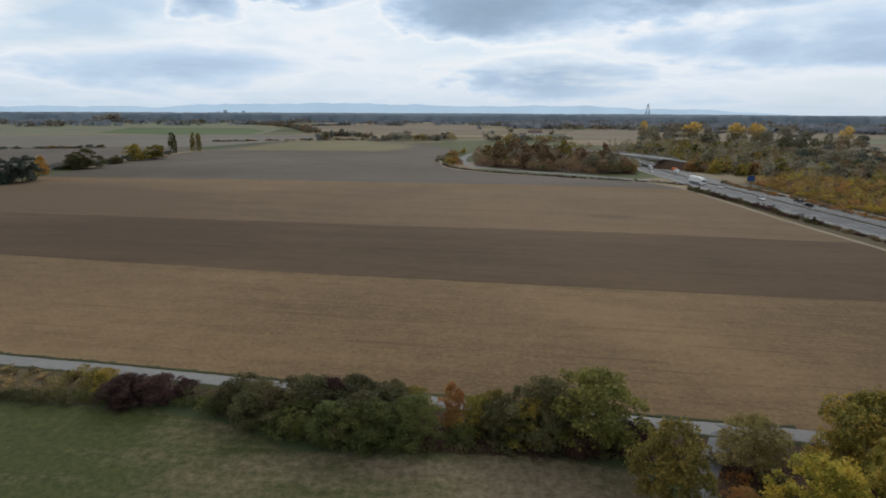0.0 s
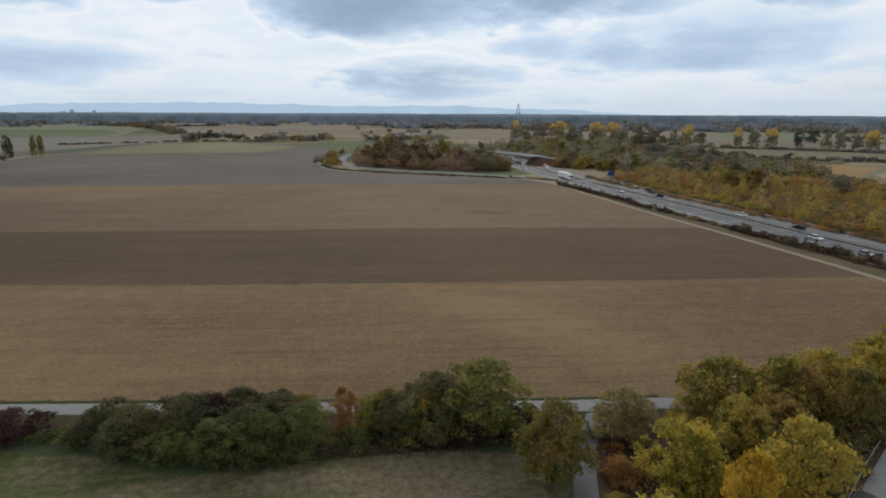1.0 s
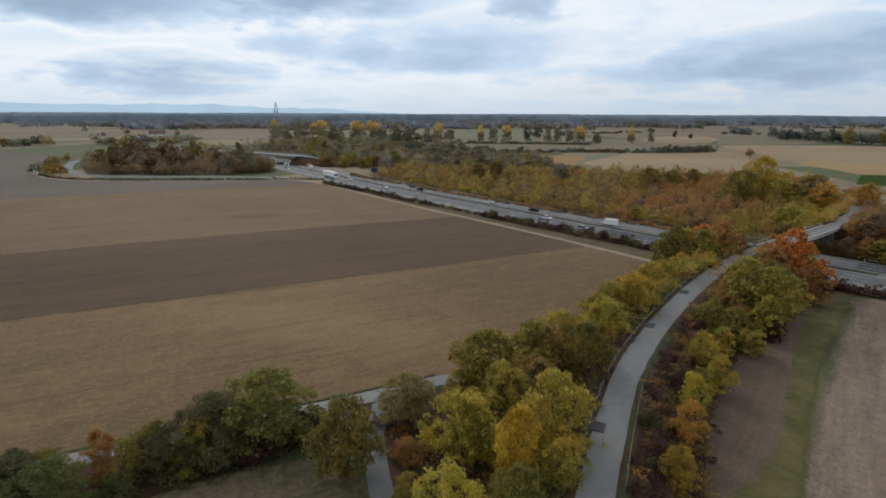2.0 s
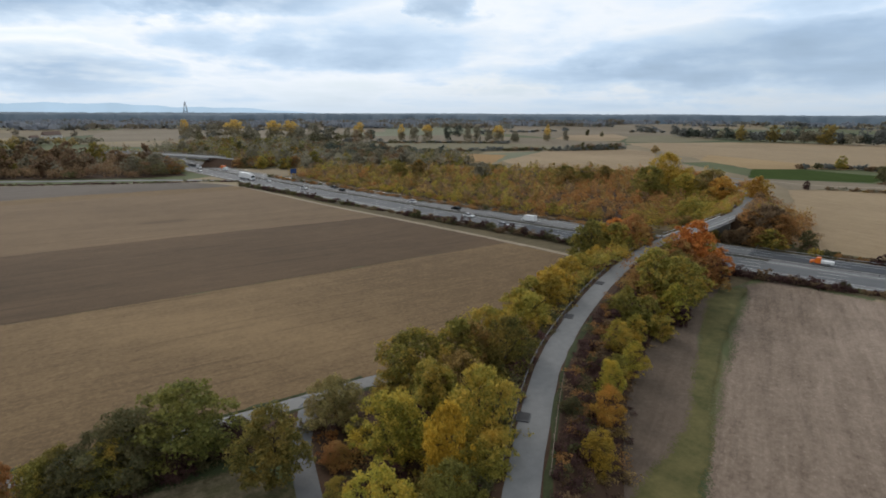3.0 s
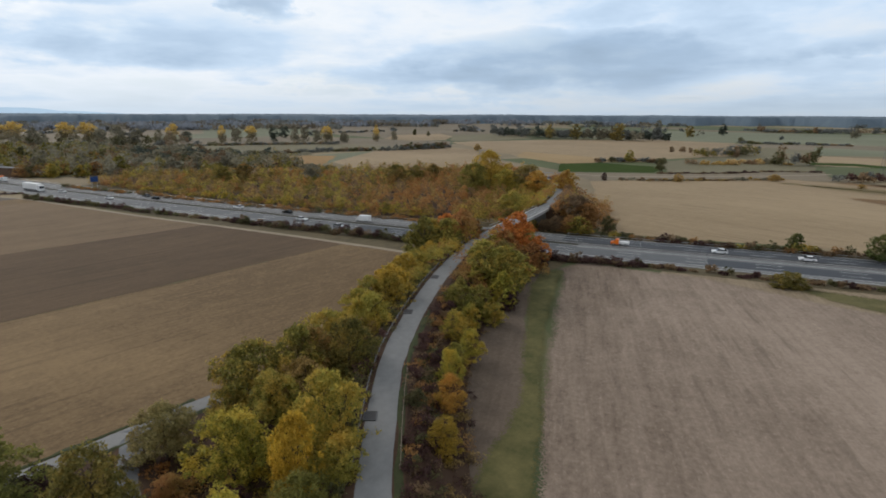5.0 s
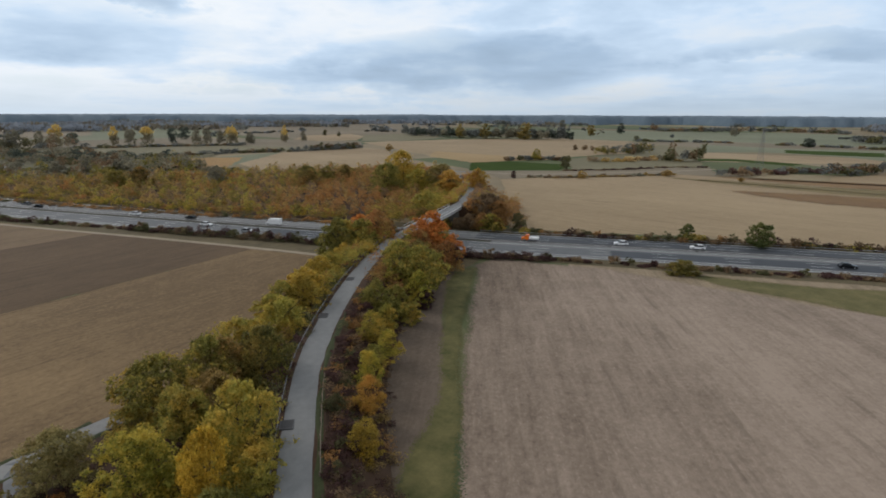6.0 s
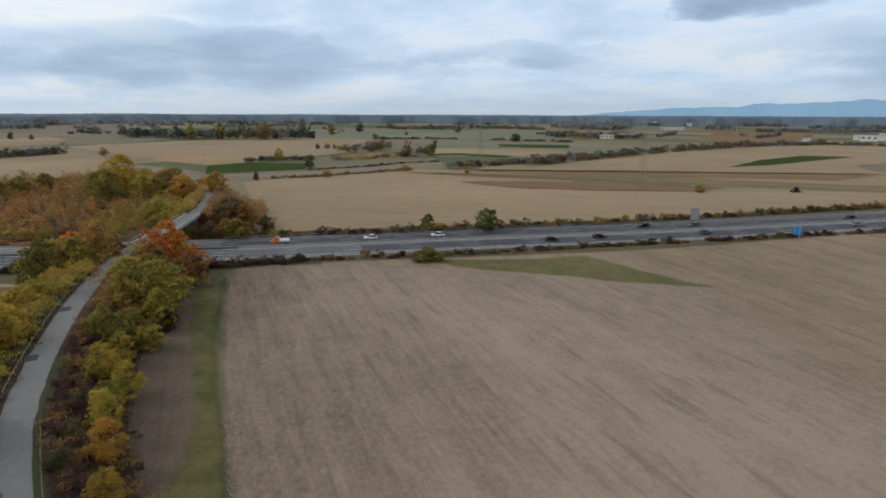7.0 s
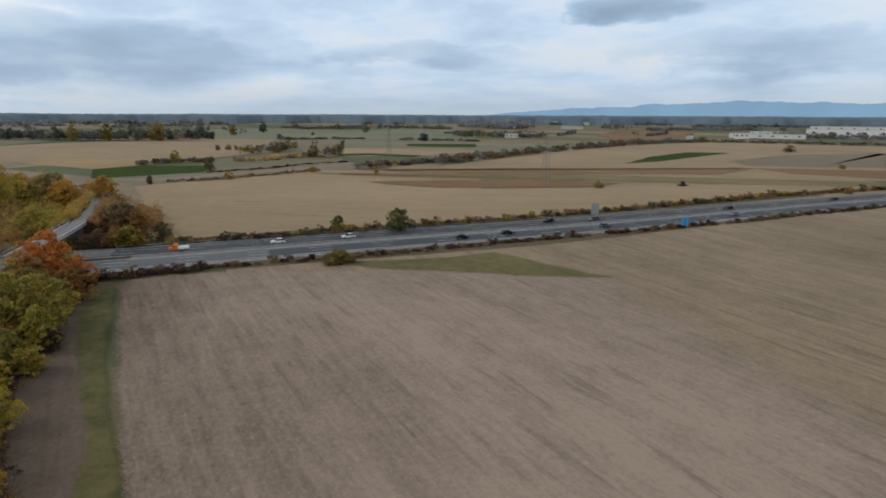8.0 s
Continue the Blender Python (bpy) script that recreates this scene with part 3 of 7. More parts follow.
def trunk_mesh(name, top, r0, limbs, r, spread=0.28, low=0.25):
    bm = bmesh.new()
    z, x, y = 0.0, 0.0, 0.0
    for k in range(4):
        nx, ny, nz = x + r.normal() * 0.015, y + r.normal() * 0.015, z + top / 4
        rod(bm, (x, y, z), (nx, ny, nz), r0 * (1 - 0.2 * k), r0 * (0.8 - 0.2 * k), 7)
        x, y, z = nx, ny, nz
    for k in range(limbs):
        a, h = 2 * math.pi * (k + r.random() * 0.6) / limbs, low + (top - low) * r.random() * 0.8
        e = Vector((math.cos(a) * spread * (0.6 + 0.5 * r.random()), math.sin(a) * spread * (0.6 + 0.5 * r.random()), h + 0.12 + 0.16 * r.random()))
        rod(bm, (0, 0, h), e, r0 * 0.45, r0 * 0.12, 5)
        f = e + Vector((r.normal() * 0.06, r.normal() * 0.06, 0.10))
        rod(bm, e * 0.75 + Vector((0, 0, h * 0.25)), f, r0 * 0.2, r0 * 0.06, 4)
    me = bpy.data.meshes.new(name)
    bm.to_mesh(me)
    bm.free()
    me.materials.append(BARK)
    return me


def crown_clumps(r, k, count, low, peak, bulge, rough=0.30):
    """Leaf clumps of a crown of unit height and width: low is its skirt, peak how pointed its top is, bulge where it is widest."""
    mid = low + (0.96 - low) * 0.5 ** (1 / bulge)
    bl = [(0, 0, mid, 0.24, 0.34 * (1 - low)), (0, 0, mid * 0.75, 0.24, 0.24 * (1 - low))]
    lean = r.normal(size=2) * 0.04
    for j in range(count):
        u, a = r.random(), r.random() * 6.283
        z = low + (0.96 - low) * u
        wide = math.sin(math.pi * min(1.0, max(0.0, u)) ** bulge) ** peak if 0.0 < u < 1.0 else 0.0
        q = 0.45 * max(wide, 0.10) * (1 + rough * noise.noise(Vector((math.cos(a) * 1.5, math.sin(a) * 1.5, k * 7.3 + z * 2.6))) + 0.24 * noise.noise(Vector((math.cos(a) * 4, math.sin(a) * 4, k * 3.1 + z * 6))))
        q *= 0.25 + 0.75 * r.random() ** 0.40
        w = 0.034 + 0.072 * r.random() ** 1.6
        bl.append((q * math.cos(a) + lean[0] * z, q * math.sin(a) + lean[1] * z, z * (1 + 0.05 * noise.noise(Vector((math.cos(a) * 2, math.sin(a) * 2, k + 0.7)))), w * 1.15, w * 1.25))
    return bl


def crowns():
    r = np.random.default_rng(21)
    made = {"tree": [], "mid_tree": [], "shrub": [], "mid_shrub": [], "poplar": [], "far": []}
    for kind, n, s, count in (("tree", 12200, 0.0178, 150), ("mid_tree", 5000, 0.0285, 130)):
        for k in range(7):
            bl = crown_clumps(r, k, count, 0.04 + 0.05 * r.random(), 0.42 + 0.22 * r.random(), 0.62 + 0.3 * r.random(), 0.55)
            made[kind].append((crown_mesh("crown", bl, n, s, r), trunk_mesh("trunk", 0.78, 0.020, 9, r)))
    for kind, n, s, count in (("shrub", 10500, 0.0168, 120), ("mid_shrub", 4600, 0.032, 100)):
        for k in range(7):
            bl = crown_clumps(r, k + 20, count, 0.02, 0.40 + 0.12 * r.random(), 0.50 + 0.12 * r.random(), 0.52)
            made[kind].append((crown_mesh("crown", bl, n, s, r), trunk_mesh("trunk", 0.66, 0.016, 8, r, 0.3, 0.05)))
    for k in range(5):
        bl = crown_clumps(r, k + 40, 120, 0.02, 0.30, 0.66, 0.20)
        made["poplar"].append((crown_mesh("crown", bl, 3000, 0.034, r), trunk_mesh("trunk", 0.85, 0.012, 5, r, 0.2, 0.15)))
    for k in range(4):
        bl = crown_clumps(r, k + 60, 50, 0.04, 0.42, 0.60, 0.2)
        made["far"].append((crown_mesh("crown", bl, 1700, 0.055, r), trunk_mesh("trunk", 0.5, 0.025, 4, r)))
    return made


CROWNS = crowns()
HUES = {"BLUEGREEN": "haze-blued dark green", "PALEYELLOW": "pale yellow", "GREEN": "green", "DARKGREEN": "dark green", "OLIVE": "olive green", "HAZEOLIVE": "haze-paled olive", "GREENOLIVE": "olive-green", "MIDGREEN": "dull mid-green", "BROWNOLIVE": "brownish olive", "GOLD": "golden yellow", "HAZERUST": "haze-dulled rust", "POPLARGOLD": "golden-topped grey-green", "DARKOLIVE": "dark olive", "GREYOLIVE": "dull grey-olive", "OLIVEYELLOW": "olive and yellow", "YELLOWGREEN": "yellow-green",
        "YELLOW": "bright yellow", "ORANGEYELLOW": "orange-yellow", "ORANGEBROWN": "orange-brown", "RED": "rust-red",
        "PLUM": "dark plum-brown", "STRAW": "straw-coloured", "RUSSET": "russet", "MOSS": "mossy brown-green", "BROWNWOOD": "dull brown"}
HUE_OF = {}
for key in HUES:
    HUE_OF[{"BLUEGREEN": BLUEGREEN, "PALEYELLOW": PALEYELLOW, "GREEN": GREEN, "DARKGREEN": DARKGREEN, "OLIVE": OLIVE, "HAZEOLIVE": HAZEOLIVE, "GREENOLIVE": GREENOLIVE, "MIDGREEN": MIDGREEN, "BROWNOLIVE": BROWNOLIVE, "GOLD": GOLD, "HAZERUST": HAZERUST, "POPLARGOLD": POPLARGOLD, "DARKOLIVE": DARKOLIVE, "GREYOLIVE": GREYOLIVE, "OLIVEYELLOW": OLIVEYELLOW, "YELLOWGREEN": YELLOWGREEN, "YELLOW": YELLOW,
            "ORANGEYELLOW": ORANGEYELLOW, "ORANGEBROWN": ORANGEBROWN, "RED": RED, "PLUM": PLUM, "STRAW": STRAW, "RUSSET": RUSSET, "MOSS": MOSS, "BROWNWOOD": BROWNWOOD}[key].name] = HUES[key]
plant_rng = np.random.default_rng(5)


def plant(kind, name, x, y, h, w, mat, z, label, category, group):
    crown, trunk = CROWNS[kind][plant_rng.integers(len(CROWNS[kind]))]
    e = new(name)
    e.empty_display_size = 0.5
    e.location, e.rotation_euler = (x, y, z - 0.05), (0, 0, plant_rng.random() * 6.28)
    e.scale = (w * 1.0, w * 1.0, h * 0.93)
    tagged(e, label, category, group)
    new("trunk", trunk).parent = e
    c = new("crown", crown)
    c.parent = e
    c.material_slots[0].link = "OBJECT"
    c.material_slots[0].material = mat
    return e


def tree(x, y, h, w, mat, z=0.0, where="beside the field", group=""):
    d = math.hypot(x, y)
    return plant("far" if d > 420 else "mid_tree" if d > 105 and w < 17 else "tree", "tree", x, y, h, w, mat, z, f"broad tree with {HUE_OF[mat.name]} leaves {where}", "tree", group)


def shrub(x, y, h, w, mat, z=0.0, where="in a dense hedge", group=""):
    return plant("mid_shrub" if math.hypot(x, y) > 95 else "shrub", "shrub", x, y, h, w, mat, z, f"rounded shrub with {HUE_OF[mat.name]} leaves {where}", "shrub", group)


def poplar(x, y, h, w, mat, z=0.0, group="row of poplars"):
    return plant("poplar", "poplar", x, y, h, w, mat, z, f"tall poplar with {HUE_OF[mat.name]} leaves in a row", "tree", group)


def inside(p, poly):
    c, j = False, len(poly) - 1
    for i in range(len(poly)):
        (xi, yi), (xj, yj) = poly[i], poly[j]
        if (yi > p[1]) != (yj > p[1]) and p[0] < (xj - xi) * (p[1] - yi) / (yj - yi + 1e-12) + xi:
            c = not c
        j = i
    return c


def thicket(name, spots, mats, per, size, label, flat=1.0, seed=1):
    """Growth that nobody could count: clumps at spots (x, y, z, height, width), one mesh of leaf sprays."""
    r = np.random.default_rng(seed)
    vs, idx = [], []
    per, size = (int(per * 1.7), size * 0.92) if size < 0.6 else (int(per * 1.3), size * 1.08)
    for x, y, z, h, w in spots:
        bl = [(0, 0, 0.30 * h, 0.46 * w, 0.50 * h)]
        for j in range(7):
            bl.append(((r.random() - 0.5) * w * 0.75, (r.random() - 0.5) * w * 0.75, h * (0.12 + 0.66 * r.random()), w * 0.19, h * 0.22))
        v = leaves(bl, per, size * (0.8 + 0.4 * r.random()), r)
        v += np.array([x, y, z])
        v[:, 2] = np.maximum(v[:, 2], z)
        vs.append(v)
        idx += [int(r.choice(len(mats), p=None))] * per
    v = np.concatenate(vs)
    ob = link(name, v, triples(len(v) // 3), mats, index=idx)
    return tagged(ob, label, "bushes", kind="stuff")


def scatter(poly, spacing, seed, h=(4, 7), w=(4, 7), z=0.0):
    r = np.random.default_rng(seed)
    xs, ys = [p[0] for p in poly], [p[1] for p in poly]
    out = []
    x = min(xs)
    while x < max(xs):
        y = min(ys)
        while y < max(ys):
            p = (x + (r.random() - 0.5) * spacing, y + (r.random() - 0.5) * spacing)
            if inside(p, poly):
                out.append((p[0], p[1], z, h[0] + (h[1] - h[0]) * r.random() ** 1.5, w[0] + (w[1] - w[0]) * r.random()))
            y += spacing
        x += spacing
    return out


def along(pts, spacing, seed, h, w, spread=1.5, gap=0.15, z=0.0, offset=0.0):
    r = np.random.default_rng(seed)
    line = curve([(p[0], p[1], 0.0) for p in pts], spacing)
    nrm = sides(line)
    out = []
    for p, n in zip(line, nrm):
        if r.random() < gap:
            continue
        o = offset + (r.random() - 0.5) * 2 * spread
        out.append((p[0] + n[0] * o, p[1] + n[1] * o, z, h[0] + (h[1] - h[0]) * r.random() ** 1.6, w[0] + (w[1] - w[0]) * r.random()))
    return out


def slope(line, side, o0, o1, x0, x1, step, seed, h, w, gap=0.08):
    """Spots on the embankment's side (1 right, -1 left), between the offsets o0 and o1 from the way."""
    r = np.random.default_rng(seed)
    line = curve(line[::3], 1.1)
    nrm, out = sides(line), []
    for p, n in zip(line, nrm):
        if not x0 < p[0] < x1:
            continue
        o = o0
        while o < o1:
            if r.random() > gap:
                q = o + (r.random() - 0.5) * step
                z = float(np.interp(q, (3.0, 3.5 + 0.75 * p[2], 3.6 + 1.6 * p[2]), (p[2], 0.52 * p[2], 0.0)))
                a = (r.random() - 0.5) * 3.0
                out.append((p[0] + n[0] * side * q - n[1] * a, p[1] + n[1] * side * q + n[0] * a, z - 0.1, h[0] + (h[1] - h[0]) * r.random() ** 1.6, w[0] + (w[1] - w[0]) * r.random()))
            o += step
    return out


# ---- ground and fields ----
def make_ground():
    rings = [0, 60, 150, 300, 600, 1000, 1600, 2400, 3400, 4950]
    n, v, f = 96, [(0.0, 0.0, 0.0)], []
    for k, q in enumerate(rings[1:]):
        for j in range(n):
            a = 2 * math.pi * j / n
            v.append((q * math.cos(a), q * math.sin(a), 0.0))
    for j in range(n):
        f.append((0, 1 + j, 1 + (j + 1) % n))
    for k in range(len(rings) - 2):
        for j in range(n):
            a, b = 1 + k * n + j, 1 + k * n + (j + 1) % n
            f.append((a, a + n, b + n, b))
    m, t, b = material("farmland", 0.95)
    p = place_of(t)
    mp = t.nodes.new("ShaderNodeMapping")
    mp.vector_type = "TEXTURE"
    mp.inputs["Rotation"].default_value, mp.inputs["Scale"].default_value = (0, 0, 0.75), (330, 120, 1e6)
    t.links.new(p, mp.inputs[0])
    vo = t.nodes.new("ShaderNodeTexVoronoi")
    vo.inputs["Scale"].default_value = 1.0
    t.links.new(mp.outputs[0], vo.inputs["Vector"])
    sp = t.nodes.new("ShaderNodeSeparateColor")
    t.links.new(vo.outputs["Color"], sp.inputs[0])
    rmp = t.nodes.new("ShaderNodeValToRGB")
    rmp.color_ramp.interpolation = "CONSTANT"
    stops = [(0.0, (0.24, 0.195, 0.125)), (0.14, (0.11, 0.130, 0.060)), (0.30, (0.30, 0.245, 0.160)), (0.42, (0.150, 0.155, 0.080)),
             (0.58, (0.20, 0.165, 0.110)), (0.70, (0.080, 0.105, 0.050)), (0.84, (0.27, 0.22, 0.15))]
    e = rmp.color_ramp.elements
    while len(e) < len(stops):
        e.new(0.5)
    for i, (q, c) in enumerate(stops):
        e[i].position, e[i].color = q, (*c, 1)
    t.links.new(sp.outputs[0], rmp.inputs[0])
    fl = ramp_node(t, noise_node(t, p, 0.02, 6.0, 0.65), [(0.3, (0.62, 0.60, 0.54)), (0.7, (0.90, 0.87, 0.80))])
    t.links.new(mix_node(t, 1.0, rmp.outputs[0], fl, "MULTIPLY"), b.inputs["Base Color"])
    tagged(link("ground", v, f, m), "flat farmland plain of small green and tan fields", kind="structure")


make_ground()
S1 = [(-300, 186), (-126, 156), (-40, 138.5), (29, 127.7), (97, 117.5), (130, 112)]
S2 = [(-330, 248), (-179, 224.5), (-17, 200), (61, 190), (132.5, 175)]
S3 = [(-250, 345), (-95, 333), (68, 313), (131, 300)]
ROADSIDE = [(-160, 103), (-74, 88), (-29.7, 79.8), (25.4, 69.4), (48.5, 65.5)]
patch("field_stubble", ROADSIDE + [(62, 62), (80, 66), (104, 72), (128, 86), (134, 90), (134, 112)] + S1[::-1][1:], 0.030, STUBBLE, "tan stubble strip of the large harvested field")
patch("field_dark", S1[:-1] + [(134, 112), (132.5, 175)] + S2[::-1][1:], 0.034, DARKSOIL, "dark brown freshly tilled strip of the large field", 0.8)
patch("field_middle", S2 + [(133, 214), (132, 255), (129, 300)] + S3[::-1][1:] + [(-248, 320), (-330, 262)], 0.038, MIDSOIL, "brown tilled strip of the large field", 0.8)
patch("field_far", S3 + [(128, 311), (116, 335), (77, 357), (25, 389), (3, 421), (-3, 476), (8, 560), (9, 622), (-17, 705), (-120, 830), (-215, 783), (-250, 561), (-254, 432), (-248, 352)], 0.042, GREYSOIL, "grey-brown far end of the large field", 0.8)
patch("field_light_band", [(-248, 330), (-95, 318), (66, 300), (131, 287), (131, 301), (68, 315), (-95, 335), (-249, 348)], 0.050, STUBBLE, "paler stubble band across the large field", 2.5, rim=5.0)
patch("field_green_end", [(-225, 600), (-60, 590), (-30, 690), (-120, 815), (-205, 770)], 0.054, soil("thin_green", (0.13, 0.12, 0.06), (0.22, 0.19, 0.10), ROW_A, 0.6), "thin green growth at the field's end", 8.0, rim=16.0)
patch("meadow", [(-160, 92), (-74, 78), (-62, 71), (-40, 70), (-27, 66), (-18, 60), (5, 60), (22, 57), (26, 48), (20, 30), (5, -10), (-60, -60), (-190, -60)], 0.030, MEADOW, "green meadow with worn brown patches", 1.0)
patch("weedy_strip", [(-120, 92), (-74, 84), (-52, 80), (-44, 76), (-50, 71.5), (-74, 75), (-120, 84)], 0.048, DRYGRASS, "weedy strip of pale dry stalks beside the road", 1.0)
patch("hedge_floor", [(-50, 80), (-28, 75.5), (24, 65.5), (48, 62), (62, 58), (80, 60), (60, 40), (38, 24), (22, 26), (26, 44), (30, 56), (22, 60.5), (-4, 61), (-17, 63), (-36, 72)], 0.050, LITTER, "brown leaf litter under the hedge and trees", 1.5)
patch("field_pale", [(50, 15.5), (66, 21), (92, 29), (136, 41), (141, 43.5), (150, 41), (150, 10), (146, -2), (135, -40), (132, -96), (60, -105), (0, -95), (5, -10), (30, 8)], 0.030, PINKSOIL, "pale pinkish-brown harvested field with drill rows", 1.0, 5.0, 3.0)
patch("field_tan", [(125, -73), (157, -74), (166.5, -95), (177.5, -140), (190.5, -190), (240, -420), (60, -480), (-60, -260), (0, -70), (60, -75)], 0.034, TANSOIL, "tan harvested field beside the motorway", 6.0, rim=14.0)
patch("field_corner", [(118, 20), (152, 20), (157, -20), (161, -50), (164.5, -84), (140, -100), (118, -60)], 0.0240, TANSOIL, "tan field corner below the motorway verge", 0.8)
patch("grass_wedge", [(154, -7), (152, -24), (152, -40), (155, -54), (140, -63), (123, -75), (129, -57), (138, -37), (146, -16)], 0.046, OLIVEGRASS, "olive grass wedge along the motorway hedge", 0.8, 4.0, 2.6)
patch("grass_strip", [(30, 19), (47.7, 22.0), (56.9, 24.3), (62.6, 24.2), (69, 25.4), (79, 29.2), (94, 34.5), (123, 45.0), (136, 46.2), (139, 42.6), (109.5, 36.0), (86.6, 29.0), (70, 23.3), (59, 19.6), (50, 16.6), (29.6, 10.2)], 0.040, GRASS, "strip of green grass beside the field", 0.8, 2.4, 1.8, 0.3)
patch("embankment_margin", [(30, 24), (48, 22.5), (57.5, 24.0), (65.5, 23.5), (77, 27.0), (91, 33.0), (101, 38), (134, 47), (132, 54), (100, 46), (60, 34), (30, 26)], 0.036, soil("margin_soil", MARGIN_A, MARGIN_B, ROW_B, 0.4), "bare soil margin at the embankment's foot", 1.0, rim=1.0)

patch("motorway_verge", [(131, 305), (148, 305), (152, 250), (156, 180), (160, 110), (166, 60), (174, 0), (186, -90), (200, -165), (222, -290), (214, -292), (190, -192), (177, -142), (166, -97), (160.5, -70), (155, -10), (151, 44), (134, 46), (132, 62), (136, 88), (135.5, 114), (134, 170), (134.5, 214), (133.5, 255)], 0.038, DRYGRASS, "dry brown grass verge of the motorway", 0.6)
patch("motorway_verge_east", [(168, 330), (178, 330), (180, 222), (182, 150), (188, 112), (192, 60), (194, 20), (198, -10), (206, -60), (213, -100), (230, -165), (248, -250), (236, -260), (214, -165), (190, -60), (180, 10), (170, 120), (165, 220)], 0.038, DRYGRASS, "dry grass verge on the motorway's far side", 0.6)
# land beyond the motorway
patch("field_beyond_tan", [(310, 81), (342, 92), (365, 70), (396, 24), (419, -12), (404, -55), (371, -116), (211, -69), (208, -43), (203, -8), (196, 28), (195, 48)], 0.030, PALESTUBBLE, "pale tan stubble field beyond the motorway", 2)
patch("field_beyond_south", [(313, -46), (298, -72), (293, -108), (288, -156), (283, -245), (255, -321), (238, -300), (219, -191), (206, -116), (193, -47), (192, -18)], 0.0312, PALESTUBBLE, "tan stubble field along the motorway", 2)
patch("field_fallow_road", [(345, 93), (368, 71), (421, -8), (421, -37), (492, -34), (446, 27), (412, 64), (388, 120)], 0.034, GREYFALLOW, "grey fallow land beside a farm track", 3)
patch("field_crop", [(388, 128), (418, 69), (465, 68), (477, 122), (453, 148)], 0.060, CROP, "long dark green crop field", 2)
patch("field_wide_tan", [(711, 396), (849, 311), (949, 151), (911, 51), (829, 3), (623, 34), (482, 124), (449, 144), (510, 209), (609, 301)], 0.032, PALESTUBBLE, "wide tan stubble field", 4)
patch("field_warm_strip", [(574, 229), (534, 137), (512, 87), (482, 124), (454, 146), (503, 207)], 0.040, BARETAN, "warm tan strip at the field edge", 2, rim=4)
patch("field_behind_crop", [(505, 86), (623, 34), (829, 3), (766, -43), (551, -33), (480, -29), (446, 27), (422, 61), (465, 68)], 0.036, OLIVEFIELD, "rough olive land with bushes", 3)
patch("field_pink_strip", [(675, -39), (656, -120), (642, -195), (582, -177), (550, -102), (544, -32)], 0.0388, PALESTUBBLE, "pale tan field strip", 3)
patch("field_thin_green", [(578, -32), (584, -63), (547, -110), (525, -98), (556, -60), (550, -30)], 0.050, CROP, "thin dark green strip", 2)
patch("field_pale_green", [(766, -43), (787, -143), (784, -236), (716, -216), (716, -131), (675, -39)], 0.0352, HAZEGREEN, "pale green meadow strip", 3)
patch("field_green_strip", [(759, -132), (738, -222), (668, -202), (680, -154), (703, -123)], 0.050, CROP, "green crop strip", 3)
patch("field_tan_far", [(871, 57), (944, -98), (865, -260), (784, -236), (787, -143), (766, -43), (814, 2)], 0.0372, GREYFALLOW, "tan field strip on the plain", 3)
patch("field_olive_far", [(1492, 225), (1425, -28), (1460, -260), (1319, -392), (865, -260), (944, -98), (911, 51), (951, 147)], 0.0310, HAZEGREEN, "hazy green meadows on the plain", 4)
patch("field_pale_oval", [(882, 607), (994, 578), (885, 487), (752, 428), (712, 471), (743, 532)], 0.040, PALESTUBBLE, "pale stubble field", 4)
patch("field_brown_strip", [(930, 512), (1044, 479), (904, 342), (761, 367), (740, 412)], 0.042, OLIVEFIELD, "olive-brown strip", 3)
patch("field_north_tan", [(1431, 1386), (2028, 1232), (1855, 682), (1006, 486), (928, 516), (759, 543), (863, 769)], 0.0322, GREYFALLOW, "wide tan field with scattered trees", 4)
patch("field_north_far", [(1054, 1724), (1431, 1386), (863, 769), (708, 745), (564, 782), (546, 899)], 0.0305, HAZEGREEN, "hazy green and grey strips", 5)
patch("field_north_grey", [(546, 899), (564, 782), (708, 745), (743, 532), (726, 404), (595, 331), (495, 405), (464, 617), (425, 702)], 0.0338, GREYFALLOW, "grey-tan fallow strip behind the poplars", 4)
patch("field_north_olive", [(464, 617), (575, 487), (584, 355), (481, 393), (421, 410), (348, 445), (373, 519)], 0.040, OLIVEFIELD, "olive meadow between two hedges", 3)
patch("field_north_pale", [(367, 318), (493, 367), (594, 333), (571, 282), (469, 232), (370, 192), (331, 184), (314, 208), (323, 250)], 0.036, PALESTUBBLE, "pale fallow field with drill rows", 3)
patch("field_ochre", [(311, 351), (367, 388), (409, 385), (421, 357), (337, 302), (310, 313)], 0.056, OCHRE, "ochre soil strip", 3)
patch("field_north_green", [(335, 393), (374, 402), (362, 384), (318, 358)], 0.060, CROP, "green crop strip", 2)
patch("field_north_brown", [(409, 385), (493, 367), (378, 321), (337, 302)], 0.050, HAZEGREEN, "thin green strip beside the ochre soil", 2)
patch("field_beyond_far", [(432, -104), (534, -195), (608, -290), (686, -408), (739, -568), (595, -738), (282, -355), (319, -232), (382, -92)], 0.032, PALESTUBBLE, "wide tan stubble field under the hedge", 3)
patch("field_strip_brown", [(412, -39), (406, -98), (405, -148), (385, -231), (370, -333), (336, -272), (358, -176), (380, -93)], 0.044, BROWNSTRIP, "brown tilled strip", 2, rim=12)
patch("field_strip_east", [(370, -333), (332, -416), (287, -361), (329, -329)], 0.044, BROWNSTRIP, "brown tilled strip", 3)
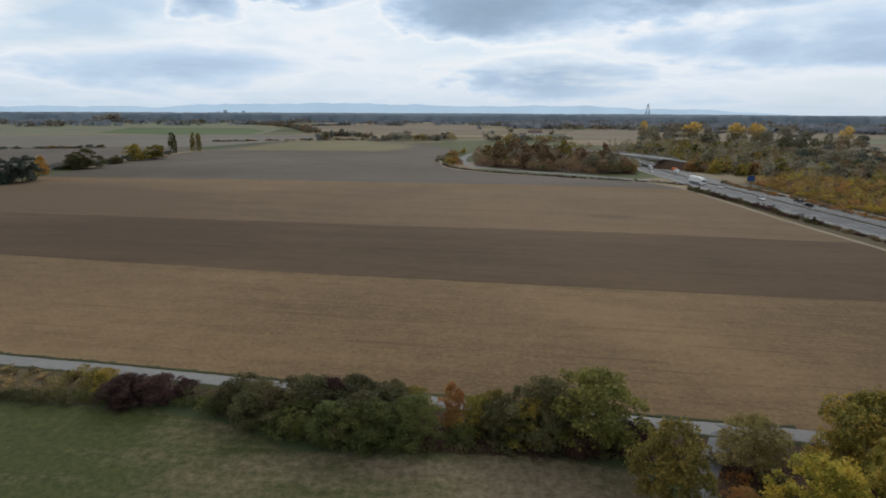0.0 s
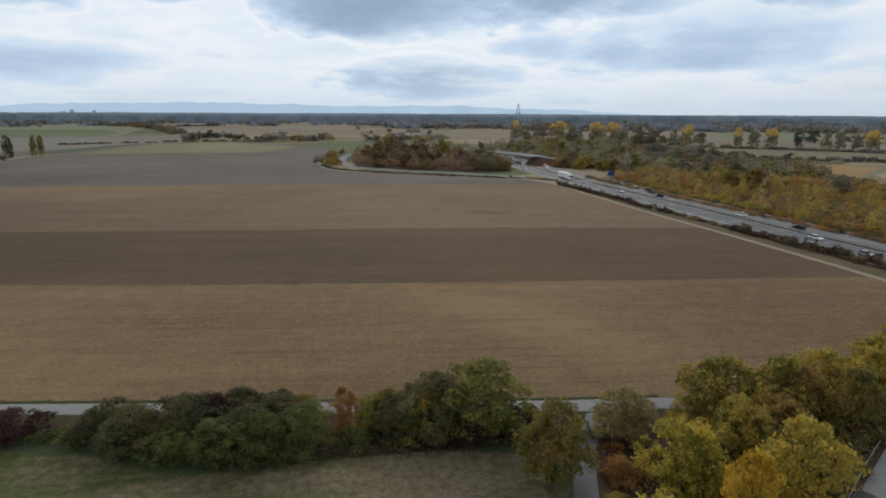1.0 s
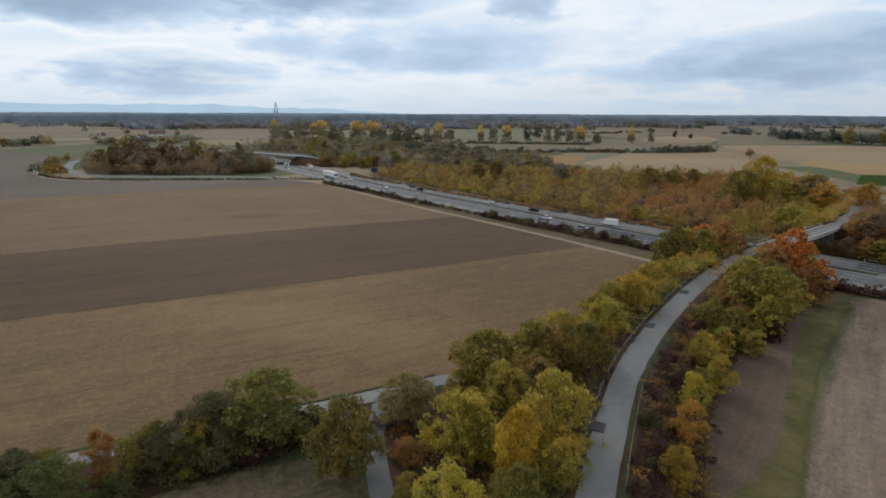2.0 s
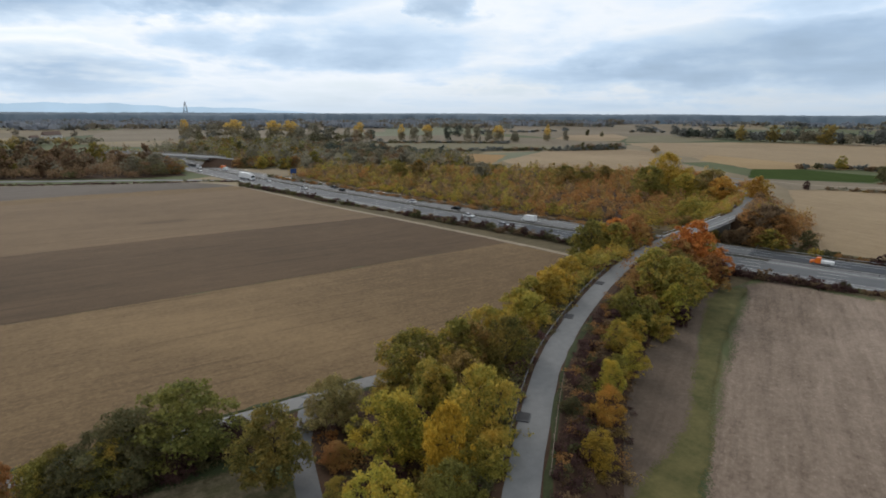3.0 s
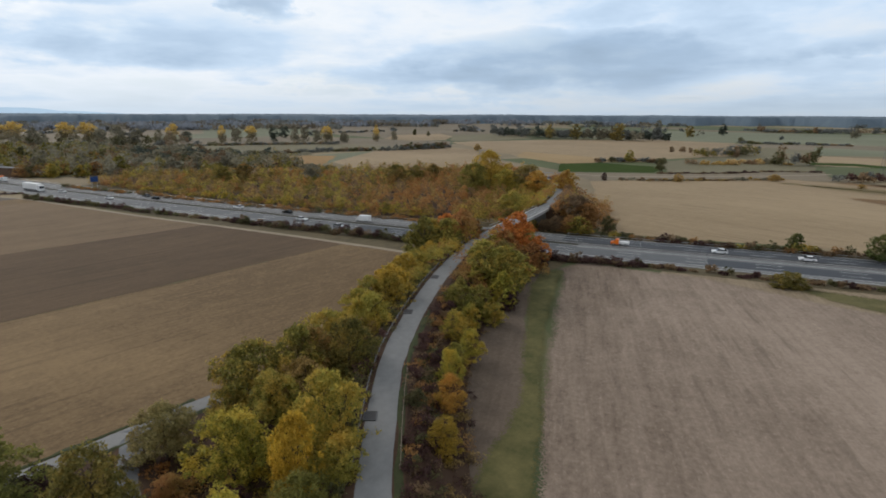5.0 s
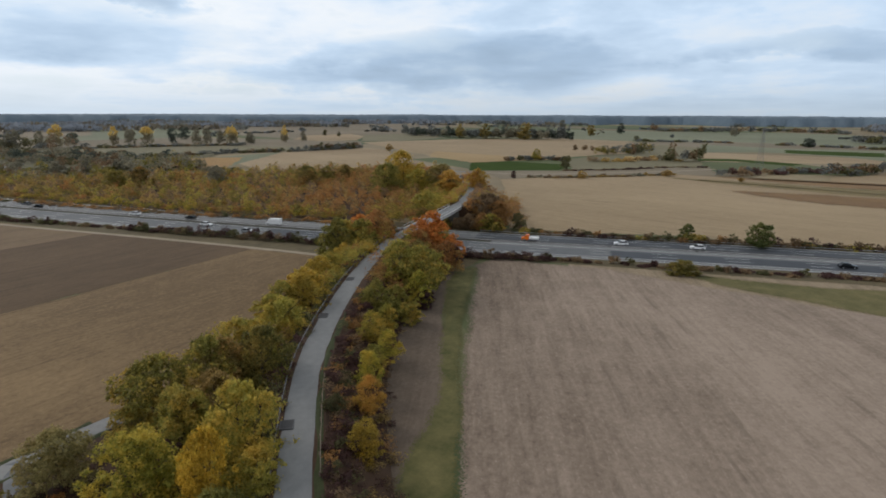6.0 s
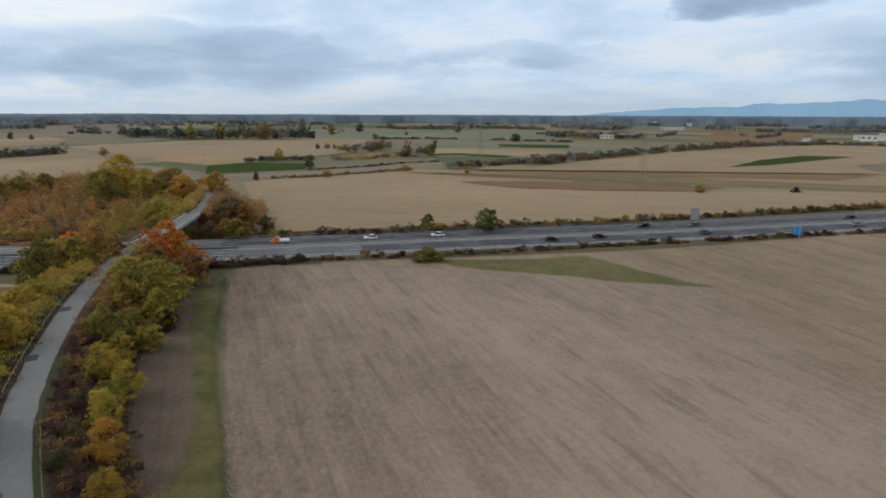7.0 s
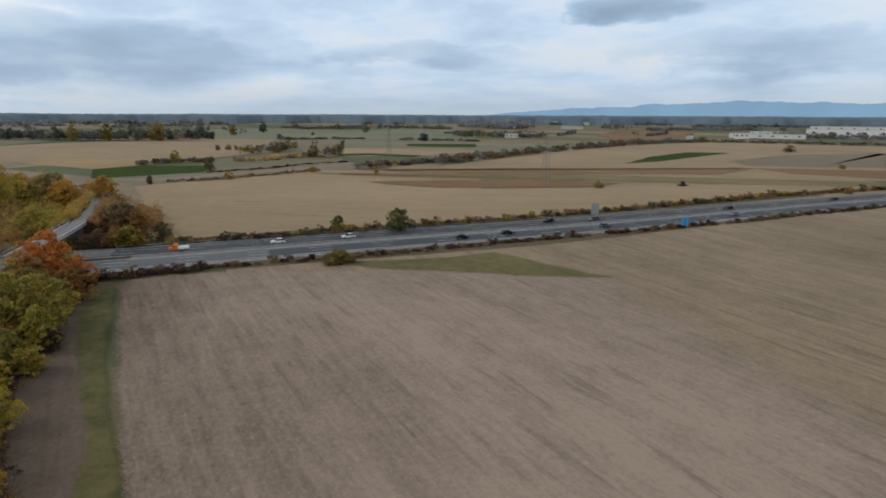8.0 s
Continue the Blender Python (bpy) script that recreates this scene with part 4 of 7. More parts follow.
patch("field_strip_grey", [(486, -475), (488, -607), (354, -443), (387, -347), (428, -366)], 0.040, GREYFALLOW, "grey-brown fallow strip", 3, rim=14)
patch("field_weed_strip", [(394, -7), (375, -90), (355, -171), (309, -266), (272, -343), (255, -321), (286, -247), (324, -156), (348, -84), (374, -36)], 0.046, soil("weed_strip", (0.112, 0.088, 0.038), (0.215, 0.165, 0.078), 1.2, 0.9, patch=0.02), "olive strip of weeds", 2, rim=9)
patch("field_soil_patch", [(338, -39), (336, -81), (328, -139), (302, -182), (290, -158), (295, -109), (304, -74), (322, -50)], 0.050, BROWNSTRIP, "brown bare soil patch", 3, rim=9)
patch("field_crop_patch", [(425, -257), (489, -322), (541, -400), (525, -444), (487, -377), (440, -301)], 0.060, CROP, "small dark green crop patch", 2)
patch("field_town_tan", [(1006, -536), (1362, -805), (1252, -959), (847, -618), (756, -449)], 0.040, BROWNSTRIP, "tan field before the town", 3)
patch("field_plain_green", [(847, -47), (763, -183), (696, -253), (713, -323), (641, -291), (573, -209), (662, -159), (756, -42)], 0.046, HAZEGREEN, "green strip on the plain", 3)
patch("field_west_brown", [(-464, 598), (-261, 332), (-274, 427), (-262, 545), (-274, 631), (-361, 625)], 0.032, GREYSOIL, "grey-brown field beyond the tree line", 3)
# this fallow's soil colour is greyed by painted haze
patch("field_west_grey", [(-708, 917), (-478, 616), (-366, 634), (-278, 641), (-189, 854), (-178, 978), (-426, 998)], 0.034, soil("hazy_fallow", (0.118, 0.106, 0.088), (0.196, 0.176, 0.146), 0.9, 0.7, patch=0.01), "grey-brown fallow field", 3)
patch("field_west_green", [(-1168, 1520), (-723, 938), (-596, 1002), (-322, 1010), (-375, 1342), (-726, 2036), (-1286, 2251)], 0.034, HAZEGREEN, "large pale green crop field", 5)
patch("field_west_dark", [(-620, 1026), (-747, 1374), (-464, 1374), (-366, 1184), (-341, 1008), (-462, 969)], 0.060, CROPLIGHT, "darker green crop strip", 5)
patch("field_distant_tan", [(240, 1136), (441, 1639), (858, 1930), (1328, 1734), (728, 946), (411, 811), (181, 855)], 0.034, GREYFALLOW, "distant tan stubble field", 6)
patch("field_west_far", [(-491, 1895), (-191, 2294), (95, 1775), (82, 1116), (-87, 1039), (-237, 1075)], 0.034, GREYFALLOW, "distant pale field", 6)

# ---- roads ----
road("road_field", [(-170, 104), (-73, 86), (-57.4, 83.3), (-29.3, 78), (25, 67.7), (34.5, 66.1), (48, 64), (62, 58.5), (72, 56)], 2.9, ROADTOP, "narrow concrete farm road along the field")
line = curve([(-170, 104, 0), (-73, 86, 0), (-57.4, 83.3, 0), (-29.3, 78, 0), (25, 67.7, 0), (34.5, 66.1, 0), (46, 64.4, 0)], 0.9)
sweep("road_verge", line, [(-2.45, 0.04), (-2.15, 0.13), (-1.8, 0.12), (-1.5, 0.04)], VERGE, label="narrow dark grass verge between road and stubble", ragged=0.7)
sweep("road_verge_south", line[70:], [(1.5, 0.055), (1.9, 0.12), (2.3, 0.055)], VERGE, label="narrow dark grass verge beside the farm road", ragged=0.5)
road("lane", [(37, 66.5), (33.5, 61), (29.9, 56.3), (26, 47.5), (21, 36), (12, 20), (0, 0)], 2.5, LANE, "grey asphalt lane branching from the farm road", 0.075)
TRACK = [(-3, 476), (2, 422), (25, 390), (77, 357), (116, 335.5), (129, 310), (130.8, 262), (131.2, 214), (133.0, 178), (134.5, 148), (135.2, 118), (135.0, 89), (131, 80)]
road("dirt_track", TRACK, 2.0, DIRT, "pale dirt track along the field's edge", 0.08, 0.7)
road("ramp", [(141, 322), (118, 348), (82, 377), (53.5, 396), (27, 420), (17, 455), (18, 507), (30, 560), (70, 590), (108, 570, 3), (119, 548, 6.0)], 6.0, ASPHALT_B, "curved grey motorway slip road")
road("road_east", [(167, 424, 6.6), (180, 408, 5.0), (205, 408, 2.0), (235, 418, 0.3), (262, 420), (285, 480), (330, 560), (390, 680)], 6.0, ASPHALT_B, "grey country road beyond the bridge")
road("road_side", [(250, 405), (259, 363), (297, 312), (328, 248), (364, 196), (377, 152), (377.9, 112.4)], 4.0, ASPHALT_B, "narrow grey side road behind the thicket")
road("farm_track", [(377.9, 112.4), (377.7, 84.5), (392.0, 60.2), (415.3, 24.8), (444.1, -12.3), (469.0, -38.2)], 3.5, DIRT, "pale dirt farm track between fields", 0.08, 0.8)

HW = [(240, -540), (228, -400), (217, -265), (200.5, -165), (188.5, -92), (182.5, -40), (177.5, 0), (171.5, 42), (166.5, 92), (162.2, 145), (159.2, 200), (156.8, 250), (155.2, 300), (154.3, 345), (154.5, 395), (157.5, 445), (163.5, 500), (171.5, 560)]
HWLINE = curve([(x, y, 0.0) for x, y in HW], 6.0)[::-1].copy()     # north to south, its right side faces west


def lane_paint(base, line, o, dash, wide=0.09):
    nrm = sides(line)
    v, f = [], []
    for i in range(len(line) - 1):
        if dash and i % 3:
            continue
        for j in (i, i + 1):
            c = line[j, :2] + nrm[j] * o
            v += [(*(c - nrm[j] * wide), 0.172), (*(c + nrm[j] * wide), 0.172)]
        k = len(v) - 4
        f.append((k, k + 1, k + 3, k + 2))
    tagged(link("lane_marking", v, f, PAINT, base), "dashed white lane line" if dash else "solid white edge line")


def motorway():
    base = sweep("motorway", HWLINE, [(-14.6, 0.02), (-13.4, 0.10), (-13.1, 0.12), (-9.6, 0.13), (-1.6, 0.14), (-1.3, 0.15), (1.3, 0.15), (1.6, 0.14), (12.2, 0.13), (15.3, 0.12), (15.6, 0.10), (16.6, 0.02)],
                 [ASPHALT_A, ASPHALT_B, DRYGRASS, MEDIAN], label="wide motorway of grey asphalt with a narrow median", mats_index=[2, 1, 1, 1, 0, 3, 0, 0, 1, 1, 2])
    for o, dash in ((-12.6, 0), (-9.3, 0), (-5.6, 1), (-2.0, 0), (2.0, 0), (5.6, 1), (9.2, 1), (12.6, 0), (15.0, 0)):
        lane_paint(base, HWLINE, o, dash)
    south = HWLINE[(HWLINE[:, 1] < 52) & (HWLINE[:, 1] > -330)]
    sweep("median_strip", south, [(-2.2, 0.156), (-1.8, 0.158), (3.6, 0.158), (4.0, 0.156)], ASPHALT_B, base, "pale paved strip along the median")
    keep = HWLINE[(HWLINE[:, 1] < 17) & (HWLINE[:, 1] > -330)]
    sweep("resurfaced_lane", keep, [(4.2, 0.160), (12.0, 0.160)], NEWASPHALT, base, "newly laid dark asphalt lane")
    keep = HWLINE[(HWLINE[:, 1] < 60) & (HWLINE[:, 1] > -330)]
    sweep("resurfaced_lane", keep, [(-11.8, 0.160), (-2.6, 0.160)], NEWASPHALT, base, "newly laid dark asphalt lane")
    keep = HWLINE[(HWLINE[:, 1] < 128) & (HWLINE[:, 1] > 62)]
    sweep("resurfaced_lane", keep, [(2.4, 0.160), (11.6, 0.160)], NEWASPHALT, base, "newly laid dark asphalt lane")


def guard_rail(name, line, off, label, every=2, h=0.75, mat=STEEL):
    e = new(name)
    e.location = (0, 0, 0)
    tagged(e, label, "guard rail", "guard rails")
    sweep("rail", line, [(off - 0.03, h - 0.16), (off + 0.04, h - 0.12), (off - 0.01, h - 0.08), (off + 0.04, h - 0.04), (off - 0.03, h)], mat, e)
    nrm = sides(line)
    bm = bmesh.new()
    box(bm, -0.05, -0.06, 0.0, 0.05, 0.06, h - 0.04)
    me = bpy.data.meshes.new("post")
    bm.to_mesh(me)
    bm.free()
    me.materials.append(mat)
    for i in range(0, len(line), every):
        c = line[i, :2] + nrm[i] * (off - 0.09)
        p = new("post", me)
        p.parent, p.location = e, (c[0], c[1], line[i, 2])
    return e


motorway()
MAIN = HWLINE[(HWLINE[:, 1] > -330) & (HWLINE[:, 1] < 430)]
for o in (-0.9, 0.9):
    guard_rail("guard_rail", MAIN, o, "weathered steel guard rail along the motorway median", mat=OLDSTEEL)
guard_rail("guard_rail", MAIN[MAIN[:, 1] > 110], -13.7, "galvanised steel guard rail on the motorway verge")
guard_rail("guard_rail", MAIN[MAIN[:, 1] < 60], -13.7, "galvanised steel guard rail on the motorway verge")

# ---- embankment path and its bridge ----
PATH = [(-30, -14, 2.0), (8, 8, 3.0), (26, 20, 3.6), (38.5, 28.5, 4.0), (50.2, 36.0, 4.3), (63.2, 43.5, 4.6), (78.3, 50.0, 4.9), (101, 57.8, 5.4), (126.5, 64.2, 6.0),
        (147, 66.6, 6.5), (178, 67.0, 6.8), (206, 70.0, 6.7), (250, 80.7, 6.0), (281, 95.3, 5.0), (315, 112, 4.0), (345, 122, 1.0), (360, 124, 0.1)]
PLINE = curve(PATH, 3.0)


def embankment(name, line, label):
    n, nrm, v = len(line), sides(line), []
    for i in range(n):
        z = line[i, 2]
        for o, h in ((-3.6 - 1.6 * z, 0.0), (-3.5 - 0.75 * z, 0.52 * z), (-3.0, z - 0.06), (0, z - 0.02), (3.0, z - 0.06), (3.5 + 0.75 * z, 0.52 * z), (3.6 + 1.6 * z, 0.0)):
            c = line[i, :2] + nrm[i] * o
            wob = 0.35 * noise.noise(Vector((c[0] * 0.2, c[1] * 0.2, 1.0))) if 0.1 < h < z - 0.1 else 0.0
            v.append((c[0], c[1], h + wob))
    f = [(a * 7 + i, a * 7 + i + 1, a * 7 + i + 8, a * 7 + i + 7) for a in range(n - 1) for i in range(6)]
    f += [tuple(range(7)), tuple((n - 1) * 7 + 6 - i for i in range(7))]
    tagged(link(name, v, f, LITTER, smooth=False), label, kind="structure")


GAP0, GAP1 = 151.0, 190.0
embankment("embankment_near", PLINE[PLINE[:, 0] < GAP0], "earth embankment with brown scrub carrying the path")
embankment("embankment_road", curve([(165, 427, 6.5), (180, 408, 5.0), (205, 408, 2.0), (235, 418, 0.3)], 4.0), "earth embankment of the country road")
embankment("embankment_ramp", curve([(70, 590, 0.1), (108, 570, 3.0), (121, 543, 6.2)], 4.0), "earth embankment of the slip road")
embankment("embankment_far", PLINE[PLINE[:, 0] > GAP1], "earth embankment beyond the motorway bridge")
sweep("path_verge", PLINE, [(-2.8, -0.03), (-2.0, 0.02), (1.95, 0.02), (2.6, -0.03)], LITTER, label="narrow brown soil verge of the path", ragged=0.3)
sweep("path", PLINE, [(-1.95, 0.01), (-1.85, 0.05), (0, 0.08), (1.65, 0.05), (1.75, 0.01)], PATHTOP, label="pale concrete farm path on the embankment", ragged=0.3)
sweep("path_grass", PLINE[(PLINE[:, 0] > 20) & (PLINE[:, 0] < 84)], [(1.95, 0.035), (2.15, 0.09), (2.4, 0.06), (2.7, -0.05)], VERGE, label="narrow green grass edge of the path", ragged=0.5)
RAILED = PLINE[(PLINE[:, 0] > 40) & (PLINE[:, 0] < 150)]
guard_rail("guard_rail", RAILED, -2.45, "dull grey steel guard rail along the embankment path", 1, 0.75, DULLSTEEL)
guard_rail("guard_rail", PLINE[(PLINE[:, 0] > 40) & (PLINE[:, 0] < 62)], 2.5, "low grey wooden railing beside the embankment path", 1, 0.6, WOOD)
guard_rail("guard_rail", PLINE[(PLINE[:, 0] > 208) & (PLINE[:, 0] < 300)], -2.75, "galvanised guard rail along the embankment path", 1)


def bridge(name, line, half, depth, label, piers, mat=CONCRETE, pier_mat=CONCRETE):
    e = tagged(new(name), label, "bridge", kind="structure")
    z0 = -depth
    sweep("deck", line, [(-half, -0.02), (-half, z0 + 0.35), (-half * 0.7, z0), (half * 0.7, z0), (half, z0 + 0.35), (half, -0.02)], mat, e)
    for s in (-1, 1):
        o = s * (half - 0.12)
        sweep("parapet", line, [(o - 0.22, 0.0), (o - 0.22, 0.30), (o + 0.22, 0.30), (o + 0.22, -0.5), (o + 0.15, -0.5)], mat, e)
        sweep("handrail", line, [(o - 0.05, 1.15), (o + 0.05, 1.15), (o + 0.05, 1.05), (o - 0.05, 1.05), (o - 0.05, 1.15)], STEEL, e)
        nrm = sides(line)
        bm = bmesh.new()
        rod(bm, (0, 0, 0.25), (0, 0, 1.1), 0.04)
        me = bpy.data.meshes.new("baluster")
        bm.to_mesh(me)
        bm.free()
        me.materials.append(STEEL)
        for i in range(0, len(line)):
            b = new("baluster", me)
            b.parent, b.location = e, (*(line[i, :2] + nrm[i] * o), line[i, 2])
    for x, y, z, w, along_, turn in piers:
        bm = bmesh.new()
        box(bm, -w / 2, -along_ / 2, -0.3, w / 2, along_ / 2, z, 0.08)
        p = part("pier", bm, pier_mat, e)
        p.matrix_basis = pose(x, y, 0, 0, 0, turn)
    return e


bridge("bridge_path", PLINE[(PLINE[:, 0] > GAP0 - 4) & (PLINE[:, 0] < GAP1 + 5)], 2.35, 1.1, "concrete farm bridge over the motorway",
       [(153.0, 66.6, 5.6, 1.2, 5.0, 4), (168.5, 66.9, 5.7, 0.9, 4.2, 4), (188.5, 67.9, 5.7, 1.2, 5.0, 6)], PALECONCRETE, DARKCONCRETE)
OVER = curve([(118, 550, 6.0), (127, 524, 7.0), (135, 498, 7.2), (152, 460, 7.1), (162, 436, 6.9), (168, 422, 6.6)], 5.0)
bridge("bridge_road", OVER, 8.5, 1.5, "concrete road bridge over the motorway", [(134, 501, 5.8, 1.5, 8, -24), (149, 467, 5.9, 1.0, 7, -24), (164, 431, 5.5, 2.0, 9, -24)])
road("bridge_road_surface", [(118, 550, 6.0), (135, 498, 7.2), (152, 460, 7.1), (162, 436, 6.9), (168, 422, 6.6)], 10.5, ASPHALT_B, "grey road surface on the bridge", 0.03, 0.0)
bm = bmesh.new()
vs = [bm.verts.new(c) for c in ((-6, -9, 0), (6, -9, 0), (6, 9, 0), (-6, 9, 0), (-5, -1, 5.6), (5, -1, 5.6), (5, 6, 5.6), (-5, 6, 5.6))]
for q in ((0, 1, 5, 4), (1, 2, 6, 5), (2, 3, 7, 6), (3, 0, 4, 7), (4, 5, 6, 7)):
    bm.faces.new([vs[i] for i in q])
e = tagged(new("abutment"), "sloped concrete bridge abutment", "abutment", kind="structure")
e.matrix_basis = pose(168, 424, 0, 0, 0, 155)
e.scale = (0.55, 0.55, 0.9)
part("slope", bm, CONCRETE, e)


def drain_plate(x, y, z, turn):
    e = tagged(new("drain_plate"), "dark square steel drain cover at the path's edge", "drain cover", "drain covers")
    e.matrix_basis = pose(x, y, z, 0, 0, turn)
    e.scale = (0.76, 0.76, 1.0)
    bm = bmesh.new()
    box(bm, -1.25, -0.95, -0.15, 1.25, 0.95, 0.10, 0.02)
    part("cover", bm, PLATE, e)
    bm = bmesh.new()
    for k in (-1, 1):
        box(bm, -1.3, k * 1.0 - 0.06, -0.15, 1.3, k * 1.0 + 0.06, 0.13)
        box(bm, k * 1.3 - 0.06, -1.0, -0.15, k * 1.3 + 0.06, 1.0, 0.13)
    part("rim", bm, DARKSTEEL, e)


drain_plate(49.3, 37.2, 4.36, 30)
drain_plate(81.0, 52.5, 5.00, 24)
drain_plate(101.4, 58.9, 5.44, 18)

# ---- trees and shrubs near the farm road ----
shrub(-39.9, 72.6, 4.4, 8.0, PLUM)
shrub(-43.5, 72.6, 4.2, 8.0, PLUM)
shrub(-45.9, 73.3, 3.2, 7.3, PLUM)
shrub(-36.6, 73.4, 3.2, 4.0, PLUM)
shrub(-49.6, 76.2, 3.4, 5.0, OLIVE)
shrub(-29, 70.3, 4.4, 7.0, DARKGREEN)
shrub(-23.5, 67.6, 6.0, 9.0, DARKGREEN)
shrub(-27.5, 70.8, 5.6, 8.0, DARKGREEN)
shrub(-18, 68.2, 6.2, 9.6, DARKGREEN)
shrub(-14.7, 68.9, 6.1, 5.4, PLUM)
shrub(-11, 69.2, 5.6, 8.4, DARKGREEN)
shrub(-6, 67.4, 5.4, 8.0, DARKGREEN)
shrub(-18.7, 64.5, 4.4, 7.8, GREEN)
shrub(-13.2, 62.4, 6.0, 8.3, GREEN)
shrub(-8.4, 62.4, 6.4, 9.0, GREEN)
shrub(-4, 62.3, 6.4, 7.7, GREEN)
shrub(-10.2, 64.2, 6.2, 8.6, DARKGREEN)
shrub(1.3, 66.7, 6.1, 4.5, ORANGEBROWN)
shrub(4.5, 64.9, 5.5, 6.4, OLIVE)
shrub(7.3, 63.7, 6.3, 7.4, DARKGREEN)
shrub(10.2, 62.5, 6.4, 6.6, OLIVE)
shrub(-25.3, 69.8, 4.6, 6.5, DARKGREEN)
shrub(-20.3, 69.8, 5.4, 7.5, DARKGREEN)
shrub(-15.3, 69.8, 5.1, 4.5, PLUM)
shrub(-11.8, 69.8, 5.6, 7, DARKGREEN)
shrub(-7.1, 69.8, 4.6, 6.5, DARKGREEN)
shrub(-3.7, 69.8, 3.9, 6, DARKOLIVE)
shrub(6.4, 65.5, 6.3, 6, DARKOLIVE)
shrub(10.4, 65.5, 6, 6, DARKGREEN)
shrub(13.3, 65.5, 7.2, 6.5, DARKGREEN)
tree(12.4, 62.5, 8.9, 9.4, DARKGREEN)
tree(18.0, 62.2, 10.6, 12.6, MIDGREEN)
shrub(23.2, 60.6, 4.8, 5.5, PLUM)
shrub(16.5, 60.2, 3.6, 5.5, PLUM)
shrub(14.3, 61.3, 4.6, 6.2, DARKGREEN)
shrub(20.9, 61.3, 4.5, 5.5, DARKGREEN)
tree(23.8, 51.4, 10.1, 9.2, DARKOLIVE)
tree(35.3, 56.5, 7.6, 8.4, GREYOLIVE)
tree(48.6, 56.5, 10.8, 11.5, OLIVE)
tree(54.4, 53.2, 11.6, 10.8, OLIVE)
tree(59.0, 48.5, 12.1, 9.4, DARKOLIVE)
tree(35.6, 45.2, 10.2, 9.7, YELLOWGREEN)
tree(43.8, 39.2, 13.0, 9.8, OLIVEYELLOW)
tree(36.2, 36.6, 12.2, 6.0, GOLD)
tree(26.8, 35.8, 9.1, 7.9, YELLOWGREEN)
tree(39.5, 33.6, 8.6, 6.6, OLIVEYELLOW)
tree(76.0, 57.1, 10.0, 10.1, OLIVEYELLOW)
tree(86.2, 59.8, 11.1, 10.8, YELLOW)
shrub(26.6, 43.1, 4.7, 3.5, OLIVE)
tree(78.5, 61.0, 8.2, 9.0, OLIVEYELLOW, 1.0)
tree(90.5, 64.0, 9.6, 9.8, YELLOW, 1.0)
tree(101.5, 66.8, 8.8, 9.5, YELLOW, 1.0)
tree(127.0, 77.7, 13.1, 12.8, GREENOLIVE)
tree(134.0, 79.5, 12.6, 12.0, OLIVE)
tree(140.5, 78.0, 12.2, 11.0, RED, 0.5)
tree(146.0, 76.5, 11.2, 10.5, ORANGEBROWN, 0.5)
shrub(186.2, 60.5, 6.0, 6.5, BROWNWOOD)
shrub(185.4, 64.6, 4.8, 5.0, BROWNWOOD)
shrub(185.6, 68.6, 4.2, 4.4, DARKOLIVE)
shrub(187.0, 56.5, 6.6, 7.0, RUSSET)
shrub(185.8, 75.0, 5.4, 7.0, OLIVE)
shrub(188.5, 79.0, 6.6, 8.0, BROWNOLIVE)
tree(131.4, 72.0, 11.8, 11.0, OLIVE, 1.0)
tree(138.5, 71.6, 13.0, 12.5, ORANGEBROWN, 1.0)
tree(145.5, 73.0, 10.5, 10.0, ORANGEBROWN, 0.5)
shrub(147.5, 60.8, 4.6, 5.0, OLIVE, 3.0)
shrub(137.0, 60.2, 5.0, 5.5, OLIVE, 3.5)
shrub(130.0, 58.6, 5.0, 5.5, MOSS, 3.5)
shrub(122.5, 57.0, 4.6, 5.0, OLIVE, 3.2)
shrub(123.1, 67.1, 6.6, 10.0, OLIVE, 2.0)
tree(141.9, 57.4, 12.6, 13.0, RED, 2.2)
shrub(144.1, 51.5, 7.0, 10.0, RED)
tree(109.9, 51.2, 11.0, 10.5, OLIVE, 2.0)
tree(112.4, 47.2, 10.6, 12.0, OLIVE, 1.0)
tree(132.2, 48.9, 8.4, 9.6, ORANGEBROWN)
shrub(90.6, 47.3, 7.9, 7.6, GREENOLIVE, 2.0)
shrub(104.7, 44.2, 8.3, 6.6, YELLOWGREEN)
shrub(79.4, 42.1, 6.6, 6.0, OLIVEYELLOW, 1.5)
shrub(76.5, 37.3, 6.2, 4.4, YELLOWGREEN, 0.5)
shrub(66.3, 35.6, 6.1, 4.6, YELLOWGREEN, 1.5)
shrub(59.6, 31.8, 5.8, 4.8, ORANGEYELLOW, 1.5)
shrub(50.6, 27.4, 6.0, 5.0, YELLOW, 1.2)
shrub(88, 48.0, 3.6, 4.1, PLUM, 2.5)
shrub(69, 38.8, 3.4, 4.1, PLUM, 2.0)
shrub(55.1, 34.3, 3.9, 3.5, DARKGREEN, 2.5)
tree(273, 126, 22.0, 20.0, YELLOW)
tree(260, 112, 14.0, 17.0, OLIVEYELLOW)
tree(264, 101.6, 16.5, 19.0, PALEYELLOW)
tree(252.5, 126.4, 17.0, 18.0, GREENOLIVE)
tree(208.4, 87.3, 10.5, 13.0, OLIVE)
tree(257.7, 94.3, 13.4, 16.0, ORANGEYELLOW)
tree(254.2, 79.6, 13.4, 11.1, ORANGEYELLOW, 2.0)
tree(196.0, 56.1, 13.0, 14.0, BROWNWOOD)
tree(197.5, 61.5, 8.6, 9.5, RUSSET, 1.0)
tree(194.5, 52.0, 10.5, 11.0, RUSSET)
shrub(186.9, 52.7, 6.3, 10.8, OLIVE)
shrub(192.5, 44.2, 6.6, 5.4, DARKGREEN)
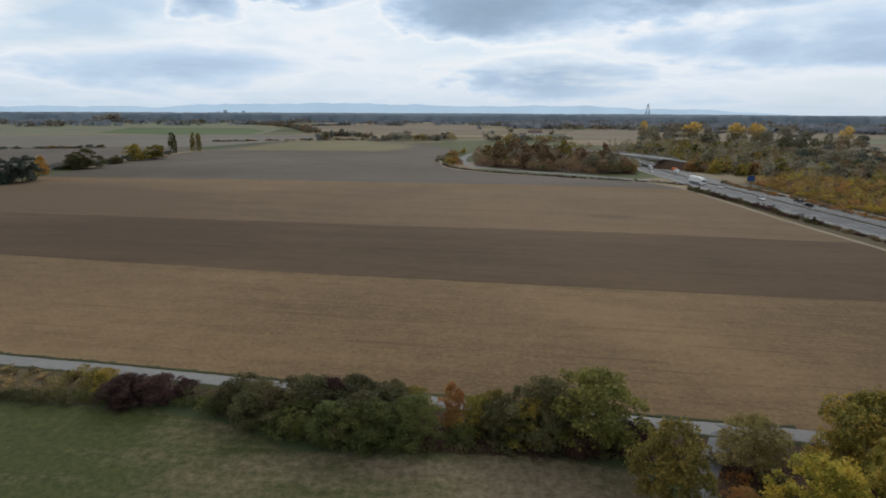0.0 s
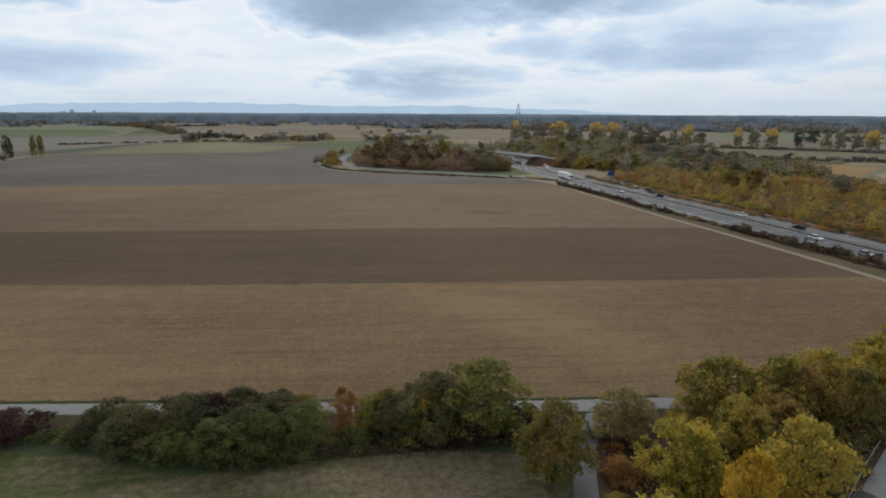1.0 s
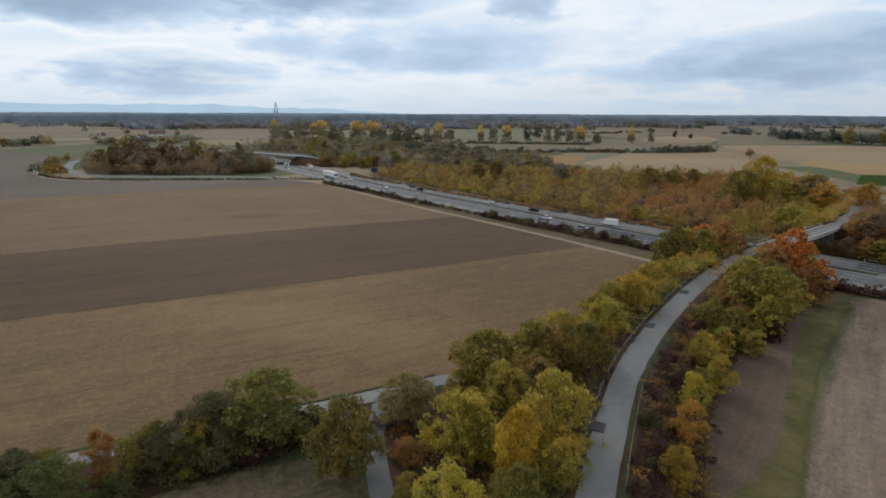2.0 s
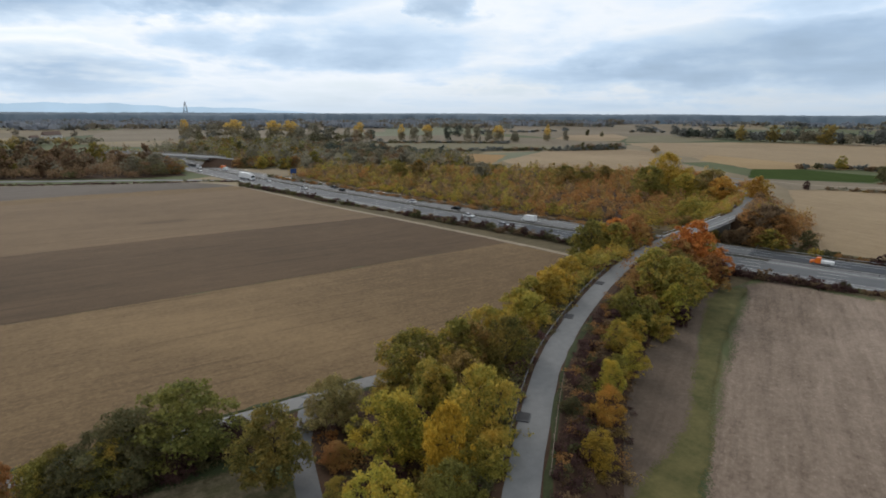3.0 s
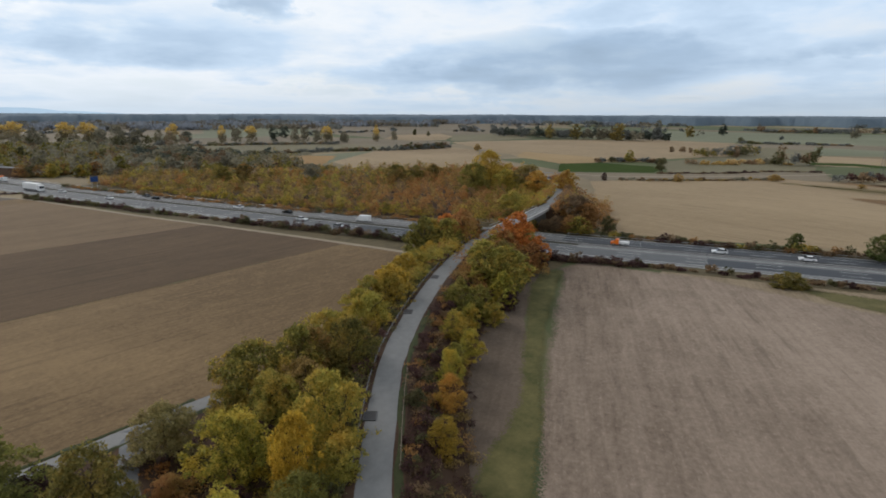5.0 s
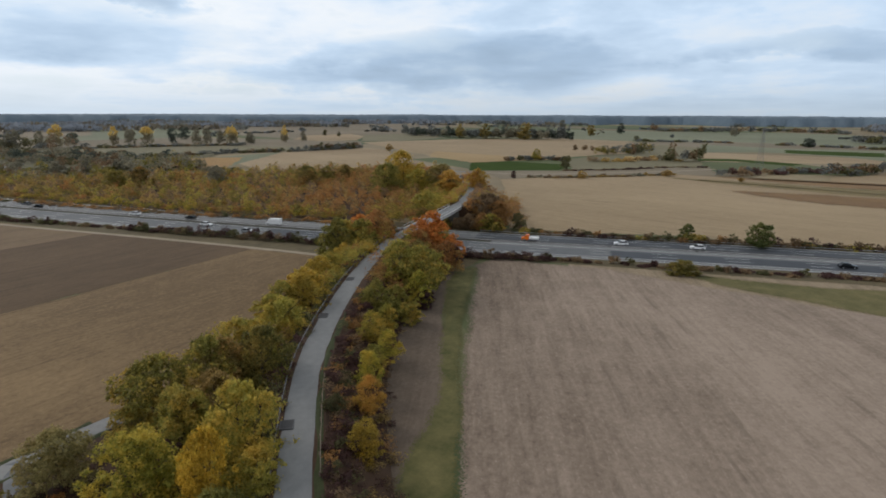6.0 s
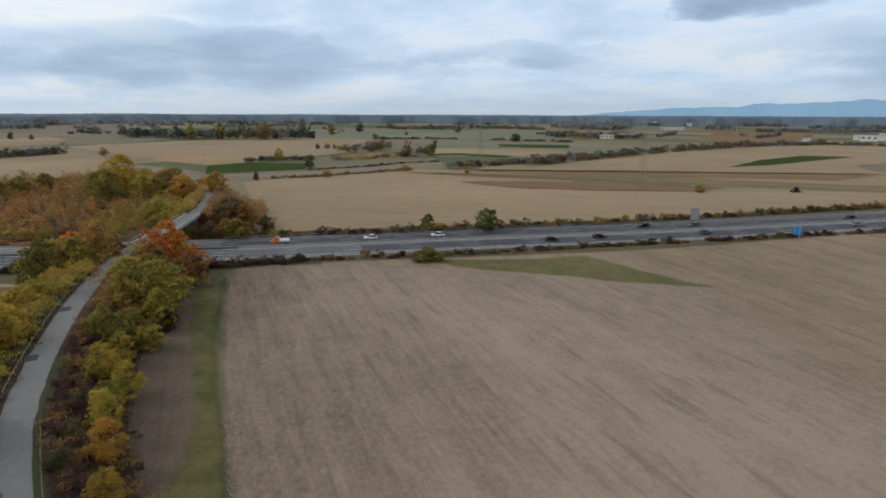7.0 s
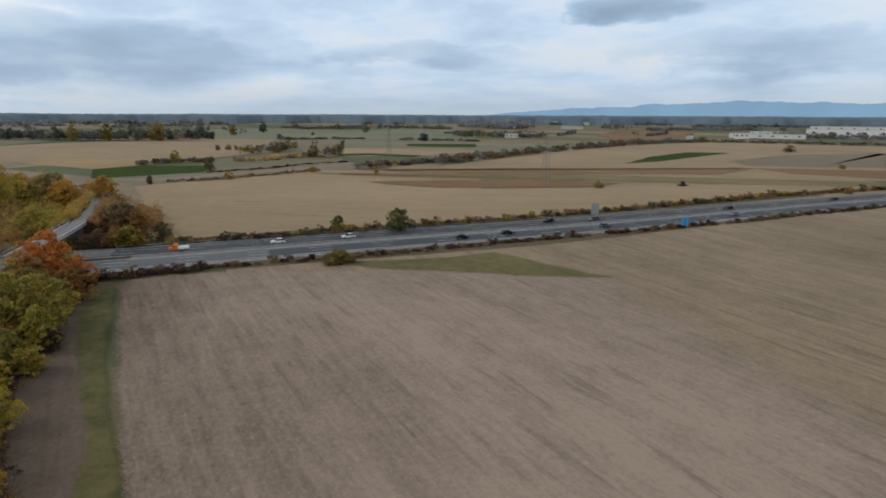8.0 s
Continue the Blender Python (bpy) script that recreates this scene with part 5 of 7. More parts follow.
shrub(195.5, -10.5, 5.9, 6.2, GREEN)
tree(193.1, -31.2, 8.4, 9.2, GREEN)
shrub(153.1, -8.7, 3.8, 9.3, DARKOLIVE)
tree(252.9, 234.5, 11.3, 13.8, HAZEOLIVE)
tree(262.0, 179.0, 10.5, 13.0, BROWNOLIVE)
tree(272.5, 186.0, 12.0, 13.0, DARKOLIVE)
tree(284.0, 181.0, 10.0, 12.5, DARKOLIVE)
tree(293.0, 173.0, 11.0, 12.0, BROWNOLIVE)
tree(214.0, 266.0, 11.5, 13.0, DARKOLIVE)
tree(224.5, 257.0, 12.5, 14.0, BROWNOLIVE)
tree(51, 49, 8.5, 8.0, MOSS, 0.5)
tree(57, 52, 10.8, 9.5, BROWNOLIVE)
tree(64, 56, 10.5, 10.0, OLIVE)
tree(66.5, 55.5, 8.0, 7.5, OLIVEYELLOW, 1.5)
tree(83, 62.5, 8.5, 8.0, OLIVE, 1.5)
tree(95.5, 66.0, 8.0, 8.0, OLIVEYELLOW, 1.0)
tree(109, 69.5, 7.5, 8.0, OLIVE, 1.5)
tree(118, 70, 8.5, 9.0, YELLOW, 0.5)
tree(46, 50, 9.0, 8.4, OLIVE)
tree(33, 33, 8.6, 7.0, GREENOLIVE)
shrub(41, 47, 5.0, 6.0, PLUM)
shrub(32, 42, 4.0, 5.0, PLUM)
shrub(31, 50, 3.0, 4.5, ORANGEBROWN)
shrub(44, 57, 5.5, 7.0, OLIVE)
shrub(72, 38, 4.8, 4.5, OLIVE, 1.0)
shrub(88, 43.5, 5.4, 4.8, OLIVEYELLOW, 1.0)
shrub(96, 45.5, 6.5, 5.4, GREENOLIVE, 1.0)
shrub(119, 50, 8.0, 9.5, OLIVE, 1.0)
shrub(125, 53, 8.5, 9.5, BROWNOLIVE, 1.5)
shrub(184, 385, 9.0, 11.0, OLIVE)
shrub(132, 398, 9.0, 11.0, OLIVE)
shrub(130, 412, 10.0, 12.0, ORANGEBROWN)
shrub(126, 388, 8.0, 11.0, ORANGEBROWN)
tree(135.0, 57.5, 9.0, 9.5, ORANGEBROWN, 1.5)
tree(150.0, 58.5, 10.0, 9.0, OLIVE)
shrub(95, 42.3, 5.0, 6.0, OLIVE)
shrub(104, 43.0, 4.5, 5.0, PLUM)
shrub(124, 48.5, 5.0, 6.5, OLIVE)
shrub(140, 50.0, 5.5, 7.0, PLUM)
shrub(195, 372, 8.0, 11.0, OLIVE)
shrub(208, 380, 9.0, 12.0, RUSSET)

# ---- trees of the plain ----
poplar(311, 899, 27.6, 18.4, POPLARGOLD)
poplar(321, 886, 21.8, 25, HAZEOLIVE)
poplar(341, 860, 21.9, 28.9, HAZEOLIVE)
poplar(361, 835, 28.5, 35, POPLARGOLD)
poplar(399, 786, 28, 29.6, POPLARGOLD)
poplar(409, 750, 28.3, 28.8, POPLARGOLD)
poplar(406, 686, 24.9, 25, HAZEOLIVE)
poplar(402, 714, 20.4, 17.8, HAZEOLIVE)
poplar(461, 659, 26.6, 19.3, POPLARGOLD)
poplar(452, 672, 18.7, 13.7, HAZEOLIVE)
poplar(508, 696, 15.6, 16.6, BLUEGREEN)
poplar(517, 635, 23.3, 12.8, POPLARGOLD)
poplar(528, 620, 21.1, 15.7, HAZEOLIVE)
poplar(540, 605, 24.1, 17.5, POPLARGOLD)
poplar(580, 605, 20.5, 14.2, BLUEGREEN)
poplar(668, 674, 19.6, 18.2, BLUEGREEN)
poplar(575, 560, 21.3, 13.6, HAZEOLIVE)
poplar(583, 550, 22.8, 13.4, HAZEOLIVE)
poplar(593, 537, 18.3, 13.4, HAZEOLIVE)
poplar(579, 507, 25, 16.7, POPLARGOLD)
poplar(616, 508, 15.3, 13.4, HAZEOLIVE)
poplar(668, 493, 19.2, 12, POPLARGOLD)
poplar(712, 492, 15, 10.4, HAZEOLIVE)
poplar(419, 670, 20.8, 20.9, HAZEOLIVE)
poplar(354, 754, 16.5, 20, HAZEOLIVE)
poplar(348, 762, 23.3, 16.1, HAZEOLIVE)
tree(498, 103, 10.8, 9.2, OLIVE)
tree(429, 66, 9.6, 8.7, DARKGREEN)
tree(351, 86, 5, 4, PLUM)
tree(368, 46, 5, 6.7, MOSS)
tree(404, -5, 4.5, 8.1, MOSS)
tree(1092, 127, 20.4, 18.7, PALEYELLOW)
tree(1210, 84, 23.3, 17, BLUEGREEN)
tree(918, 38, 8.4, 12.9, DARKGREEN)
tree(837, -170, 12.5, 17.1, BLUEGREEN)
tree(1185, -121, 18.3, 16.7, HAZEOLIVE)
tree(897, 271, 25.4, 20.1, PALEYELLOW)
tree(893, 205, 28.8, 25.4, PALEYELLOW)
tree(894, 232, 24.4, 16, HAZEOLIVE)
tree(908, 318, 23.5, 17, PALEYELLOW)
tree(562, 278, 7.9, 8.8, MOSS)
tree(608, 27, 11.2, 7.3, BROWNWOOD)
tree(387, -47, 2.7, 4.7, MOSS)
tree(662, 82, 6.3, 8, BROWNWOOD)
tree(657, 92, 6.3, 6.7, BROWNWOOD)
tree(655, 73, 6.2, 5.3, BROWNWOOD)
tree(1482, 244, 25.3, 21.1, HAZEOLIVE)
tree(898, 575, 12.1, 8.6, DARKGREEN)
tree(866, 526, 9.6, 7.1, DARKGREEN)
tree(693, 511, 23.2, 7.8, POPLARGOLD)
tree(645, 536, 10.7, 11.8, HAZEOLIVE)
tree(522, -514, 7.9, 14.7, BROWNWOOD)
tree(353, -399, 4.3, 6.4, MOSS)
tree(285, -158, 4.1, 5.9, OLIVE)
tree(236, -274, 4.1, 5.1, MOSS)
poplar(-258, 546, 20.6, 9.1, DARKGREEN)
poplar(-253, 578, 19.6, 6.3, DARKOLIVE)
poplar(-247, 578, 19.6, 6.3, DARKOLIVE)
poplar(-201, 1140, 6.6, 11.2, BLUEGREEN)
poplar(-253, 1073, 16.5, 10.6, HAZEOLIVE)
shrub(-240, 322, 15.9, 20.1, BLUEGREEN)
shrub(-244, 312, 14.2, 15.9, BLUEGREEN)
shrub(-253, 357, 12.3, 9.7, ORANGEYELLOW)
shrub(-252, 401, 14.2, 24.7, DARKGREEN)
shrub(-256, 393, 8.5, 18.8, DARKGREEN)
shrub(-253, 468, 13.7, 22.4, OLIVE)
shrub(-243, 480, 12.6, 21.6, DARKOLIVE)
shrub(-252, 437, 6, 13.1, DARKGREEN)

# ---- thickets ----
thicket("reeds", scatter([(-120, 92), (-74, 84), (-54, 80), (-52, 73.5), (-74, 76.5), (-120, 85)], 1.5, 3, (0.4, 1.3), (1.2, 2.2)), [STRAW, GREYOLIVE, BROWNWOOD, STRAW], 70, 0.12, "pale dry reeds and weeds beside the road", seed=3)
thicket("weed_bushes", scatter([(-58, 81), (-46, 78), (-45, 74), (-56, 74)], 2.4, 65, (1.4, 3.2), (2.2, 3.6)), [GREYOLIVE, STRAW, GREYOLIVE, DARKOLIVE], 260, 0.13, "straw and olive bushes at the end of the weedy strip", seed=65)
thicket("brambles", along([(-120, 82.5), (-74, 75.0), (-56, 72.4), (-46, 72)], 0.9, 4, (1.2, 2.4), (1.8, 2.8), 0.6, 0.03), [DARKGREEN, GREEN, DARKGREEN], 200, 0.13, "dark green bramble edge of the meadow", seed=4)
thicket("hedge", along([(-36, 71.5), (-26, 67.4), (-19, 63.9), (-12, 61.5), (-3, 61.6), (4, 62.4)], 1.1, 64, (1.4, 3.8), (2.4, 4.0), 0.7, 0.05), [GREEN, DARKGREEN, GREEN], 320, 0.13, "green foot of the hedge along the meadow", seed=64)
thicket("undergrowth", scatter([(-38, 73), (-20, 66), (0, 66), (22, 63), (26, 60), (22, 58.5), (-4, 60), (-16, 60), (-30, 69)], 3.0, 5, (1.0, 2.6), (2.4, 3.8)), [DARKGREEN, PLUM, DARKGREEN], 140, 0.17, "dark undergrowth below the hedge", seed=5)
thicket("undergrowth", scatter([(31, 60), (40, 60), (60, 55), (68, 52), (56, 46), (40, 36), (30, 30), (25, 33), (30, 46)], 3.0, 6, (0.7, 2.2), (2.4, 3.8)), [PLUM, PLUM, DARKGREEN, ORANGEBROWN], 130, 0.17, "brown undergrowth beneath the trees", seed=6)
WOOD_POLY = [(180, 335), (178, 222), (181, 150), (186, 112), (200, 90), (240, 92), (300, 118), (372, 145), (362, 200), (322, 242), (262, 305), (215, 350)]
YOUNG = scatter(WOOD_POLY, 5.2, 8, (3.4, 9.0), (3.6, 5.8))
thicket("young_wood", [q for q in YOUNG if q[1] > 150 + 0.25 * (q[0] - 180)], [BROWNOLIVE, MOSS, DARKOLIVE, BROWNWOOD, ORANGEBROWN, BROWNOLIVE, OLIVE], 86, 0.40, "young autumn wood in olive and gold", seed=8)
thicket("young_wood", [q for q in YOUNG if q[1] <= 150 + 0.25 * (q[0] - 180)], [BROWNWOOD, RUSSET, ORANGEBROWN, RUSSET, BROWNOLIVE, ORANGEBROWN, MOSS], 96, 0.40, "young autumn wood in rust and brown", seed=88)
patch("wood_floor", WOOD_POLY, 0.045, LITTER, "brown leaf litter in the young wood", 3.0)
thicket("wood_edge", along([(179, 330), (177, 222), (181, 150), (186, 114)], 3.5, 9, (2.5, 6.5), (4, 7), 2.0, 0.05), [OLIVEYELLOW, RUSSET, MOSS, OLIVEYELLOW], 190, 0.32, "bushy edge of the young wood", seed=9)
ISLAND = [(24, 430), (60, 402), (100, 378), (128, 372), (133, 405), (128, 470), (110, 530), (70, 575), (35, 545), (27, 490)]
thicket("island_wood", scatter(ISLAND, 7.5, 10, (5, 14), (8, 14)), [DARKGREEN, HAZERUST, HAZEOLIVE, BROWNWOOD, BROWNWOOD, HAZERUST], 150, 0.5, "dense brown autumn wood inside the slip road", seed=10)
wood_rng = np.random.default_rng(31)
for x, y, z, h, w in scatter([(34, 430), (66, 408), (104, 388), (122, 382), (126, 410), (120, 470), (104, 524), (70, 560), (42, 536), (34, 490)], 17.0, 32, (12, 20), (11, 16)):
    tree(round(x, 1), round(y, 1), round(h, 1), round(w, 1), (HAZEOLIVE, HAZERUST, DARKOLIVE, BROWNWOOD, HAZERUST, BROWNOLIVE)[int(wood_rng.integers(6))], where="in the small wood", group="trees of the small wood")
for x, y, z, h, w in scatter([(206, 372), (262, 324), (300, 312), (286, 356), (250, 356), (246, 394), (262, 430), (296, 510), (300, 600), (230, 610), (176, 560), (184, 480), (186, 440)], 24.0, 33, (8, 15), (9, 15)):
    tree(round(x, 1), round(y, 1), round(h, 1), round(w, 1), (DARKGREEN, GREENOLIVE, DARKOLIVE, HAZEOLIVE, BROWNOLIVE, HAZEOLIVE)[int(wood_rng.integers(6))], where="in the belt", group="trees of the belt")
patch("island_floor", ISLAND, 0.045, LITTER, "leaf litter inside the slip road", 3.0)
thicket("slip_hedge", along([(-6, 440), (3, 412), (30, 381), (80, 349), (118, 329), (135, 316)], 1.7, 11, (0.6, 1.8), (2.2, 3.6), 0.7, 0.03, offset=-6.0), [DARKGREEN, PLUM, PLUM], 70, 0.28, "low dark hedge along the slip road", seed=11)
thicket("road_bank_bushes", scatter([(190, 412), (192, 394), (210, 390), (242, 406), (240, 424), (205, 420)], 4.2, 77, (5, 9), (6, 9)), [RUSSET, ORANGEBROWN, DARKGREEN, MOSS, RUSSET], 200, 0.36, "russet bushes on the bank of the country road", seed=77)
thicket("road_bank_scrub", slope(curve([(165, 427, 6.5), (180, 408, 5.0), (205, 408, 2.0), (235, 418, 0.3)], 2.0), 1, 3.4, 14.0, 178, 236, 2.6, 78, (2.5, 5.5), (4.0, 6.5), 0.3), [RUSSET, ORANGEBROWN, DARKGREEN, MOSS], 110, 0.36, "autumn scrub on the slope of the country road", seed=78)
thicket("slip_shrubs", scatter([(-4, 440), (14, 425), (13, 470), (14, 520), (22, 560), (10, 560), (2, 500)], 7.0, 12, (4, 9), (6, 9)), [OLIVE, ORANGEBROWN, DARKGREEN], 120, 0.5, "shrubs outside the slip road's bend", seed=12)
thicket("motorway_hedge", along([(131.5, 300), (134.5, 268), (136.2, 245), (137.6, 215), (138.8, 204)], 1.4, 13, (1.3, 3.3), (2.4, 3.8), 0.8, 0.05), [DARKGREEN, PLUM, DARKGREEN, PLUM], 170, 0.24, "dark hedge between track and motorway", seed=13)
thicket("motorway_hedge", along([(139, 204), (140.2, 186), (141, 170)], 1.5, 113, (0.7, 2.0), (1.8, 3.2), 0.9, 0.12), [PLUM, BROWNWOOD, DARKGREEN], 110, 0.22, "low dry growth between track and motorway", seed=113)
thicket("motorway_hedge", along([(141, 170), (142.4, 150), (144.6, 125), (146.8, 104), (148, 86)], 1.1, 114, (1.6, 4.0), (2.6, 4.4), 1.1, 0.05), [DARKGREEN, PLUM, DARKGREEN, PLUM, BROWNWOOD], 220, 0.24, "dark bushes between track and motorway", seed=114)
thicket("motorway_hedge", along([(148, 52), (153, 36), (156, 14), (159, -15), (163, -42), (168.5, -75), (175.5, -125), (182, -165), (191, -210), (200, -265), (212, -380)], 1.4, 14, (0.5, 2.4), (2.0, 3.8), 0.9, 0.24), [PLUM, DARKGREEN, BROWNWOOD, PLUM, BROWNWOOD], 110, 0.35, "low brown hedge along the motorway", seed=14)
thicket("hedge", along([(147, 51), (150.5, 39), (152.5, 26)], 1.1, 76, (1.4, 3.4), (3.0, 4.6), 1.4, 0.03), [PLUM, PLUM, BROWNWOOD], 220, 0.2, "dark red-brown bushes at the field corner", seed=76)
thicket("motorway_hedge", along([(188, 44), (190, 20), (193, -8), (199, -45), (206, -95), (222, -165), (238, -240), (248, -330), (258, -450)], 1.6, 15, (1.0, 3.8), (3.0, 5.0), 1.2, 0.08), [BROWNWOOD, DARKGREEN, RUSSET, PLUM, BROWNWOOD, OLIVE], 100, 0.37, "mixed hedge on the motorway's far side", seed=15)
thicket("embankment_scrub", slope(PLINE, 1, 3.7, 7.4, 30, 146, 1.25, 16, (0.6, 2.3), (1.7, 3.0)), [PLUM, BROWNWOOD, DARKGREEN, PLUM, RUSSET, PLUM], 120, 0.14, "dark brown scrub on the embankment slope", seed=16)
thicket("embankment_foot_scrub", slope(PLINE, 1, 7.6, 11.2, 30, 140, 1.5, 61, (0.4, 1.5), (1.8, 3.0), 0.25), [PLUM, BROWNWOOD, RUSSET, MOSS, PLUM], 90, 0.13, "low brown scrub at the embankment's foot", seed=61)
thicket("embankment_scrub", slope(PLINE, -1, 3.6, 6.4, 30, 146, 1.5, 17, (0.8, 2.6), (1.8, 3.2), 0.2), [DARKGREEN, OLIVE, PLUM, DARKGREEN], 120, 0.16, "dark green scrub on the embankment slope", seed=17)
thicket("embankment_bushes", slope(PLINE, -1, 6.8, 12.0, 32, 146, 2.4, 63, (1.8, 4.6), (2.6, 4.6), 0.45), [OLIVE, DARKGREEN, OLIVEYELLOW, MOSS, OLIVE], 170, 0.19, "olive bushes at the embankment's foot", seed=63)
thicket("bridge_thicket", scatter([(186.5, 50), (188.5, 65), (200, 66), (215, 67), (246, 73), (252, 62), (228, 51), (206, 45)], 4.2, 71, (4, 9.5), (5, 8.5)), [RUSSET, BROWNWOOD, ORANGEBROWN, MOSS, RUSSET], 260, 0.22, "russet thicket on the far embankment", seed=71)
thicket("bridge_thicket", scatter([(183, 72), (183, 100), (232, 112), (258, 124), (264, 102), (226, 85), (200, 77)], 4.6, 72, (4, 9), (5, 8.5)), [OLIVEYELLOW, ORANGEBROWN, OLIVE, RUSSET, OLIVE], 240, 0.23, "mixed autumn thicket beside the far embankment", seed=72)
thicket("embankment_bushes", slope(PLINE, 1, 5.0, 12.0, 100, 148, 2.6, 73, (2.5, 6.5), (4.0, 6.5), 0.5), [OLIVE, ORANGEBROWN, OLIVEYELLOW, MOSS, RUSSET], 260, 0.18, "autumn bushes on the embankment near the bridge", seed=73)
thicket("embankment_bushes", slope(PLINE, -1, 4.5, 12.0, 96, 149, 2.6, 74, (2.5, 6.0), (4.0, 6.5), 0.5), [OLIVE, OLIVEYELLOW, ORANGEBROWN, OLIVE], 260, 0.18, "yellowing bushes on the embankment near the bridge", seed=74)
thicket("verge_scrub", along([(163.5, 330), (166.5, 270), (170, 200), (174.5, 145), (180, 104)], 2.2, 75, (0.8, 2.8), (3.0, 5.0), 1.5, 0.08), [RUSSET, DARKGREEN, BROWNWOOD, RUSSET], 130, 0.26, "low russet scrub along the motorway's far verge", seed=75)
thicket("embankment_scrub", along([(200, 60), (225, 66), (252, 73), (285, 90), (318, 105)], 4.0, 18, (4, 8), (6, 9), 2.0, 0.0, 0.5), [ORANGEBROWN, OLIVE, ORANGEBROWN, OLIVEYELLOW], 200, 0.36, "autumn bushes on the far embankment", seed=18)
thicket("embankment_scrub", along([(196, 82), (222, 88), (245, 97), (270, 113), (300, 130), (335, 142)], 4.0, 19, (5, 11), (7, 11), 3.0, 0.0, 0.0), [OLIVEYELLOW, OLIVE, YELLOWGREEN, ORANGEYELLOW], 220, 0.36, "yellow autumn bushes beside the far embankment", seed=19)
thicket("embankment_scrub", slope(PLINE, -1, 4.2, 9.0, 197, 305, 2.6, 81, (2.2, 4.8), (3.0, 4.8), 0.25), [OLIVEYELLOW, OLIVE, ORANGEBROWN, OLIVE, MOSS], 110, 0.26, "yellowing bushes on the far embankment slope", seed=81)
thicket("embankment_scrub", slope(PLINE, 1, 4.2, 9.0, 193, 300, 2.6, 82, (2.4, 5.0), (3.0, 5.0), 0.2), [RUSSET, BROWNWOOD, ORANGEBROWN, BROWNWOOD, OLIVE], 110, 0.26, "russet bushes on the far embankment slope", seed=82)
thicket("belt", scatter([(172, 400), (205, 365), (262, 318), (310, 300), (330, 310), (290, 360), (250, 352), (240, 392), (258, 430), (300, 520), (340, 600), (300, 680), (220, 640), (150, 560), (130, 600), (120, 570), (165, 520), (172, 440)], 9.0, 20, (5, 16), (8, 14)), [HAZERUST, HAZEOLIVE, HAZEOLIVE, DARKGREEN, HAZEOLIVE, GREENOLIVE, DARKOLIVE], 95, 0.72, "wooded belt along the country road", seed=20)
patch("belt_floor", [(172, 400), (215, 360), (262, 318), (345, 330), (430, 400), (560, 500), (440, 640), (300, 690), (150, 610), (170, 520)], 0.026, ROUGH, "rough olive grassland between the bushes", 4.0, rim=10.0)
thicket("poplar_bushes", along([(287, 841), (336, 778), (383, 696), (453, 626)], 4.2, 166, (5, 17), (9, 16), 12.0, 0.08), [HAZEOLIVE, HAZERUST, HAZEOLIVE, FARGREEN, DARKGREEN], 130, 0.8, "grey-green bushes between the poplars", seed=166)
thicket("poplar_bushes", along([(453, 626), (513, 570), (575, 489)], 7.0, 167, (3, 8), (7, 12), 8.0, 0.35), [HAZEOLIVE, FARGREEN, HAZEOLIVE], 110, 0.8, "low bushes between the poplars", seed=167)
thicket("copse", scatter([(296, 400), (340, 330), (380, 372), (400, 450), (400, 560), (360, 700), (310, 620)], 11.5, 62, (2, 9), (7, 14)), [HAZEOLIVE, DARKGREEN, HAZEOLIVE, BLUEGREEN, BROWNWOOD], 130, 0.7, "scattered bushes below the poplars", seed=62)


def field_hedge(name, pts, seed, h, w, mats, label, gap=0.1, per=90, size=1.1, spread=2.0):
    thicket(name, along(pts, max(w) * 0.36, seed, h, w, spread, gap), mats, per, size, label, seed=seed)


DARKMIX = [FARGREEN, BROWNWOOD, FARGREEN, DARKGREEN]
field_hedge("field_hedge", [(336, 430), (377, 425), (427, 416), (474, 388), (517, 356), (585, 327)], 31, (2, 6), (5, 9), DARKMIX, "dark field hedge", 0.06, 110, 0.7, 2)
field_hedge("field_hedge", [(525, 361), (554, 344), (594, 333)], 131, (5, 10), (7, 10), DARKMIX, "taller bushes at the hedge end", 0.15, 120, 0.8, 2)
field_hedge("field_hedge", [(445, 609), (498, 569), (537, 540), (572, 493)], 32, (1.5, 4), (6, 9), DARKMIX, "thin dark field hedge", 0.12, 90, 0.9, 2)
field_hedge("field_hedge", [(300, 324), (314, 312), (317, 274)], 132, (1.5, 3.5), (4, 7), [DARKGREEN, PLUM, HAZEOLIVE], "dark hedge along the side road", 0.1, 90, 0.9, 2)
field_hedge("field_hedge", [(278, 291), (288, 259), (298, 227)], 133, (1.5, 4), (4, 7), [DARKGREEN, PLUM, HAZEOLIVE], "dark hedge along the side road", 0.1, 90, 0.9, 2)
field_hedge("field_hedge", [(358, 78), (367, 56), (387, 26), (413, -8)], 33, (0.8, 2.6), (3, 5.5), [MOSS, BROWNWOOD, HAZEOLIVE], "low thin hedge behind the tan field", 0.12, 90, 0.45, 1.5)
field_hedge("field_hedge", [(412, 64), (437, 26), (469, -5), (482, -33)], 134, (0.5, 1.8), (3, 5), [PLUM, BROWNWOOD], "low reddish growth beside the farm track", 0.25, 70, 0.45, 1.5)
field_hedge("field_hedge", [(418, -37), (438, -66), (463, -97), (484, -126), (499, -140)], 34, (3, 7), (7, 11), [PLUM, BROWNWOOD, FARGREEN, PLUM], "long dark hedge across the plain", 0.03, 130, 0.7, 2.5)
field_hedge("field_hedge", [(447, -108), (485, -151), (532, -206), (599, -286), (652, -372), (707, -463), (739, -568)], 135, (4, 10), (9, 14), DARKMIX, "long dark hedge below the town", 0.05, 110, 0.9, 4)
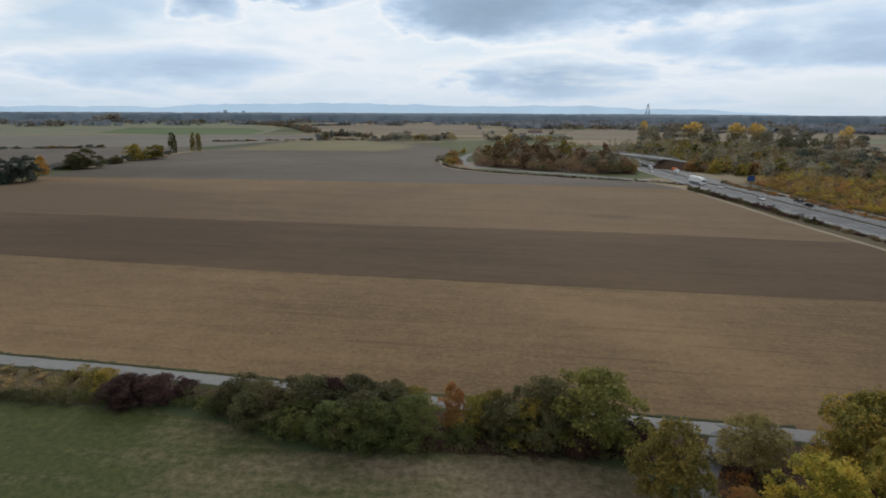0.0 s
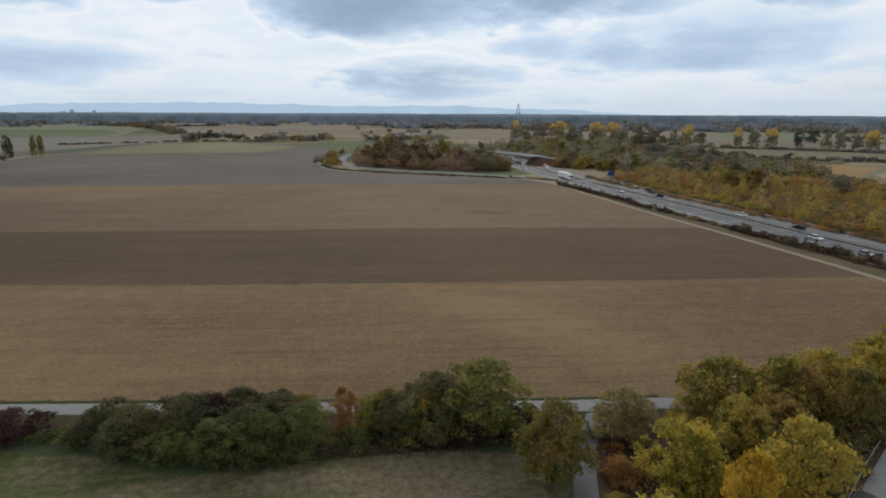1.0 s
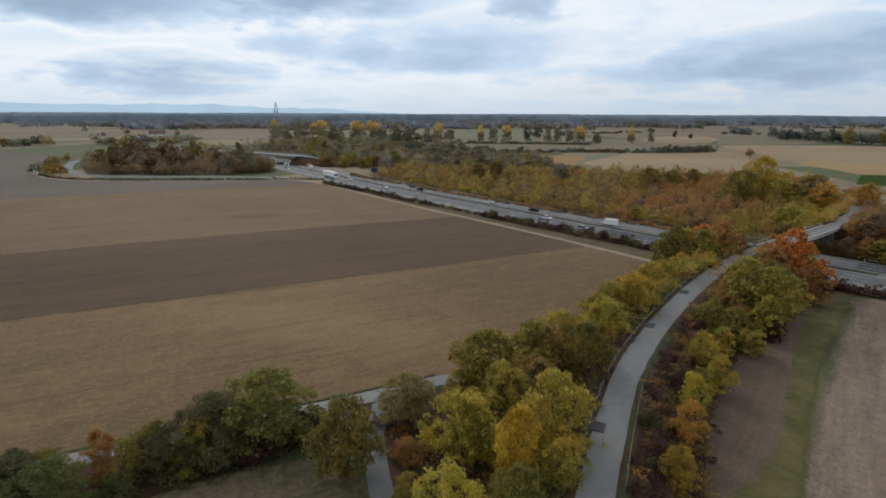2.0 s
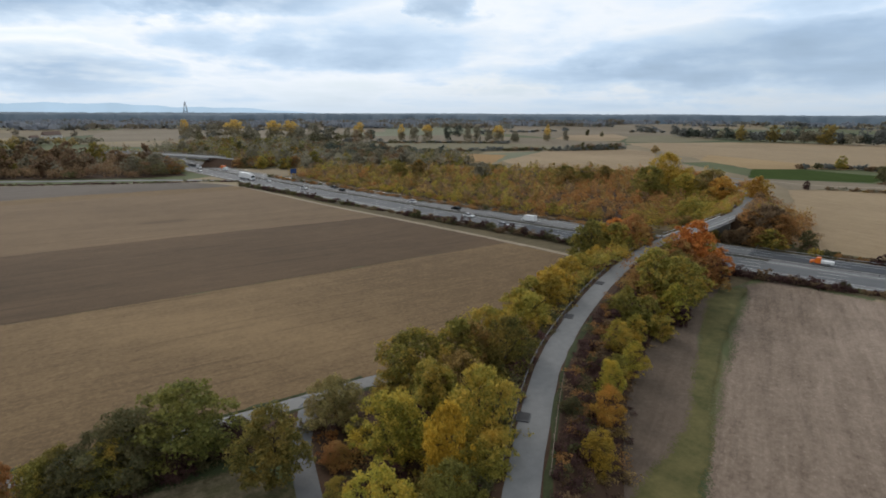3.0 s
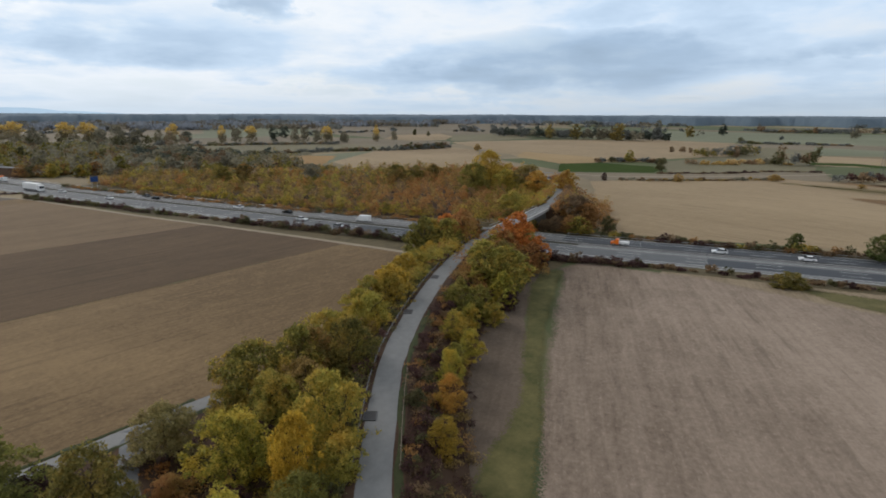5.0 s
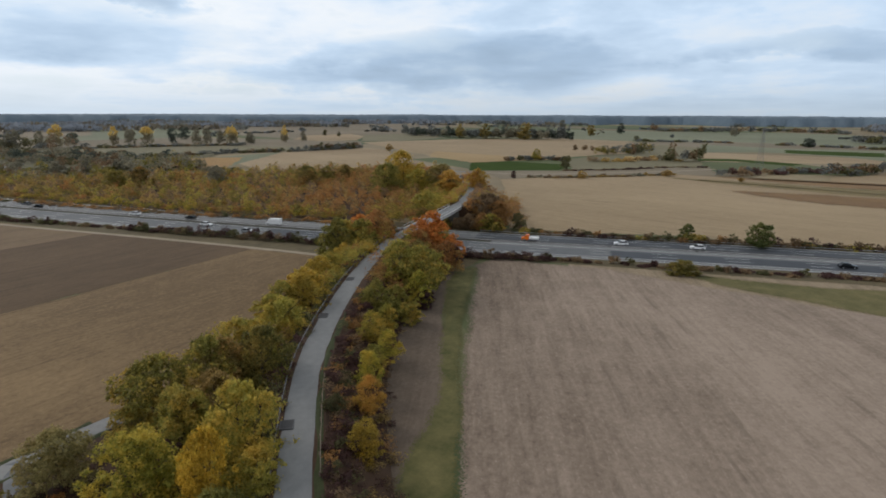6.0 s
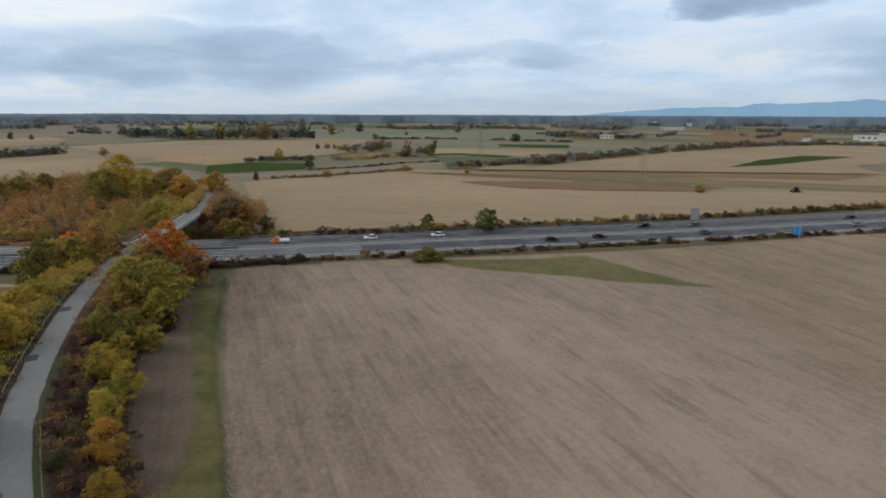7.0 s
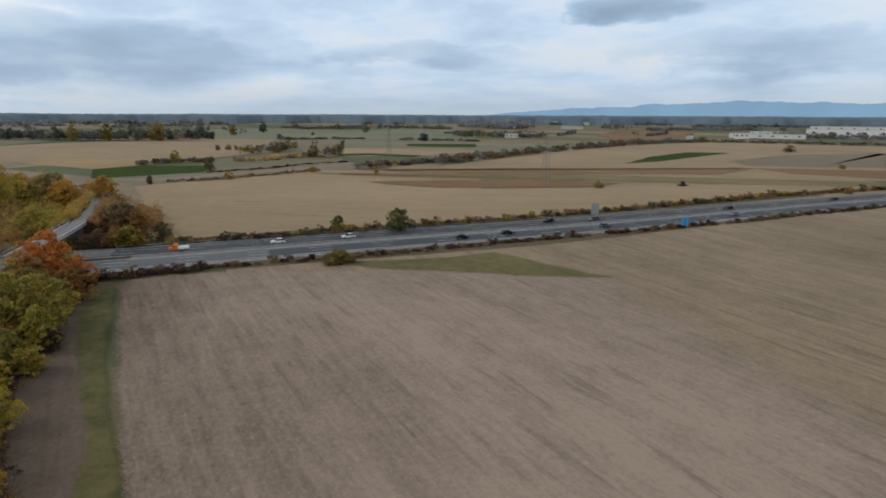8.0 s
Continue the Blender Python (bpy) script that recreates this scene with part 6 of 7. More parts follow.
field_hedge("field_hedge", [(739, -568), (696, -638), (657, -696), (606, -751)], 136, (3, 8), (9, 14), DARKMIX, "dark hedge below the town", 0.1, 100, 0.9, 4)
field_hedge("grove", [(482, 124), (507, 99), (496, 77)], 137, (3, 6), (6, 9), DARKMIX, "dark bushes beside the crop", 0.1, 130, 0.7, 3)
field_hedge("grove", [(500, 54), (516, 32), (541, 5), (542, -14)], 35, (2, 6), (7, 11), [STRAW, HAZEOLIVE, MOSS, BROWNWOOD], "straw-coloured and olive bushes in the fields", 0.05, 170, 0.65, 6)
field_hedge("grove", [(594, 59), (623, 34), (650, 15)], 138, (8, 13), (11, 16), [DARKGREEN, HAZEOLIVE, DARKOLIVE, FARGREEN], "mixed grove in the fields", 0, 220, 0.75, 5)
field_hedge("grove", [(532, -6), (537, -16), (556, -29)], 139, (12, 19), (9, 13), [DARKGREEN, FARGREEN, BROWNWOOD, DARKGREEN], "dark grove of slender trees", 0, 240, 0.8, 6)
field_hedge("grove", [(975, 450), (950, 380), (925, 330), (912, 270), (905, 205), (912, 140)], 36, (15, 23), (16, 24), [FARGREEN, BLUEGREEN, FARGREEN, BLUEGREEN, HAZEOLIVE], "long dark mixed grove with golden trees", 0, 330, 1.5, 9)
field_hedge("hedge", [(-261, 332), (-268, 381), (-258, 437), (-262, 545)], 37, (2, 6), (6, 10), [BLUEGREEN, BLUEGREEN, FARGREEN], "dark tree line along the field", 0.25, 110, 0.7, 3)
field_hedge("hedge", [(-304, 762), (-224, 799), (-150, 823), (-74, 798)], 38, (1, 3.5), (6, 10), DARKMIX, "low hedge at the field end", 0.35, 90, 0.9, 4)
field_hedge("hedge", [(-464, 598), (-419, 610), (-373, 624)], 140, (2, 4), (7, 11), DARKMIX, "dark hedge beside the grey field", 0.3, 90, 0.9, 3)
field_hedge("grove", [(-78, 830), (-35, 801), (12, 838)], 141, (9, 16), (13, 20), [FARGREEN, HAZEOLIVE, FARRUST, HAZEGOLD], "yellowing grove north of the field", 0, 170, 1.2, 9)
field_hedge("grove", [(60, 810), (92, 813), (167, 790)], 40, (9, 15), (14, 20), [FARGREEN, HAZEOLIVE, FARRUST, HAZEGOLD], "trees round the farmstead", 0.1, 160, 1.2, 10)
field_hedge("forest", [(-1560, 1620), (-1440, 1760), (-1300, 1880), (-1140, 2000)], 49, (26, 36), (50, 80), [WOODHAZE, WOODHAZE, FARWOOD, WOODHAZE], "tall brownish wood behind the green field", 0, 420, 3.2, 30)
field_hedge("hedge", [(-634, 1777), (-430, 1540), (-237, 1075)], 41, (8, 16), (16, 26), DARKMIX, "dark hedge beside the green field", 0.1, 90, 1.6, 8)
field_hedge("hedge", [(-175, 788), (-166, 914), (-104, 844)], 142, (8, 14), (8, 12), DARKMIX, "row of dark trees", 0.45, 120, 1, 3)
field_hedge("hedge", [(900, 35), (907, -20), (907, -94)], 42, (2, 5), (9, 14), DARKMIX, "dark hedge on the plain", 0.2, 80, 1.2, 5)
field_hedge("hedge", [(867, -144), (838, -201), (809, -243)], 43, (2, 6), (9, 14), DARKMIX, "broken hedge on the plain", 0.3, 80, 1.2, 5)
field_hedge("hedge", [(1487, 34), (1463, -102), (1541, -251), (1433, -358)], 44, (8, 15), (18, 28), DARKMIX, "dark wood strip on the plain", 0.15, 120, 1.8, 14)
field_hedge("forest", [(1579, -1208), (1570, -1388), (1428, -1502), (1302, -1600)], 46, (10, 16), (26, 38), [FARWOOD, FARWOOD, FARGREEN, FARRUST], "dark wood before the works", 0, 160, 1.9, 24)
field_hedge("hedge", [(822, -810), (792, -872), (762, -940)], 45, (9, 14), (18, 26), [FARWOOD, FARWOOD, FARGREEN, FARRUST], "dark trees before the works", 0.05, 150, 1.5, 12)
field_hedge("hedge", [(985, -262), (955, -305), (920, -395)], 47, (8, 14), (16, 24), DARKMIX, "trees round the low buildings", 0.1, 140, 1.4, 10)
field_hedge("hedge", [(1264, -824), (1251, -974), (1197, -1076)], 48, (8, 14), (20, 30), [FARWOOD, FARWOOD, FARGREEN, FARRUST], "dark wood on the plain", 0, 140, 1.6, 14)


field_hedge("hedge", [(902, -815), (925, -905), (938, -1000), (950, -1160)], 50, (5, 11), (12, 20), DARKMIX, "dark trees round the low halls", 0.25, 130, 1.2, 14)


def plain_hedges():
    """Hedge lines and lone trees all over the plain, along the two ways in which its fields run."""
    r = np.random.default_rng(404)
    spots = []
    for k in range(80):
        a, d = radians(-42 + 190 * r.random()), 1150 + 1300 * r.random()
        x, y = d * math.sin(a), d * math.cos(a)
        turn = 0.75 + (0 if r.random() < 0.7 else 1.57) + r.normal() * 0.12
        n = int(8 + 34 * r.random())
        tall = r.random() < 0.3
        for j in range(n):
            if r.random() < 0.12:
                continue
            s = (j - n / 2) * 5.0 + r.normal() * 1.5
            h = (6 + 10 * r.random()) if tall else (2.5 + 4.5 * r.random() ** 2)
            spots.append((x + math.cos(turn) * s, y + math.sin(turn) * s + r.normal() * 2, 0.0, h, h * 0.9 + 6 * r.random()))
    for k in range(70):
        a, d = radians(-42 + 190 * r.random()), 1000 + 1300 * r.random()
        h = 6 + 9 * r.random()
        spots.append((d * math.sin(a), d * math.cos(a), 0.0, h, h * (0.7 + 0.4 * r.random())))
    clear = [[(480, 165), (510, 125), (700, -40), (1000, 60), (1120, 80), (950, 225), (700, 330), (560, 270)], [(384, -8), (345, -140), (322, -250), (345, -425), (500, -640), (820, -1010), (789, -468), (600, -350), (470, -120)],
             [(-300, 960), (-330, 1090), (-580, 1780), (-1220, 2120), (-1560, 2030), (-700, 915), (-560, 933)]]
    spots = [s for s in spots if not any(inside(s[:2], c) for c in clear) and not (s[0] < 0.05 * s[1] and math.hypot(s[0], s[1]) < 1600)]
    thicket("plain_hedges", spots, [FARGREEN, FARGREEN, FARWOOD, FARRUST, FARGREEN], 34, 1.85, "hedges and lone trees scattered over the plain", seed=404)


plain_hedges()


def far_woods():
    r = np.random.default_rng(77)
    # rows: start and end azimuth, near and far distance, clumps, height
    rows = [(-45, 60, 1700, 2600, 480, 12), (-45, -12, 2000, 3000, 600, 15), (5, 50, 1400, 1800, 160, 12),
            (50, 105, 1700, 2500, 360, 13), (105, 150, 1500, 2600, 560, 14), (38, 80, 2000, 3200, 500, 15)]
    for n, (a0, a1, d0, d1, k, hh) in enumerate(rows):
        vs, idx = [], []
        # leaf colours that carry the distance haze in themselves
        mats = [HAZEBLUE, HAZEBLUE, HAZEBLUE, FARGREEN] if d1 > 4000 else [FARWOOD, FARWOOD, FARGREEN, FARWOOD, FARRUST]
        for i in range(k):
            a = radians(a0 + (a1 - a0) * r.random())
            d = d0 + (d1 - d0) * r.random() ** (0.8 if d1 > 4000 else 1.2)
            dens = noise.noise(Vector((math.sin(a) * d * 0.0016, math.cos(a) * d * 0.0016, n + 0.5)))
            deg = math.degrees(a)
            if d1 < 4000 and dens < 0.02 or any(abs(deg - c) < q and d < e for c, q, e in ((115.3, 3.2, 2500), (111.6, 2.0, 1300), (139.0, 5.5, 1950), (132.8, 3.0, 1550))):
                continue
            w, h = 38 + 46 * r.random(), hh * (0.65 + 0.6 * r.random())
            m = 34
            v = leaves([(0, 0, h * 0.5, w * 0.45, h * 0.45), (w * 0.3, 0, h * 0.45, w * 0.3, h * 0.4), (-w * 0.2, w * 0.25, h * 0.5, w * 0.3, h * 0.42)], m, 7.0, r, 0.1)
            v += np.array([d * math.sin(a), d * math.cos(a), 0])
            v[:, 2] = np.clip(v[:, 2], 0, None)
            vs.append(v)
            idx += [int(r.integers(len(mats)))] * m
        v = np.concatenate(vs)
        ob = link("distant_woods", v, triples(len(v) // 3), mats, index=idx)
        tagged(ob, "distant woods on the plain with bluish haze in their colour", "woods", kind="stuff")


far_woods()
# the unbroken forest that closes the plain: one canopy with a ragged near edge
# distance haze is painted into the canopy as blue-grey
FOREST = surface("hazy_forest", (0.080, 0.113, 0.146), (0.128, 0.163, 0.194), 0.012, 1.0, 0.05, depth=6.0, stain=0.003)


def forest():
    v, f, na, nd = [], [], 900, 22
    for j in range(na + 1):
        deg = -48 + 200 * j / na
        a = radians(deg)
        near = 2260 + 260 * noise.fractal(Vector((j * 0.03, 1.3, 0)), 0.8, 2.0, 4) + 14 * noise.noise(Vector((j * 0.9, 2.0, 0)))
        for k in range(nd + 1):
            d = near + (4720 - near) * ((k - 1) / (nd - 1)) ** 1.5 if k else near - 40
            x, y = d * math.sin(a), d * math.cos(a)
            h = 0.0 if k in (0, nd) else 27 + 4.5 * noise.noise(Vector((x * 0.002, y * 0.002, 5))) + 3.4 * noise.noise(Vector((x * 0.03, y * 0.03, 1))) + 2.0 * noise.noise(Vector((x * 0.09, y * 0.09, 2)))
            v.append((x, y, max(h, 0.0)))
    w = nd + 1
    for j in range(na):
        for k in range(nd):
            f.append((j * w + k, j * w + k + 1, (j + 1) * w + k + 1, (j + 1) * w + k))
    tagged(link("backdrop_forest", v, f, FOREST, smooth=True), "unbroken forest closing the plain at the horizon, its colour blued by painted haze", kind="structure")


forest()


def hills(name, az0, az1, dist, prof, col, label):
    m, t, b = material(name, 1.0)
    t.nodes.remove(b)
    # the ridge glows by itself; distance haze is put into its blue
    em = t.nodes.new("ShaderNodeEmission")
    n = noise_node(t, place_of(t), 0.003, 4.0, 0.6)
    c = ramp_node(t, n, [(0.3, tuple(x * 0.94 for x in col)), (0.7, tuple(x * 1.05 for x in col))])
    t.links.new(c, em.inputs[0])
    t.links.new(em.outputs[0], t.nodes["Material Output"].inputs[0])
    v, f, k = [], [], 260
    for j in range(k + 1):
        u = j / k
        a = radians(az0 + (az1 - az0) * u)
        el = np.interp(az0 + (az1 - az0) * u, [p[0] for p in prof], [p[1] for p in prof])
        el += 0.15 * noise.fractal(Vector((u * 26, dist * 0.01, 0.4)), 0.9, 2.0, 5) * min(1.0, max(el + 0.1, 0) * 3)
        h = max(0.0, 40 + dist * math.tan(radians(el)))
        v += [(dist * math.sin(a), dist * math.cos(a), 0.0), (dist * math.sin(a), dist * math.cos(a), h), ((dist + 60) * math.sin(a), (dist + 60) * math.cos(a), 0.0)]
    for j in range(k):
        f += [(j * 3, j * 3 + 1, j * 3 + 4, j * 3 + 3), (j * 3 + 1, j * 3 + 2, j * 3 + 5, j * 3 + 4)]
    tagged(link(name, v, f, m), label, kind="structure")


hills("backdrop_hills_north", -50, 34, 4800, [(-50, 0.3), (-37, 0.22), (-28, 0.42), (-25, 0.28), (-20.5, 0.6), (-8, 0.72), (-3, 0.62), (4, 0.58), (12, 0.55), (18, 0.42), (24, 0.25), (34, -0.3)], (0.42, 0.57, 0.72), "hills along the horizon, glowing in pale haze blue")
hills("backdrop_hills_south", 106, 160, 4800, [(106, -0.3), (110, 0.08), (117.8, 0.6), (125.3, 0.9), (130, 1.1), (135, 1.0), (141, 0.95), (160, 0.7)], (0.22, 0.37, 0.53), "mountain ridge along the horizon, glowing in haze blue")

# ---- things beyond: pylon tower, buildings, masts ----
def cable_tower():
    e = tagged(new("bridge_tower"), "slender dark A-shaped tower of a distant cable bridge", "tower")
    a, d = math.atan2(1633, 4650), 4150.0
    e.matrix_basis = pose(d * math.sin(a), d * math.cos(a), 0, 0, 0, -math.degrees(a) + 25)
    for s in (-1, 1):
        bm = bmesh.new()
        rod(bm, (s * 18, 0, 0), (s * 1.5, 0, 98), 3.0, 2.2, 4)
        part("leg", bm, DARKSTEEL, e)
    bm = bmesh.new()
    box(bm, -12.5, -2, 35, 12.5, 2, 39)
    part("crossbeam", bm, DARKSTEEL, e)


cable_tower()


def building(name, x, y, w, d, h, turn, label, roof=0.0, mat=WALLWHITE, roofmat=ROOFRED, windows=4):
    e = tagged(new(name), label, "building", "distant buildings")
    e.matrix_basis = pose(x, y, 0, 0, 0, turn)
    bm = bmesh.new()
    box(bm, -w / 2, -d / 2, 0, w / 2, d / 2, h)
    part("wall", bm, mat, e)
    bm = bmesh.new()
    if roof:
        c = [(-w / 2 - 0.5, -d / 2 - 0.5, h), (w / 2 + 0.5, -d / 2 - 0.5, h), (w / 2 + 0.5, d / 2 + 0.5, h), (-w / 2 - 0.5, d / 2 + 0.5, h), (-w / 2 - 0.5, 0, h + roof), (w / 2 + 0.5, 0, h + roof)]
        q = [bm.verts.new(p) for p in c]
        for i in ((0, 1, 5, 4), (2, 3, 4, 5), (0, 4, 3), (1, 2, 5), (3, 2, 1, 0)):
            bm.faces.new([q[j] for j in i])
    else:
        box(bm, -w / 2 - 0.4, -d / 2 - 0.4, h, w / 2 + 0.4, d / 2 + 0.4, h + 0.6)
    part("roof", bm, roofmat, e)
    for s in (-1, 1):
        for k in range(windows):
            bm = bmesh.new()
            cx = -w / 2 + w * (k + 0.5) / windows
            box(bm, cx - min(w / windows * 0.22, 2.2), s * d / 2 - 0.1, h * 0.45, cx + min(w / windows * 0.22, 2.2), s * d / 2 + 0.08, h * 0.68)
            part("window", bm, GLASS, e)


FLATROOF = plain("flat_roof", (0.45, 0.46, 0.47), 0.8)
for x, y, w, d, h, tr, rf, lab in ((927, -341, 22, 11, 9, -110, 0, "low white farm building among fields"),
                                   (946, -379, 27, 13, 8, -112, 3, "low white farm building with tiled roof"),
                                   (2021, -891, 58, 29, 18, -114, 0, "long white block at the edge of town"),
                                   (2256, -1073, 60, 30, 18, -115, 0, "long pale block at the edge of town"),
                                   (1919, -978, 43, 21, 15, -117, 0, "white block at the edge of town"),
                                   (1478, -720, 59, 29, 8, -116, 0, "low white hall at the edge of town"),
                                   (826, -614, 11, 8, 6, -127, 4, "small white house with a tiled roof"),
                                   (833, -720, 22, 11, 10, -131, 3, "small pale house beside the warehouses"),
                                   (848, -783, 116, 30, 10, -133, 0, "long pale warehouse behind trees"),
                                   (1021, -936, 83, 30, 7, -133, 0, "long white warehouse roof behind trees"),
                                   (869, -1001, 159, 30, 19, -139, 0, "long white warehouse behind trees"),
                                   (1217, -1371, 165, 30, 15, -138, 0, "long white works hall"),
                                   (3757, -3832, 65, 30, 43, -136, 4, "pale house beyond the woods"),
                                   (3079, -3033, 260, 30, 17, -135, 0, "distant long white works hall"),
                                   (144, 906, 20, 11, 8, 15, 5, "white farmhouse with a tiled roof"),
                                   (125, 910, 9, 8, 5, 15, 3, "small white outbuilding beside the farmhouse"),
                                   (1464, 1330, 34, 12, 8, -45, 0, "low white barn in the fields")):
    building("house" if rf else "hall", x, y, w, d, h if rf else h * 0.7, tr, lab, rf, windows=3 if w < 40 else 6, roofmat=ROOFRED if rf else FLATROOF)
# walls and roofs share a pale blue that stands in for haze
SKYLINE = plain("hazed_wall", (0.62, 0.72, 0.82), 0.9)
for k, (az, w, h) in enumerate(((-21.2, 34, 33), (-20.6, 24, 44), (-20.2, 40, 29), (-19.0, 18, 40), (-18.6, 46, 25))):
    building("tower_block", 4200 * math.sin(radians(az)), 4200 * math.cos(radians(az)), w, 24, h, -az, "far tower block on the skyline, paled by haze in its colour", mat=SKYLINE, roofmat=SKYLINE, windows=3)


def lattice_mast(x, y, h, turn):
    e = tagged(new("power_mast"), "slender grey lattice power mast in the field", "power mast", "power masts")
    e.matrix_basis = pose(x, y, 0, 0, 0, turn)
    wid = lambda z: 2.0 * (1 - z / h) + 0.35 * z / h
    for sx in (-1, 1):
        for sy in (-1, 1):
            bm = bmesh.new()
            rod(bm, (sx * wid(0), sy * wid(0), 0), (sx * wid(h), sy * wid(h), h), 0.10, 0.07, 4)
            part("leg", bm, DULLSTEEL, e)
    for k in range(9):
        z0, z1 = h * k / 9, h * (k + 1) / 9
        bm = bmesh.new()
        for s in (-1, 1):
            rod(bm, (-wid(z0), s * wid(z0), z0), (wid(z1), s * wid(z1), z1), 0.05, None, 4)
            rod(bm, (s * wid(z0), -wid(z0), z0), (s * wid(z1), wid(z1), z1), 0.05, None, 4)
        part("bracing", bm, DULLSTEEL, e)
    for z, w in ((h * 0.72, 5.0), (h * 0.86, 4.0), (h * 0.98, 3.0)):
        bm = bmesh.new()
        rod(bm, (-w, 0, z), (w, 0, z), 0.07, None, 4)
        rod(bm, (-w, 0, z), (0, 0, z + 1.2), 0.05, None, 4)
        rod(bm, (w, 0, z), (0, 0, z + 1.2), 0.05, None, 4)
        part("crossarm", bm, DULLSTEEL, e)


lattice_mast(303, -134, 30, 20)
lattice_mast(460, -66, 30, 20)

# ---- motorway furniture ----
def sign_board(x, y, turn, w, h, z0, mat, label, arms=False):
    e = tagged(new("road_sign"), label, "road sign")
    e.matrix_basis = pose(x, y, 0, 0, 0, turn)
    bm = bmesh.new()
    box(bm, -w / 2, -0.05, z0, w / 2, 0.05, z0 + h, 0.02)
    part("panel", bm, mat, e)
    for s in (-1, 1):
        bm = bmesh.new()
        rod(bm, (s * w * 0.32, 0.12, 0), (s * w * 0.32, 0.12, z0 + h * 0.95), 0.09, None, 8)
        part("post", bm, STEEL, e)
    bm = bmesh.new()
    for k in range(3):
        box(bm, -w * 0.36, -0.075, z0 + h * (0.2 + 0.25 * k), w * (0.1 + 0.12 * k), -0.055, z0 + h * (0.28 + 0.25 * k))
    part("lettering", bm, WHITEPAINT if mat == SIGNBLUE else mat, e, "lines of writing")


sign_board(175.5, -133, 62, 2.4, 3.0, 0.8, SIGNBLUE, "bright blue motorway sign with white lines")
sign_board(203, -112, 84, 3.2, 4.6, 1.0, STEEL, "grey metal back of a motorway sign")
sign_board(166, 305, -6, 3.8, 2.8, 4.2, SIGNDEEP, "large dark blue motorway sign on tall posts")


def marker_post(x, y):
    e = tagged(new("marker_post"), "white plastic marker post with a black band", "marker post", "marker posts")
    e.location = (x, y, 0.1)
    bm = bmesh.new()
    box(bm, -0.07, -0.06, 0, 0.07, 0.06, 1.05, 0.02)
    part("post", bm, WHITEPAINT, e)
    bm = bmesh.new()
    box(bm, -0.075, -0.065, 0.72, 0.075, 0.065, 0.92)
    part("band", bm, RUBBER, e)
    return e


first = None
nrm = sides(MAIN)
for i in range(3, len(MAIN) - 2, 8):
    for o in (-14.3, 16.0):
        c = MAIN[i, :2] + nrm[i] * o
        if first is None:
            first = marker_post(c[0], c[1])
        else:
            copy_thing(first, Matrix.Translation((c[0], c[1], 0.1)))

# ---- vehicles ----
def car_body(bm, prof, half, inset=0.0):
    rows = []
    for s in (-1, 1):
        rows.append([bm.verts.new((x, s * (half - inset * (z > 0.85)), z)) for x, z in prof])
    bm.faces.new(rows[0])
    bm.faces.new(rows[1][::-1])
    for i in range(len(prof)):
        j = (i + 1) % len(prof)
        bm.faces.new((rows[0][i], rows[1][i], rows[1][j], rows[0][j]))
    return bm


PAINTS = {"white": plain("car_white", (0.80, 0.80, 0.80), 0.25), "black": plain("car_black", (0.012, 0.013, 0.015), 0.2), "silver": plain("car_silver", (0.42, 0.43, 0.45), 0.3, 0.5),
          "red": plain("tractor_red", (0.22, 0.05, 0.03), 0.5), "orange": plain("car_orange", (0.80, 0.18, 0.02), 0.35), "blue": plain("car_blue", (0.03, 0.06, 0.16), 0.25), "grey": plain("car_grey", (0.10, 0.105, 0.11), 0.3)}


def wheels(e, xs, half, r):
    for x in xs:
        for s in (-1, 1):
            bm = bmesh.new()
            rod(bm, (x, s * (half - 0.2), r), (x, s * (half + 0.01), r), r, None, 14)
            w = part("wheel", bm, RUBBER, e)
            bm = bmesh.new()
            rod(bm, (x, s * (half - 0.02), r), (x, s * (half + 0.03), r), r * 0.6, None, 12)
            part("rim", bm, STEEL, w)


